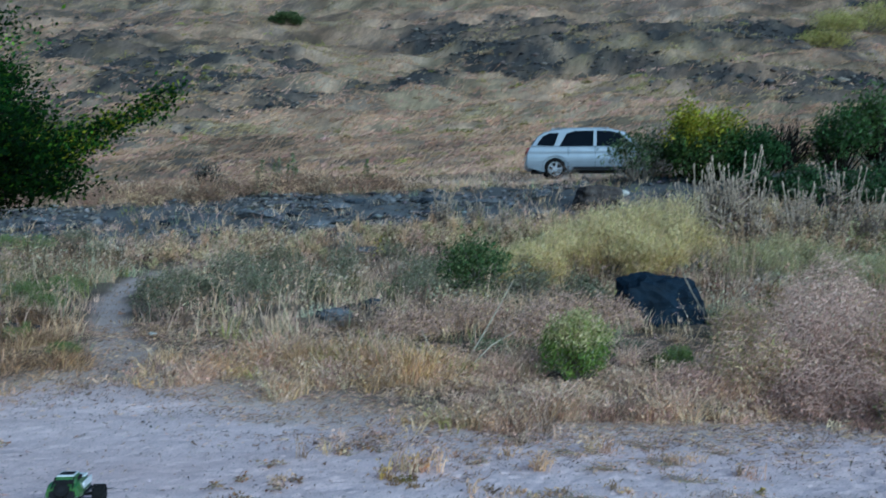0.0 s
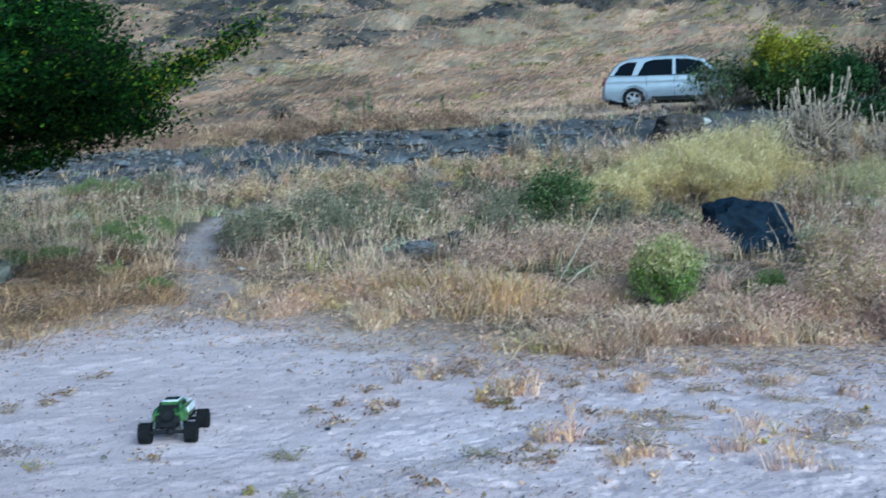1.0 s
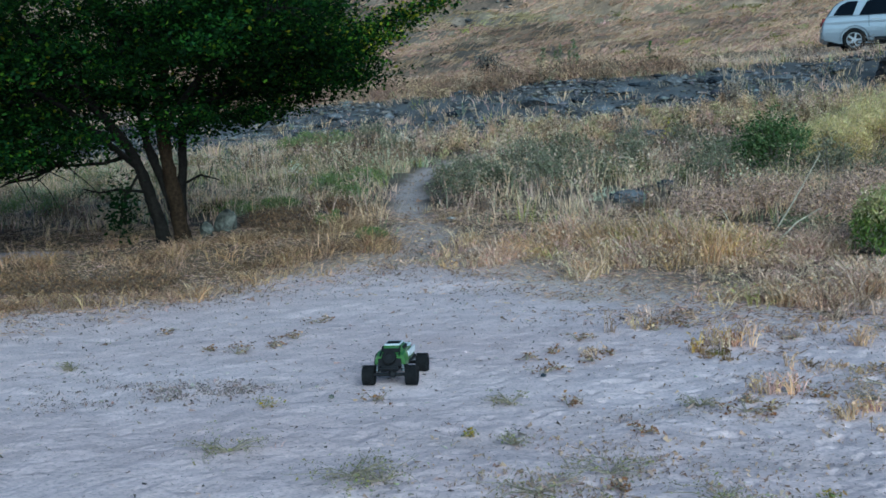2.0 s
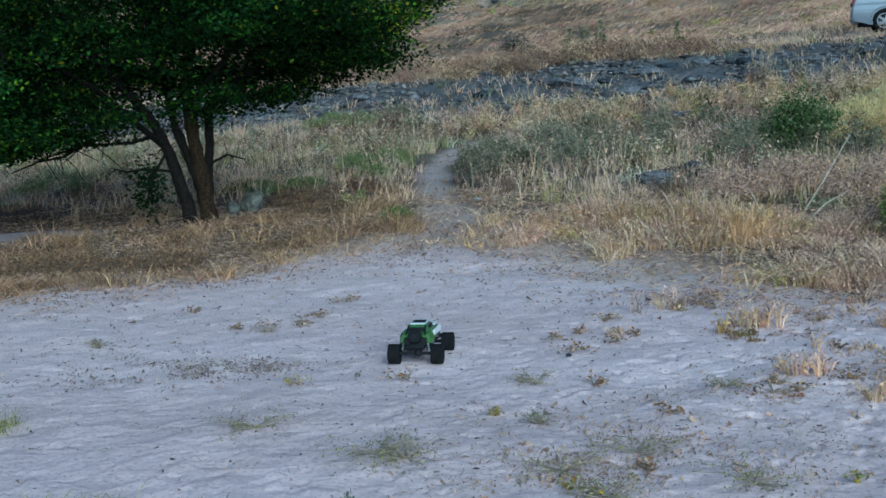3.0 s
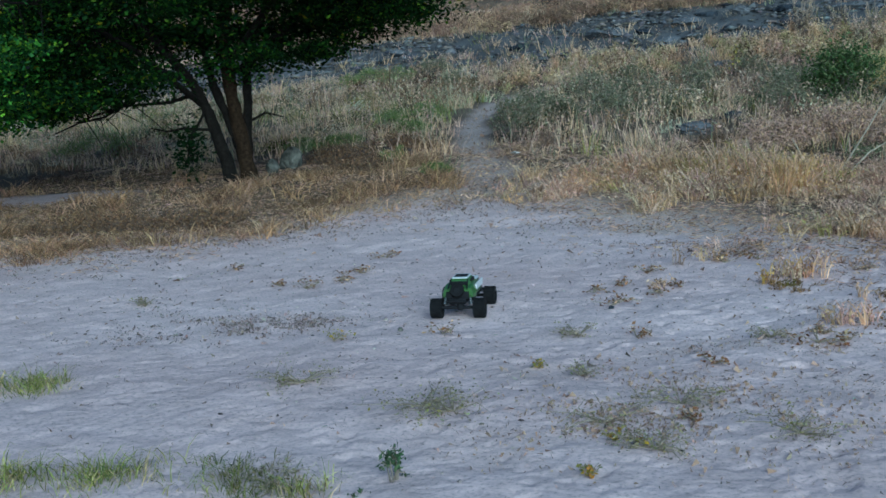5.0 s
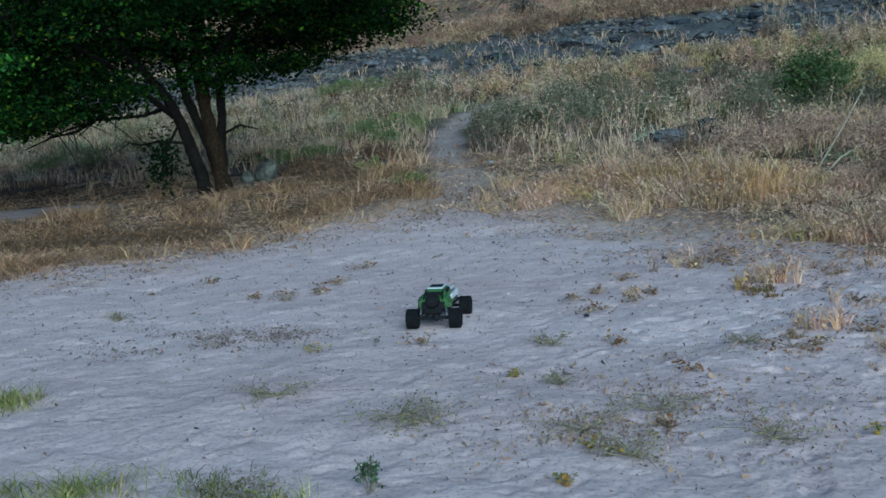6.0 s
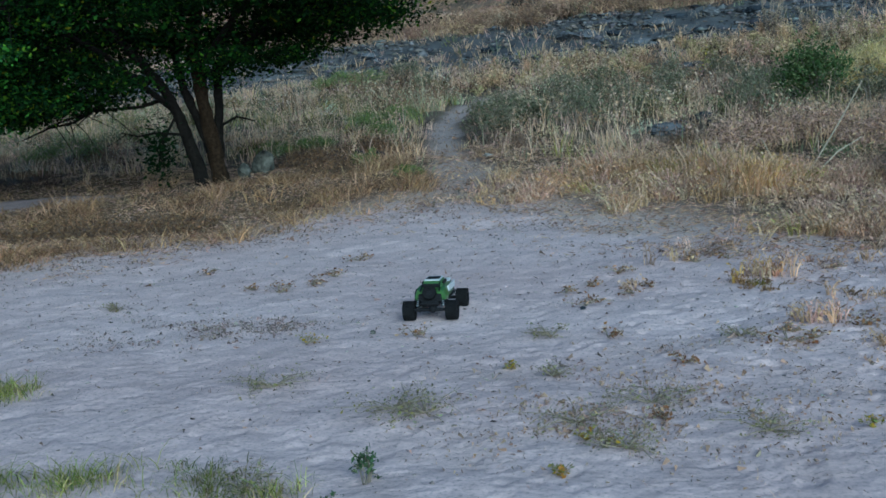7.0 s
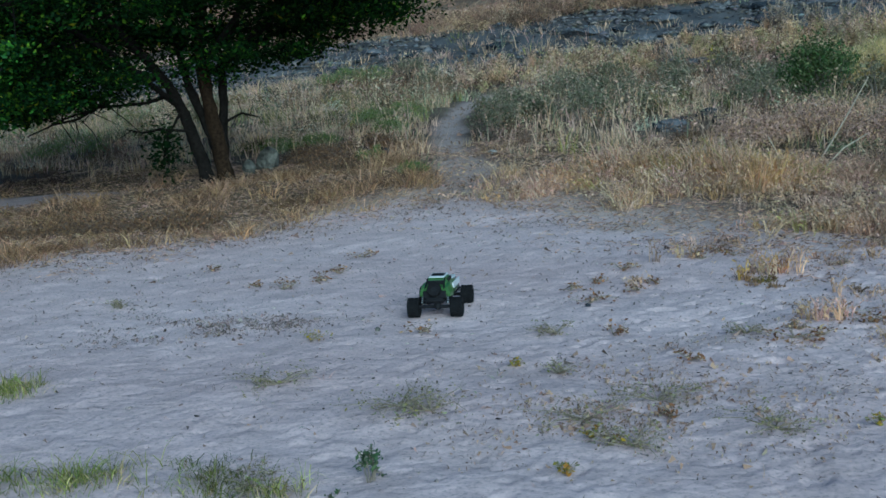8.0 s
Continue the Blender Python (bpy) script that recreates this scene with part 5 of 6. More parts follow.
def build_truck():
    m = Matrix.Translation(ground_point(-1.915, 5.69, 0.0)) @ Matrix.Rotation(radians(4.5), 4, "Z")
    truck = thing("toy_truck", m, "lime green radio-controlled monster truck with chunky black tyres", "toy truck")
    def ring(y, w0, w1, z0, z1):
        c, w0, w1 = 0.35, 0.86 * w0, 0.86 * w1
        zm = z0 + (z1 - z0) * c
        return [(-w0, y, z0), (w0, y, z0), (w0 * 1.04, y, zm), (w1, y, z1), (-w1, y, z1), (-w0 * 1.04, y, zm)]
    shell = part("shell", loft([ring(-0.15, 0.09, 0.078, 0.1, 0.148), ring(-0.10, 0.1, 0.084, 0.095, 0.16), ring(-0.02, 0.086, 0.072, 0.095, 0.164), ring(0.07, 0.086, 0.07, 0.098, 0.155), ring(0.15, 0.08, 0.064, 0.104, 0.142), ring(0.19, 0.06, 0.05, 0.108, 0.132)]), LIME_PAINT, truck, "lime green body shell")
    part("cab", loft([ring(-0.105, 0.064, 0.052, 0.15, 0.174), ring(-0.075, 0.066, 0.052, 0.15, 0.187), ring(0.015, 0.066, 0.052, 0.15, 0.187), ring(0.06, 0.062, 0.048, 0.148, 0.168)]), LIME_PAINT, truck)
    part("roof_panel", box(bmesh.new(), -0.041, 0.041, -0.085, 0.03, 0.1865, 0.1925, 0.002), WHITE_PAINT, truck, "white roof panel")
    part("roof_hatch", box(bmesh.new(), -0.034, 0.034, -0.06, 0.005, 0.192, 0.1955, 0.002), PLASTIC, truck, "black roof hatch")
    part("bonnet_panel", box(bmesh.new(), -0.055, 0.055, 0.07, 0.16, 0.146, 0.158, 0.003), WHITE_PAINT, truck, "white bonnet panel")
    part("rear_screen", box(bmesh.new(), -0.044, 0.044, -0.1135, -0.1, 0.15, 0.176, 0.003), PLASTIC, truck, "black rear window")
    for s in (-1, 1):
        part("side_window", box(bmesh.new(), s * 0.052 - 0.006, s * 0.052 + 0.006, -0.07, 0.025, 0.156, 0.179, 0.003), PLASTIC, truck, "black side window")
        part("white_stripe", box(bmesh.new(), s * 0.0755 - 0.004, s * 0.0755 + 0.004, -0.04, 0.14, 0.118, 0.15, 0.001), WHITE_PAINT, truck, "white side stripe")
        part("side_rail", rod(bmesh.new(), (s * 0.075, -0.14, 0.09), (s * 0.075, 0.15, 0.09), 0.006), PLASTIC, truck, "black rock slider")
        part("cage_bar", rod(bmesh.new(), (s * 0.05, -0.155, 0.145), (s * 0.044, -0.09, 0.184), 0.004), PLASTIC, truck, "black cage tube")
    part("chassis", box(bmesh.new(), -0.045, 0.045, -0.17, 0.17, 0.068, 0.1, 0.006), PLASTIC, truck, "black chassis pan")
    part("rear_panel", box(bmesh.new(), -0.06, 0.06, -0.163, -0.148, 0.094, 0.132, 0.004), PLASTIC, truck, "black tail panel")
    t2, r2, d2 = wheel_meshes(0.036, 0.026, 0.018, 10)
    spare_tyre = part("spare_wheel", t2, TYRE, truck, "black spare tyre", False)
    spare_tyre.matrix_local = Matrix.Translation((0, -0.162, 0.14)) @ Matrix.Rotation(radians(-24), 4, "X")
    part("spare_rim", r2, PLASTIC, spare_tyre)
    part("spare_hub", d2, PLASTIC, spare_tyre)
    part("bumper", rod(bmesh.new(), (-0.05, -0.188, 0.088), (0.05, -0.188, 0.088), 0.006), PLASTIC, truck, "black tube bumper")
    part("front_bumper", rod(bmesh.new(), (-0.05, 0.205, 0.095), (0.05, 0.205, 0.095), 0.006), PLASTIC, truck, "black tube bumper")
    for s in (-1, 1):
        part("bumper_stay", rod(bmesh.new(), (s * 0.03, -0.19, 0.088), (s * 0.03, -0.15, 0.085), 0.005), PLASTIC, truck)
        part("front_stay", rod(bmesh.new(), (s * 0.03, 0.205, 0.095), (s * 0.03, 0.15, 0.09), 0.005), PLASTIC, truck)
    for y in (-0.155, 0.155):
        axle = part("axle", rod(bmesh.new(), (-0.1, y, 0.05), (0.1, y, 0.05), 0.009), PLASTIC, truck, "black axle tube")
        dif = bmesh.new()
        bmesh.ops.create_icosphere(dif, subdivisions=2, radius=0.022, matrix=Matrix.Translation((0.012, y, 0.054)))
        part("differential", dif, PLASTIC, axle)
        for s in (-1, 1):
            shock = part("shock_absorber", rod(bmesh.new(), (s * 0.07, y, 0.068), (s * 0.055, y + (0.03 if y < 0 else -0.03), 0.15), 0.006), ALLOY, truck, "grey damper")
            v, f = tubes([[(np.array((s * (0.07 - 0.012 * k / 40) + 0.0105 * math.cos(k * 0.9), y + (0.02 if y < 0 else -0.02) * k / 40 + 0.0105 * math.sin(k * 0.9), 0.075 + 0.05 * k / 40)), 0.0016) for k in range(41)]], 5)
            meshed("spring", mesh_of("spring", v, f, PLASTIC), shock)
            part("link_arm", rod(bmesh.new(), (s * 0.06, y, 0.06), (s * 0.03, y * 0.25, 0.078), 0.004), ALLOY, truck)
    ty, ri, di = wheel_meshes(0.048, 0.06, 0.027, 18)
    spots = [(s * 0.112, y, 0.047) for y in (-0.155, 0.155) for s in (-1, 1)]
    ws = []
    for p in spots:
        w = new("wheel")
        w.parent = truck
        w.location, w.rotation_euler = p, (0, 0, radians(90))
        ws.append(w)
    tyre = part("tyre", ty, TYRE, ws[0], "chunky lugged black tyre")
    rim = part("rim", ri, PLASTIC, ws[0], "black rim")
    disc = part("hub_disc", di, PLASTIC, ws[0], "black hub")
    for w in ws[1:]:
        for o, n in ((tyre, "tyre"), (rim, "rim"), (disc, "hub_disc")):
            c = new(n, o.data)
            c.parent = w
            tagged(c, o["label"])


build_truck()


# ---- boulders and single stones ----
SLAB = speckled("dark_grey_slab", (0.13, 0.13, 0.138), 0.9, scale=12, spread=0.5, relief=0.8, size=0.02)
def stone(name, x, y, size, seed, material, label, sink=0.25, turn=0.0, group="", tilt=0.0):
    me = rock_mesh(name, size, seed, material, 3 if max(size) > 0.3 else 2)
    ob = new(name, me)
    ob.matrix_world = Matrix.Translation(ground_point(x, y, size[2] * (1 - sink) * 0.75)) @ Matrix.Rotation(radians(turn), 4, "Z") @ Matrix.Rotation(radians(tilt), 4, "X")
    return tagged(ob, label, "rock", group)


BROWN_ROCK = speckled("brown_black_rock", (0.06, 0.05, 0.046), 0.85, scale=9, spread=0.6, relief=0.8, size=0.03)


def block_rock(name, x, y, size, seed, material, label, sink, turn, blend=0.42):
    """A blocky boulder with broken edges and faces."""
    bm = bmesh.new()
    bmesh.ops.create_cube(bm, size=2)
    bmesh.ops.subdivide_edges(bm, edges=bm.edges[:], cuts=11, use_grid_fill=True)
    o = Vector((seed * 3.7, seed * 1.3, 0))
    for v in bm.verts:
        d = v.co.normalized()
        p = v.co.lerp(d * 1.25, blend)
        p = p * (1 + 0.16 * noise.noise(d * 1.6 + o) + 0.10 * noise.noise(d * 4 + o) + 0.05 * noise.noise(d * 9 + o))
        step = noise.noise(d * 2.4 - o)
        p *= 1 - 0.07 * (step > 0.1) - 0.06 * (step > 0.35)
        v.co = Vector((p.x * size[0] / 2, p.y * size[1] / 2, p.z * size[2] / 2))
    me = bpy.data.meshes.new(name)
    bm.to_mesh(me)
    bm.free()
    me.materials.append(material)
    ob = new(name, me)
    ob.matrix_world = Matrix.Translation(ground_point(x, y, size[2] * (0.5 - sink))) @ Matrix.Rotation(radians(turn), 4, "Z")
    return tagged(ob, label, "rock")


DARK = speckled("blue_black_basalt", (0.009, 0.016, 0.028), 0.75, scale=7, spread=0.4, relief=0.9, size=0.04)
block_rock("boulder", 2.61, 14.25, (1.0, 0.85, 0.85), 3, DARK, "large blue-black basalt boulder among dry brush", 0.4, 8, 0.62)
block_rock("boulder", 4.15, 30.5, (1.15, 0.8, 0.62), 6, BROWN_ROCK, "dark brown broken rock on the edge of the bank", 0.16, 20)
stone("pale_rock", 4.95, 31.5, (0.24, 0.2, 0.18), 8, PALE_STONE, "pale stone beside the dark rock on the bank", 0.3)
stone("pale_rock", -4.4, 26.9, (0.14, 0.12, 0.1), 9, PALE_STONE, "small pale stone at the foot of the bank", 0.2)
block_rock("grey_rock", -1.36, 14.5, (0.36, 0.3, 0.16), 13, SLAB, "low grey rock in the dry weeds", 0.2, 10, 0.7)
for i, (x, y, s) in enumerate([(-1.25, 15.4, 0.17), (-1.05, 15.85, 0.2), (-1.6, 14.9, 0.15), (-0.85, 15.2, 0.13)]):
    stone("field_stone", x, y, (s, s * 0.8, s * 0.55), 20 + i, BASALT, "dark stone half sunk in the weeds", 0.3, 40 * i, "stones in the field")
stone("grey_rock", -5.82, 12.35, (0.21, 0.17, 0.19), 11, GREY_STONE, "mottled grey rock beside the tree", 0.2, 15)
stone("grey_rock", -5.85, 11.85, (0.15, 0.12, 0.11), 12, GREY_STONE, "mottled grey rock beside the tree", 0.2, 55)
for i, (x, y, s) in enumerate([(-5.48, 13.0, 0.17), (-5.22, 13.05, 0.14), (-4.98, 13.2, 0.18), (-5.35, 13.4, 0.12), (-4.75, 13.35, 0.12)]):
    stone("low_stone", x, y, (s * 1.3, s * 0.7, s * 0.6), 40 + i, BASALT, "dark stone in a low row under dry grass", 0.3, 25 * i, "row of stones by the tree")
for i, (x, y) in enumerate([(-2.37, 32.65), (-2.9, 32.0), (-4.7, 31.9), (-3.96, 31.0), (-5.3, 31.6), (-1.5, 32.4), (-0.3, 32.2), (1.25, 31.8), (2.8, 32.0), (-9.7, 31.0), (-10.9, 31.4), (-3.2, 30.3), (-7.2, 31.2)]):
    s = 0.24 + 0.16 * ((i * 37) % 10) / 10
    stone("stone_slab", x, y, (s * 1.5, s, s * 0.42), 60 + i, SLAB if i % 3 else BASALT, "flat broken slab lying on the dark bank", 0.4, 33 * i, "slabs on the bank", 14)


# ---- shrubs and weeds ----
def shrub(name, x, y, w, h, n, leaf, colours, weights, label, category="shrub", stems=26, top=None, group="", slim=0.45, wood=TWIG, fine=False, flat_top=2):
    """A bush: stems from one foot, and foliage in small clumps within a rough dome."""
    ob = thing(name, Matrix.Translation(ground_point(x, y, -0.02)), label, category, group)
    lines, ends = [], []
    for _ in range(stems):
        a, r = rng.uniform(0, 2 * np.pi), np.sqrt(rng.uniform(0, 1))
        z = h * (0.35 + 0.62 * np.sqrt(max(0, 1 - r ** flat_top)) * rng.uniform(0.55, 1.12))
        e = np.array((r * w / 2 * math.cos(a), r * w / 2 * math.sin(a), z))
        s = np.array((0.1 * w * math.cos(a), 0.1 * w * math.sin(a), 0))
        mid = (s + e) / 2 + rng.normal(0, 0.06, 3) * w
        lines.append([(s, 0.012 * h + 0.003), (mid, 0.008 * h + 0.002), (e, 0.002)])
        ends += [e, mid * 0.4 + e * 0.6, mid * 0.3 + e * 0.7 + rng.normal(0, 0.05, 3) * w]
    lines += spread_twigs(lines, stems * 2, 0.25 * h, 0.003, 0.5)
    tagged(meshed("branchwork", mesh_of("branchwork", *tubes(lines, 4), wood), ob), kind="stuff")
    ends = np.array([e for e in ends] + [np.array(t[-1][0]) for t in lines[stems:]])
    c = ends[rng.integers(len(ends), size=n)]
    p = c + rng.normal(0, 1, (n, 3)) * np.array((0.075 * w, 0.075 * w, 0.07 * h))
    p[:, 2] = np.maximum(p[:, 2], rng.uniform(0.03, 0.2, n) * h)
    t = shades(colours, n, weights, 0.22)
    if top is not None:
        k = p[:, 2] > h * (0.62 + 0.14 * vnoise(p[:, 0] * 3.1, p[:, 1] * 3.1, 4) + rng.normal(0, 0.05, n))
        t[k] = shades(top, int(k.sum()))
    if fine:
        v, f, tt = strands(p, rng.uniform(0.6, 1.4, n) * leaf, np.full(n, leaf * slim * 0.5), t, 0.9)
    else:
        v, f, tt = leaves(p, rng.uniform(0.6, 1.4, n) * leaf, t, 0.0, slim, 0.8)
    meshed("foliage", mesh_of("foliage", v, f, LEAF, tt), ob)
    return ob


shrub("green_bush", 1.15, 10.2, 0.58, 0.6, 9000, 0.05, [(0.15, 0.22, 0.05), (0.24, 0.29, 0.08), SAGE], [3, 3, 1], "rounded green bush with pale tips at the grass edge", stems=40, flat_top=4, fine=True, slim=0.5, top=[(0.46, 0.42, 0.2), (0.3, 0.33, 0.11), (0.58, 0.5, 0.3)])
shrub("dark_bush", 0.52, 17.7, 1.1, 0.95, 5200, 0.055, [(0.07, 0.11, 0.04), (0.12, 0.16, 0.06), (0.18, 0.2, 0.09)], [3, 3, 2], "dark green leafy bush in the rough field")
YG = [(0.6, 0.47, 0.2), (0.66, 0.52, 0.28), (0.36, 0.31, 0.11), (0.66, 0.49, 0.33)]
for x, y, w, h in ((2.0, 20.0, 1.6, 1.0), (3.0, 20.8, 2.0, 1.35), (4.15, 21.3, 2.0, 1.55), (1.4, 19.2, 1.0, 0.8), (3.6, 19.6, 1.3, 0.9)):
    shrub("yellow_shrub", x, y, w, h, 15000, 0.085, YG, [3, 3, 2, 2], "feathery yellow-green shrub gone to seed", group="yellow-green shrubs", slim=0.22, fine=True, top=[(0.74, 0.61, 0.38), (0.64, 0.54, 0.25)])
for x, y, w, h in ((5.3, 19.2, 1.3, 0.75), (6.2, 20.2, 1.5, 0.9), (7.0, 19.3, 1.3, 0.7)):
    shrub("green_shrub", x, y, w, h, 9000, 0.075, [(0.42, 0.38, 0.18), (0.4, 0.37, 0.24), (0.55, 0.46, 0.28)], [3, 2, 2], "pale green feathery shrub in the dry field", group="pale green shrubs", slim=0.22, fine=True)
shrub("flowering_shrub", 7.5, 32.6, 2.3, 2.3, 8500, 0.12, [(0.05, 0.08, 0.025), (0.08, 0.1, 0.03), GREEN], [3, 2, 1], "tall shrub with a bright yellow-green top", top=[(0.3, 0.29, 0.04), (0.22, 0.24, 0.04), (0.36, 0.32, 0.05)], stems=38, flat_top=2, wood=BARK)
shrub("track_bush", 5.75, 33.2, 2.0, 1.35, 2300, 0.1, [(0.06, 0.09, 0.035), SAGE, (0.1, 0.12, 0.05)], [3, 1, 2], "loose dark green bush in front of the parked car", stems=34)
shrub("dark_shrub", 11.5, 33.2, 1.7, 2.0, 5200, 0.12, [(0.05, 0.09, 0.03), (0.08, 0.13, 0.04), (0.12, 0.12, 0.08)], [3, 2, 1], "dark tangled shrub beside the track", stems=36, wood=BARK)
shrub("dark_shrub", 8.75, 32.2, 1.7, 1.5, 5000, 0.12, [(0.03, 0.06, 0.02), (0.05, 0.09, 0.03)], [3, 2], "dark tangled shrub beside the track", stems=30)
shrub("dark_shrub", 12.9, 33.6, 2.2, 2.5, 5000, 0.12, [(0.07, 0.11, 0.035), (0.11, 0.16, 0.05), (0.12, 0.12, 0.08)], [3, 2, 1], "dark tangled shrub beside the track", stems=40, wood=BARK)
shrub("dark_shrub", 9.3, 29.6, 1.4, 1.0, 4200, 0.11, [(0.04, 0.075, 0.03), (0.07, 0.11, 0.04), (0.11, 0.11, 0.075)], [3, 2, 1], "low dark shrub with bare stems on the bank", stems=34, wood=BARK)
shrub("dark_shrub", 10.7, 29.2, 1.7, 1.15, 4200, 0.11, [(0.04, 0.075, 0.03), (0.07, 0.11, 0.04), (0.11, 0.11, 0.075)], [3, 2, 1], "low dark shrub with bare stems on the bank", stems=34, wood=BARK)
shrub("dark_shrub", 12.2, 29.8, 1.8, 1.3, 4200, 0.11, [(0.04, 0.075, 0.03), (0.07, 0.11, 0.04), (0.11, 0.11, 0.075)], [3, 2, 1], "low dark shrub with bare stems on the bank", stems=34, wood=BARK)
shrub("dark_shrub", 8.3, 30.6, 1.0, 0.8, 4200, 0.11, [(0.04, 0.075, 0.03), (0.07, 0.11, 0.04), (0.11, 0.11, 0.075)], [3, 2, 1], "low dark shrub with bare stems on the bank", stems=34, wood=BARK)
shrub("bare_shrub", 10.0, 33.6, 1.9, 1.75, 700, 0.07, [(0.05, 0.06, 0.04), MUD, (0.12, 0.11, 0.1)], [2, 1, 1], "leafless dark tangled shrub beside the track", stems=110, wood=BARK)
shrub("bare_shrub", 6.9, 36.0, 1.7, 2.1, 260, 0.06, [MUD, (0.2, 0.17, 0.15)], [1, 1], "leafless grey-brown shrub behind the green bush", stems=90)
GREYW = [(0.25, 0.24, 0.16), (0.18, 0.18, 0.11), (0.36, 0.32, 0.23), (0.11, 0.12, 0.065)]
spots = [(-3.48, 17.2), (-4.0, 17.6), (-3.26, 18.5), (-3.1, 20.6), (-3.75, 15.2), (-4.3, 24.4), (-3.3, 24.0), (-2.3, 17.5), (-1.0, 24.0), (-1.9, 23.4), (2.2, 25.6), (-2.7, 16.3), (-0.3, 19.2), (-7.7, 25.8), (-8.8, 28.2), (0.2, 21.5), (-0.4, 16.9), (1.2, 16.2), (1.9, 15.4), (-1.9, 19.9)]
for i, (x, y) in enumerate(spots):
    h = 0.4 + 0.4 * ((i * 7) % 5) / 5
    shrub("grey_weed", x, y, h * 1.25, h, 1700, 0.05, GREYW, [3, 2, 2, 1.5], "bushy grey-green weed in the dry field", "weed", 22, group="grey-green weeds", slim=0.3)
for x, y, w, h in ((-10.6, 28.4, 1.0, 0.45), (-9.7, 27.9, 1.1, 0.42), (-11.2, 28.3, 0.8, 0.35), (-6.2, 18.9, 0.7, 0.4), (-6.6, 18.2, 0.7, 0.35), (-5.35, 15.5, 0.5, 0.3), (-3.78, 11.4, 0.32, 0.14), (-4.6, 12.4, 0.3, 0.2), (-6.1, 14.6, 0.6, 0.2), (-6.6, 14.4, 0.6, 0.2), (2.1, 10.6, 0.32, 0.24), (-9.9, 14.6, 1.2, 0.4)):
    shrub("green_weed", x, y, w, h, int(1800 + 1800 * w), 0.06, [(0.18, 0.24, 0.07), (0.27, 0.29, 0.11), GREEN, SAGE], [3, 3, 1, 2], "low green weed among dry grass", "weed", 16, group="low green weeds", slim=0.2, fine=True)
for x, y, s, h in ((-9.3, 46.5, 1.6, 1.25),):
    shrub("grey_bush", x, y, s, h, 900, 0.09, [(0.12, 0.115, 0.105), (0.2, 0.18, 0.14)], [2, 1], "small grey shrub at the foot of the hill", stems=60, wood=BARK)
for x, y, w, h in ((42, 121, 7, 2.6), (47, 126, 9, 3.2), (52, 131, 7, 2.4), (38.5, 116, 5, 1.6), (-50, 178, 12, 3.0), (-45, 181, 10, 2.6), (-55, 176, 8, 2.2)):
    shrub("hill_shrub", x, y, w, h, 4200, 0.4, [(0.36, 0.34, 0.11), (0.42, 0.36, 0.15), (0.5, 0.42, 0.2)], [3, 2, 1], "olive shrub high on the dry hillside", stems=40, group="shrubs on the hill", fine=True, slim=0.35)
shrub("dark_hill_shrub", -16.7, 128.8, 3.6, 1.3, 2600, 0.3, [(0.07, 0.1, 0.04), (0.12, 0.14, 0.06)], [2, 1], "small dark green shrub alone on the dry hillside")


def spire(name, x, y, h, label, colours, group=""):
    """A tall leafy spike."""
    ob = thing(name, Matrix.Translation(ground_point(x, y, -0.02)), label, "plant", group)
    lines = [[(np.array((0, 0, 0)), 0.025), (np.array((0.02, 0, h * 0.5)), 0.02), (np.array((0.0, 0.02, h)), 0.006)]]
    meshed("stalk", mesh_of("stalk", *tubes(lines, 5), TWIG), ob)
    n = 190
    z = rng.uniform(0.05, 1, n) ** 0.9 * h
    r = np.abs(rng.normal(0, 1, n)) * (0.12 * (1 - z / h) + 0.03)
    a = rng.uniform(0, 2 * np.pi, n)
    v, f, t = leaves(np.stack([r * np.cos(a), r * np.sin(a), z], 1), rng.uniform(0.07, 0.14, n), shades(colours, n))
    meshed("leaves", mesh_of("leaves", v, f, LEAF, t), ob)


for x, y, h in ((-6.95, 45.4, 1.2), (-6.6, 46.3, 1.0), (-6.3, 45.6, 1.25), (-5.8, 45.9, 1.4), (-5.6, 45.2, 0.85), (-7.35, 46.6, 0.7), (-6.1, 46.8, 0.9)):
    spire("mullein", x, y, h, "dark green mullein spike on the dry verge", [(0.16, 0.2, 0.08), SAGE, (0.22, 0.24, 0.12)], "mullein spikes")
spire("mullein", -2.75, 44.0, 1.05, "dark green mullein spike on the dry verge", [(0.07, 0.11, 0.05), GREEN], "mullein spikes")
shrub("green_weed", -2.9, 44.0, 1.4, 0.4, 700, 0.12, [GREEN, (0.14, 0.18, 0.07)], [1, 1], "low green weed among dry grass", "weed", 14, group="low green weeds")


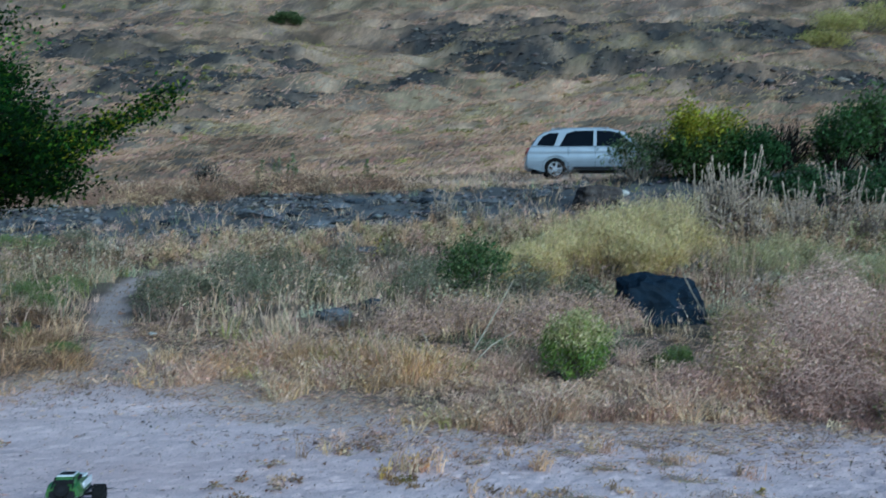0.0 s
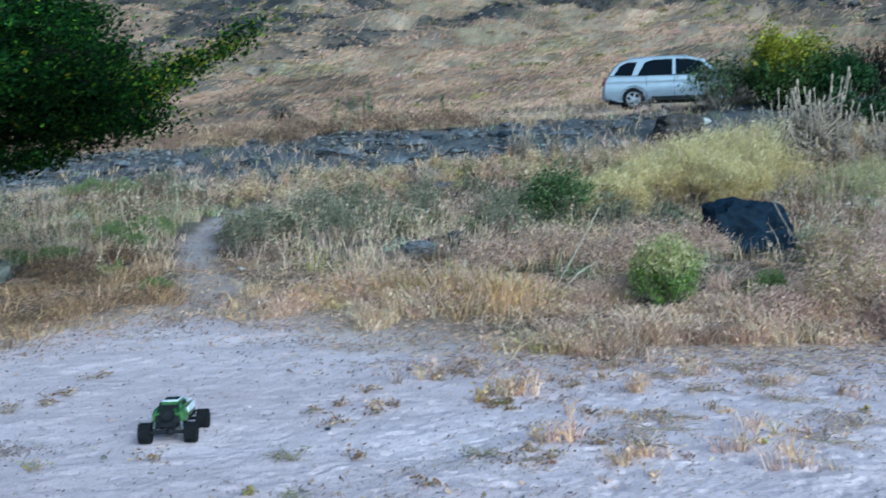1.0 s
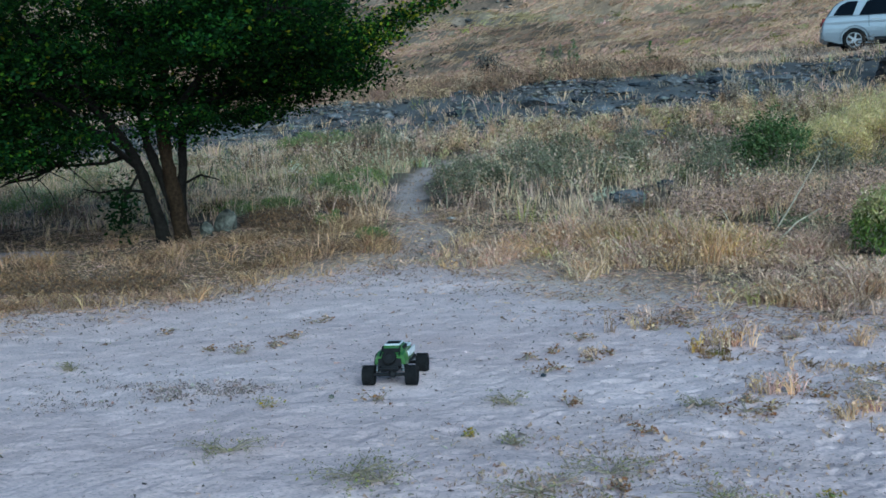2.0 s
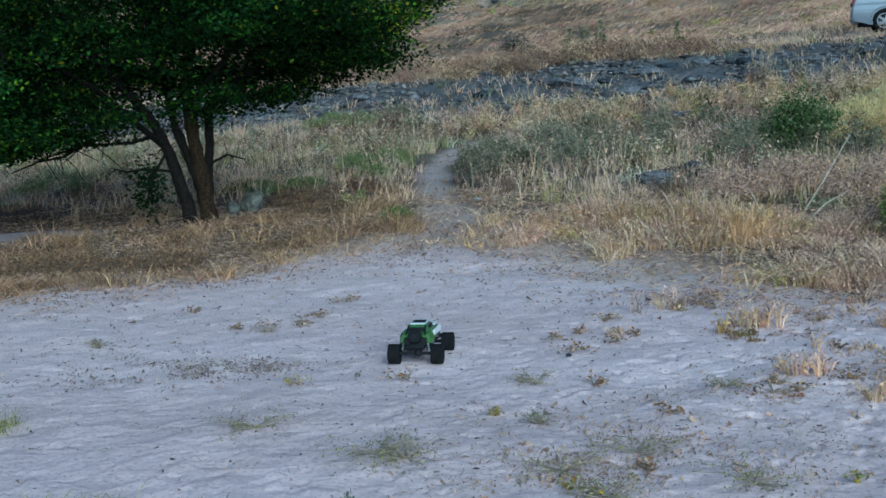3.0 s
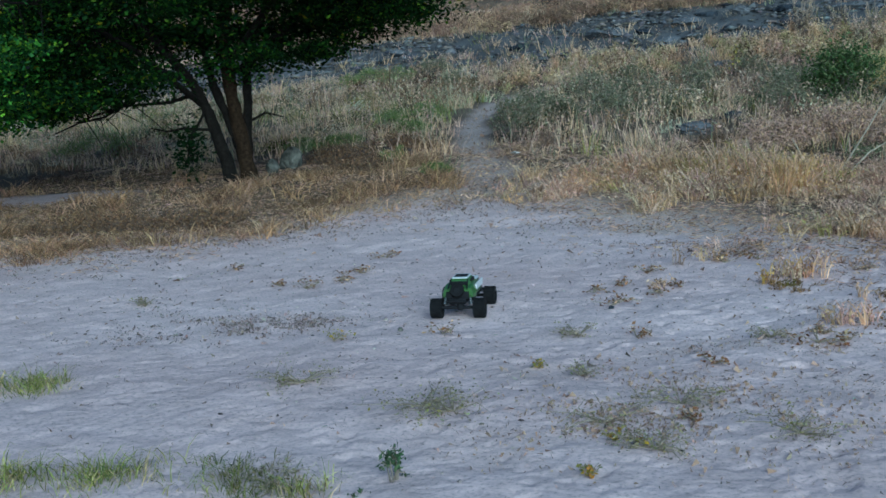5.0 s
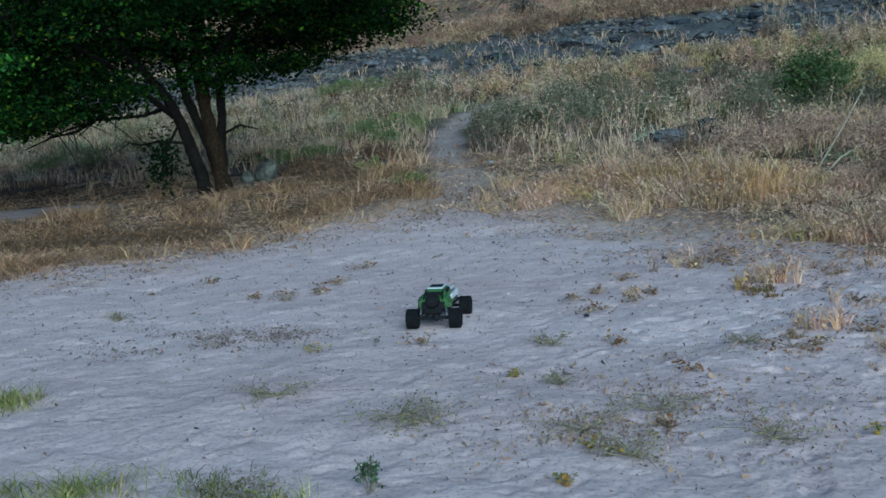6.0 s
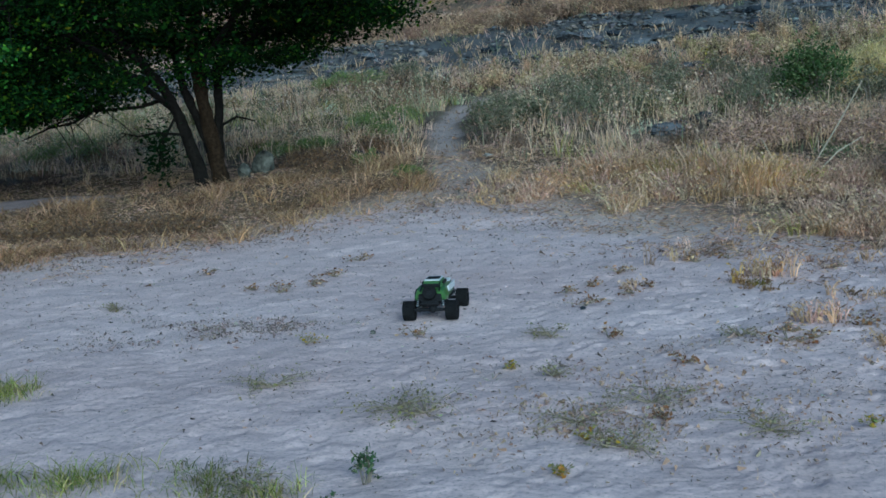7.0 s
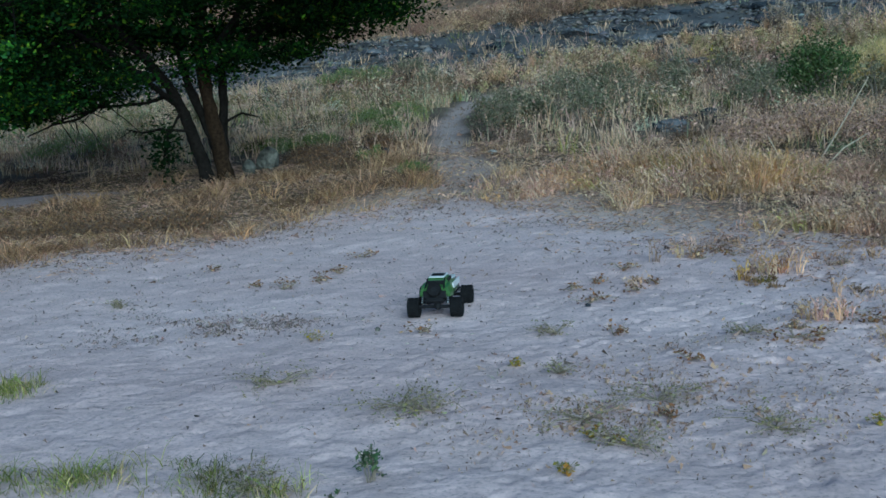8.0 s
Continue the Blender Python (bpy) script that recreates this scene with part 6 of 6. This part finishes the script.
def dead_stalk(h, arms, seed):
    """A dead weed: one stem that forks upward into arms with knobbly heads."""
    r = random.Random(seed)
    lines, knobs = [], []
    lines.append([(np.array((0, 0, 0.0)), 0.02), (np.array((r.gauss(0, 0.03), r.gauss(0, 0.03), h * 0.5)), 0.015), (np.array((r.gauss(0, 0.08), r.gauss(0, 0.08), h)), 0.008)])
    for k in range(arms):
        z = h * r.uniform(0.15, 0.8)
        a = r.uniform(0, 6.28)
        L = h * r.uniform(0.2, 0.5)
        p0 = np.array((0, 0, z))
        p1 = p0 + np.array((math.cos(a) * L * 0.7, math.sin(a) * L * 0.7, L * 0.35))
        p2 = p1 + np.array((math.cos(a) * L * 0.14, math.sin(a) * L * 0.14, L * 0.65))
        lines.append([(p0, 0.014), (p1, 0.013), (p2, 0.012)])
        knobs.append((p2, 0.03))
        knobs.append(((p1 + p2) / 2, 0.014))
    knobs.append((np.array(lines[0][2][0]), 0.024))
    kb = [[(p - np.array((0, 0, q * 2)), q * 0.5), (p, q), (p + np.array((0, 0, q * 2)), q * 0.35)] for p, q in knobs]
    n = 900
    lp = np.array([lines[r.randrange(len(lines))][1][0] * r.uniform(0.2, 1.0) for _ in range(n)]) + np.array([[r.gauss(0, 0.06) for _ in range(3)] for _ in range(n)])
    return tubes(lines[:1], 6), tubes(lines[1:] + kb, 5), lp[lp[:, 2] > 0.03]


def build_stalks():
    kinds = []
    for i, (h, arms) in enumerate(((1.8, 24), (1.5, 20), (1.1, 14))):
        st, kb, lp = dead_stalk(h, arms, 90 + i)
        ob = thing("dead_stalk", Matrix.Identity(4), "tall dead grey-brown weed stalk with forked arms", "plant", "dead weed stalks")
        meshed("stem", mesh_of("stem", *st, STALK), ob)
        tagged(meshed("seed_growth", mesh_of("seed_growth", *kb, STALK), ob), kind="stuff")
        v, f, t = leaves(lp, rng.uniform(0.08, 0.17, len(lp)), shades([(0.36, 0.29, 0.23), (0.4, 0.32, 0.22), (0.2, 0.165, 0.15)], len(lp)), 0.8, 0.35)
        meshed("withered_leaves", mesh_of("withered_leaves", v, f, DRY, t), ob)
        kinds.append(ob)
    spots = [(5.55, 24.9, 0.75), (5.8, 25.4, 1.0), (6.05, 24.8, 1.1), (6.35, 25.2, 1.05), (6.6, 25.0, 0.9), (6.2, 25.7, 1.1), (7.2, 25.6, 0.5), (8.1, 26.0, 0.75), (8.6, 25.0, 0.6), (9.1, 26.3, 0.8), (9.9, 26.0, 0.65), (5.3, 25.8, 0.6), (6.9, 24.6, 0.7), (7.6, 24.8, 0.7), (8.3, 25.6, 0.55), (9.4, 25.2, 0.7), (7.0, 26.2, 0.8),
             (0.0, 28.3, 0.5), (0.9, 28.6, 0.55), (1.6, 28.0, 0.45), (-1.2, 28.2, 0.4), (1.2, 27.0, 0.4)]
    used = set()
    for i, (x, y, s) in enumerate(spots):
        k = i % 3 if s > 0.7 else 2 - i % 2
        m = Matrix.Translation(ground_point(x, y, -0.03)) @ Matrix.Rotation(radians(i * 77), 4, "Z") @ Matrix.Rotation(radians(11 * math.sin(i * 2.1)), 4, "X")
        src = kinds[k]
        if k in used:
            src = copy_thing(src, m)
        used.add(k)
        src.matrix_basis = m
        for ch in src.children:
            ch.scale = (s, s, s)


STALK = speckled("weathered_grey_stalk", (0.4, 0.315, 0.235), 0.95, scale=25, spread=0.35)
build_stalks()


def tangle(name, x, y, w, h, n, label, colours, group="", wood=None):
    """A heap of dry curling stems."""
    ob = thing(name, Matrix.Translation(ground_point(x, y, -0.02)), label, "brush", group)
    lines = []
    for _ in range(int(1.7 * n)):
        a = rng.uniform(0, 2 * np.pi)
        r = np.sqrt(rng.uniform(0, 1)) * w / 2
        lump = 1 + 0.55 * float(vnoise(3.5 * r * math.cos(a) + 5 * x, 3.5 * r * math.sin(a) + 5 * y, 7))
        top = h * lump * np.sqrt(max(0.05, 1 - (2 * r / w) ** 2)) * rng.uniform(0.3, 1.05)
        p = np.array((r * math.cos(a), r * math.sin(a), top))
        d = rng.normal(0, 1, 3) * (1, 1, 0.5)
        d /= np.linalg.norm(d)
        L = rng.uniform(0.06, 0.2)
        q = rng.normal(0, 0.35, 3) * L
        lines.append([(p - d * L / 2, 0.0028), (p + q * 0.5, 0.0028), (p + d * L / 2 + q, 0.0015)])
    for _ in range(n // 12):
        a, r = rng.uniform(0, 2 * np.pi), rng.uniform(0, w / 2)
        p = np.array((r * math.cos(a), r * math.sin(a), h * 0.8 * np.sqrt(max(0.05, 1 - (2 * r / w) ** 2))))
        lines.append([(p * (0.3, 0.3, 0), 0.006), (p * (0.8, 0.8, 0.6), 0.004), (p, 0.002)])
    tagged(meshed("branchwork", mesh_of("branchwork", *tubes(lines, 3), wood or BRUSH), ob), kind="stuff")
    k = n * 13
    src = np.array([ln[1][0] for ln in lines])[rng.integers(len(lines), size=k)] + rng.normal(0, 0.05, (k, 3))
    src[:, 2] = np.maximum(src[:, 2], 0.03)
    v, f, t = leaves(src, rng.uniform(0.016, 0.042, k), shades(colours, k), 0, 0.4, 0.9)
    meshed("chaff", mesh_of("chaff", v, f, DRY, t), ob)


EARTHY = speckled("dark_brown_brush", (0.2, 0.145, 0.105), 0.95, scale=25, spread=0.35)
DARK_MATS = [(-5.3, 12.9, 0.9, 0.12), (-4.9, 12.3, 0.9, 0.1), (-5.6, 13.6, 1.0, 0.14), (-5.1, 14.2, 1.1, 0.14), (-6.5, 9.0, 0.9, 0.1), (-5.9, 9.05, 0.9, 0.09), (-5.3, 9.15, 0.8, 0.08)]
BRUSH = speckled("dry_pinkish_brush", (0.68, 0.46, 0.37), 0.95, scale=25, spread=0.3)
heaps = ((2.55, 9.5, 1.0, 0.42), (3.15, 9.7, 1.3, 0.85), (2.9, 8.7, 1.0, 0.3), (3.9, 9.4, 1.2, 0.7), (3.75, 11.2, 1.2, 0.5), (4.4, 10.6, 1.4, 0.8), (3.25, 12.2, 0.8, 0.26), (4.3, 12.6, 1.3, 0.7), (2.0, 9.3, 0.6, 0.22), (3.5, 7.9, 1.0, 0.36))
for i, (x, y, w, h) in enumerate(heaps):
    tangle("dry_brush", x, y, w, h, 620, "tangled pinkish-tan heap of dry brush", ([(0.66, 0.46, 0.37), (0.56, 0.42, 0.31), (0.76, 0.58, 0.46)], [STRAW, (0.5, 0.4, 0.25), (0.4, 0.36, 0.17)], [(0.5, 0.34, 0.26), (0.66, 0.45, 0.36), (0.32, 0.22, 0.17)])[(i * 5 + 1) % 3 if i != 1 else 0], "heaps of dry brush")
for x, y, w, h in ((1.85, 13.4, 0.9, 0.32), (1.4, 13.2, 0.9, 0.35), (0.3, 13.4, 1.0, 0.35), (-0.4, 13.0, 0.9, 0.3), (0.9, 12.4, 0.9, 0.3)):
    tangle("grey_brush", x, y, w, h, 420, "tangled grey-brown heap of dead weeds", [(0.36, 0.27, 0.2), STRAW, (0.22, 0.16, 0.12)], "heaps of dead weeds")
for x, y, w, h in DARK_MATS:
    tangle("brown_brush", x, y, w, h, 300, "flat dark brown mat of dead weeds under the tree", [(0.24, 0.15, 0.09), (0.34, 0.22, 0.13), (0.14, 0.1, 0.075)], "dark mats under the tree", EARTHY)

shrub("flower_weed", -1.3, 24.5, 0.25, 0.6, 90, 0.05, [(0.3, 0.3, 0.08), (0.6, 0.5, 0.03), OLIVE], [2, 2, 1], "yellow-flowered weed in the dry field", "weed", 8, top=[(0.7, 0.58, 0.03)])

# single bleached stalks leaning over the grass
for k, pts in enumerate([[(0.15, 10.9, 0.0), (0.42, 10.9, 0.45), (0.63, 10.9, 0.83)], [(-0.1, 10.8, 0.0), (-0.16, 10.8, 0.2), (-0.24, 10.8, 0.36)], [(0.2, 10.6, 0.05), (0.4, 10.6, 0.26), (0.6, 10.6, 0.38)]]):
    z = float(ground_z(pts[0][0], pts[0][1]))
    v, f = tubes([[(np.array((x, y, z + q)), 0.009 - 0.0025 * i) for i, (x, y, q) in enumerate(pts)]], 6)
    tagged(new("dry_stalk", mesh_of("dry_stalk", v, f, PALE_TWIG, None, True)), "bleached dry stalk leaning over the grass", "stalk", "leaning dry stalks")
bp = [(2.86, 13.78, 0.86), (2.95, 13.74, 0.66), (3.1, 13.72, 0.4)]
v, f = tubes([[(np.array(p), 0.012 - 0.003 * i) for i, p in enumerate(bp)]], 5)
tagged(new("dry_stalk", mesh_of("dry_stalk", v, f, TWIG)), "thin dead stalk lying against the boulder", "stalk", "leaning dry stalks")


# ---- weeds and litter on the sand ----
def sprig(name, x, y, w, h, n, leaf, colours, weights, label, group, runners=9):
    """A flat sprawling weed: runners over the sand with small leaves."""
    ob = thing(name, Matrix.Translation(ground_point(x, y)), label, "weed", group)
    lines = []
    for _ in range(runners):
        a, L = rng.uniform(0, 2 * np.pi), w / 2 * rng.uniform(0.5, 1.1)
        b = a + rng.normal(0, 0.5)
        e = np.array((math.cos(a) * L * 0.5 + math.cos(b) * L * 0.5, math.sin(a) * L * 0.5 + math.sin(b) * L * 0.5, h * rng.uniform(0.2, 1)))
        lines.append([(np.array((0, 0, 0.0)), 0.003), (np.array((math.cos(a) * L * 0.5, math.sin(a) * L * 0.5, h * rng.uniform(0.3, 0.8))), 0.0022), (e, 0.001)])
    lines += spread_twigs(lines, runners * 3, w * 0.16, 0.0014, 0.2, 0.2)
    tagged(meshed("runner_growth", mesh_of("runner_growth", *tubes(lines, 3), RUNNER), ob), kind="stuff")
    pts = np.concatenate([np.array([p for p, _ in ln[1:]]) for ln in lines])
    p = pts[rng.integers(len(pts), size=n)] + rng.normal(0, 1, (n, 3)) * np.array((0.06 * w, 0.06 * w, 0.12 * h))
    p[:, 2] = np.maximum(p[:, 2], 0.006)
    v, f, t = leaves(p, rng.uniform(0.6, 1.4, n) * leaf, shades(colours, n, weights), 0.1, 0.5, 0.5)
    meshed("leaves", mesh_of("leaves", v, f, DRY, t), ob)


TUFTS = [(0.85, 6.1), (0.75, 5.25), (1.05, 4.95), (0.45, 5.95), (-0.05, 5.5), (-0.25, 6.6), (0.2, 6.05), (1.0, 5.6), (0.03, 5.4), (0.45, 5.1), (0.25, 5.0), (-0.75, 7.2), (-0.95, 6.4), (-0.05, 6.9), (0.5, 6.7), (1.3, 6.9), (1.6, 6.5), (0.9, 7.1), (-0.5, 7.7), (0.3, 7.3)]
RUNNER = speckled("greenish_tan_runner", (0.34, 0.28, 0.2), 0.95, scale=25, spread=0.3)
BROWN = [(0.24, 0.13, 0.07), (0.28, 0.17, 0.09), (0.16, 0.09, 0.06), STRAW]
for i, (x, y) in enumerate([(-3.3, 6.4), (-3.1, 6.33), (-2.97, 6.56), (-2.9, 6.78), (-1.9, 5.22), (-0.95, 5.19), (-0.94, 6.2), (-0.84, 6.34), (-1.16, 5.88), (-0.15, 5.08), (-0.05, 5.12), (-2.96, 7.43), (-3.88, 6.94), (-1.31, 6.18), (-0.59, 3.97), (-1.09, 6.75), (-0.65, 7.08), (-0.45, 7.17), (0.09, 5.52), (0.2, 5.35), (-0.57, 4.7), (-1.18, 6.41)]):
    s = 0.1 + 0.14 * ((i * 13) % 7) / 7
    sprig("withered_weed", x, y, s * 1.5, 0.03 + 0.1 * s, int(24 + 190 * s), 0.022, BROWN, [3, 3, 2, 1], "withered brown leaf clump on pale sand", "withered weeds", 6)
for i, (x, y, s) in enumerate([(0.5, 5.65, 0.4), (0.61, 5.96, 0.3), (0.4, 5.31, 0.3), (1.29, 6.28, 0.35), (1.23, 5.39, 0.4), (1.63, 7.2, 0.3), (1.22, 7.33, 0.3), (1.47, 5.73, 0.45), (1.27, 6.76, 0.3), (-0.13, 5.22, 0.15), (0.16, 6.84, 0.2), (0.9, 6.6, 0.3), (0.75, 7.0, 0.3)]):
    sprig("dry_mat", x, y, s * 1.3, 0.035, int(500 * s + 60), 0.016, [ROSE, STRAW, (0.28, 0.19, 0.13), RUST], [3, 3, 2, 1], "dry tan mat of weeds on the sand", "dry mats", 10)
for i, (x, y) in enumerate([(-2.39, 5.02), (-1.29, 4.61), (-0.84, 3.7), (-0.77, 3.64), (-0.87, 3.35), (0.1, 3.91), (1.59, 6.01), (0.94, 5.35)]):
    sprig("yellow_weed", x, y, 0.19 if i == 0 else 0.09, 0.04, 55, 0.018, [(0.45, 0.34, 0.06), (0.3, 0.28, 0.08), (0.4, 0.24, 0.07), (0.22, 0.23, 0.1)], [2, 3, 2, 1], "small yellowing weed on the sand", "yellowing weeds", 6)
for i, (x, y, s) in enumerate([(-2.23, 4.25, 0.42), (-1.62, 4.0, 0.5), (-1.48, 3.95, 0.4), (-1.22, 5.19, 0.26), (-0.24, 3.83, 0.4), (-0.69, 3.62, 0.36), (-3.9, 5.82, 0.2), (-0.35, 5.19, 0.2), (-0.66, 4.15, 0.4), (-1.85, 3.15, 0.3), (-1.09, 4.5, 0.2), (-0.9, 3.9, 0.5)]):
    sprig("sprawling_weed", x, y, s, 0.05, int(620 * s), 0.014, [(0.3, 0.28, 0.18), (0.27, 0.25, 0.1), (0.36, 0.31, 0.19), (0.2, 0.16, 0.12)], [3, 2, 2, 2], "sprawling grey-green weed flat on the sand", "sprawling weeds", 12)
shrub("leafy_weed", -1.47, 3.24, 0.1, 0.15, 130, 0.022, [(0.08, 0.12, 0.06), (0.14, 0.18, 0.09)], [2, 1], "small upright green weed on the sand", "weed", 5)
shrub("leafy_weed", -1.53, 3.08, 0.07, 0.04, 40, 0.018, [(0.08, 0.12, 0.06), (0.14, 0.18, 0.09)], [2, 1], "small upright green weed on the sand", "weed", 5)


def grass_tuft(x, y, n, h, spread, colours, weights, label, group):
    """A small stand of nodding stems on the sand."""
    base = ground_point(x, y)
    v, f, t = arched(x + rng.normal(0, spread, n), y + rng.normal(0, spread, n), 16, np.full(n, h), 0.005, 0.03, colours, weights, 0.9, 0.022)
    ob = thing("grass_tuft", Matrix.Translation(base), label, "grass", group)
    tagged(meshed("stem_growth", mesh_of("stem_growth", v - np.array(base), f, DRY, t), ob), kind="stuff")


for x, y, n, h, w in ((-0.36, 6.4, 6, 0.09, 0.06), (-0.24, 6.7, 6, 0.12, 0.06), (-0.3, 6.25, 4, 0.06, 0.06)):
    grass_tuft(x, y, n, h, w, [(0.56, 0.38, 0.15), STRAW, ROSE, (0.42, 0.34, 0.12), (0.3, 0.2, 0.12)], [3, 2, 2, 1, 2], "golden dry grass tuft standing on the sand", "golden tufts")
for i, (x, y) in enumerate(TUFTS):
    grass_tuft(x, y, 3 + (i * 5) % 4, 0.06 + 0.025 * (i % 3), 0.05 + 0.02 * (i % 4), [ROSE, STRAW, (0.4, 0.28, 0.2), PALE], [3, 3, 3, 1], "short pale dry grass tuft on the sand", "pale tufts")
stone("pebble", -2.12, 5.24, (0.022, 0.018, 0.014), 77, GREY_STONE, "small dark pebble on the sand", 0.2, 0, "pebbles")
stone("pebble", -1.15, 5.75, (0.02, 0.018, 0.014), 78, BASALT, "small dark pebble on the sand", 0.2, 0, "pebbles")
stone("pale_rock", -3.2, 12.6, (0.07, 0.05, 0.03), 79, PALE_STONE, "small white stone on the path", 0.2)


def build_loose():
    # green grass at the near edge of the sand
    def mound(x, y):
        d = np.minimum.reduce([np.hypot((x - a) / 0.3, (y - b) / 0.13) for a, b in ((-2.6, 3.05), (-2.3, 3.12), (-2.08, 3.22), (-3.5, 4.12), (-1.85, 3.1), (-2.7, 2.9))])
        return smooth(1.2, 0.3, d)
    x, y = scatter(14000, -4.0, -1.6, 2.6, 4.4, lambda x, y: mound(x, y) * np.clip(0.3 + 0.7 * fractal(x * 5, y * 5, 2, 98), 0.02, 1))
    v, f, t = arched(x, y, 5, np.full(len(x), 0.062), 0.003, 0.04, [(0.27, 0.28, 0.09), (0.38, 0.35, 0.16), (0.55, 0.44, 0.26), (0.17, 0.2, 0.07)], [4, 3, 2, 2], 1.7)
    tagged(new("green_grass", mesh_of("green_grass", v, f, DRY, t)), "low green grass growing on the sand", "grass", kind="stuff")
    # dry bits and husks, in drifts that thicken towards the grass
    def drift(x, y):
        e = y - np.interp(x, EDGE_X, EDGE_Y)
        near_edge = smooth(-2.2, 0.0, e)
        side = smooth(-2.6, 0.8, x + 0.2 * (y - 5))
        blotch = smooth(0.05, 0.75, fractal(x * 1.4, y * 2.2, 4, 45))
        spots = sum(k * np.exp(-((x - a) ** 2 + (0.8 * (y - b)) ** 2) / r ** 2) for a, b, r, k in ((-0.8, 4.25, 0.3, 0.8), (-0.65, 3.95, 0.25, 0.6), (-0.2, 3.87, 0.22, 0.6), (-2.88, 5.22, 0.22, 0.9), (-3.4, 5.2, 0.3, 0.6), (-2.77, 5.42, 0.15, 0.7), (0.1, 3.6, 0.3, 0.3), (-0.1, 4.9, 0.4, 0.35)))
        return np.clip(0.05 + spots * smooth(-0.4, 0.5, fractal(x * 4, y * 6, 3, 48)) + 0.75 * blotch * side + 0.8 * near_edge * smooth(-0.5, 0.4, fractal(x * 1.6, y * 2.6, 3, 46)), 0, 1)
    x, y = scatter(380000, -6, 3.2, 2.5, 11.5, lambda x, y: np.maximum(sand_at(x, y), path_at(x, y)) * in_view(x, y) * drift(x, y) * np.clip(4.5 / y, 0.3, 1) * 0.5)
    n = len(x)
    p = np.stack([x, y, ground_z(x, y) + rng.uniform(0.002, 0.012, n)], 1)
    L = (rng.gamma(2.0, 0.005, n) + 0.005) * np.clip(y / 5, 0.8, 1.8)
    v, f, t = strands(p, L, L * rng.uniform(0.15, 0.55, n), shades([(0.21, 0.155, 0.13), (0.31, 0.23, 0.19), (0.43, 0.32, 0.27), (0.14, 0.115, 0.1)], n, [3, 3, 3, 2.5]), 0.0)
    v[:, 2] = np.maximum(v[:, 2], np.repeat(p[:, 2] - 0.004, 3))
    x2, y2 = scatter(60000, -7, -2, 10, 25, lambda x, y: path_at(x, y) * 0.15)
    p2 = np.stack([x2, y2, ground_z(x2, y2) + 0.008], 1)
    L2 = rng.gamma(2.0, 0.012, len(x2)) + 0.012
    more = strands(p2, L2, L2 * 0.35, shades([(0.3, 0.21, 0.15), (0.42, 0.31, 0.23), (0.2, 0.15, 0.12)], len(x2)), 0.0)
    # dark crumbs in patches
    bits = [(v, f, t), more]
    for a, b, r, q, tone in ((-2.88, 5.24, 0.2, 900, 0), (-3.35, 5.2, 0.26, 650, 0), (-2.7, 5.42, 0.12, 350, 0), (-3.7, 5.6, 0.3, 400, 0), (-0.8, 4.25, 0.28, 900, 1), (-0.62, 3.98, 0.2, 700, 1), (-0.22, 3.87, 0.22, 600, 1), (-0.95, 3.75, 0.25, 500, 1), (0.0, 4.9, 0.4, 500, 1), (0.15, 5.4, 0.35, 500, 1)):
        x, y = a + rng.normal(0, r, q), b + rng.normal(0, 0.75 * r, q)
        some = fractal(x * 5, y * 5, 3, 49) > -0.1
        x, y = x[some], y[some]
        L = rng.gamma(2.0, 0.005, len(x)) + 0.006
        bits.append(strands(np.stack([x, y, ground_z(x, y) + 0.005], 1), L, 0.5 * L, shades(([(0.3, 0.25, 0.23), (0.38, 0.31, 0.28), (0.22, 0.18, 0.16)], [(0.46, 0.34, 0.25), (0.33, 0.24, 0.18), (0.5, 0.38, 0.29)])[tone], len(x)), 0.0))
    v, f, t = joined(bits)
    tagged(new("litter", mesh_of("litter", v, f, DRY, t)), "dry leaf litter and husks strewn on the sand", "litter", kind="stuff")
    x, y = scatter(9000, -6, 3, 2.5, 10, lambda x, y: sand_at(x, y) * in_view(x, y) * np.clip(0.06 + 0.7 * smooth(0.1, 0.8, fractal(x * 1.4, y * 2.2, 4, 45)) * smooth(-3, 0.5, x + 0.2 * (y - 5)) + 0.4 * smooth(-1.8, -0.1, y - np.interp(x, EDGE_X, EDGE_Y)), 0, 1))
    n = len(x)
    a = tufts(x, y, 4, 0.03, 0.0035, 0.02, [STRAW, ROSE, SAGE, (0.22, 0.15, 0.1), (0.14, 0.1, 0.08)], [2, 2, 1, 3, 2], 1.8)
    tagged(new("sparse_grass", mesh_of("sparse_grass", a[0], a[1], DRY, a[2])), "sparse dry sprouts on the sand", "grass", kind="stuff")


build_loose()
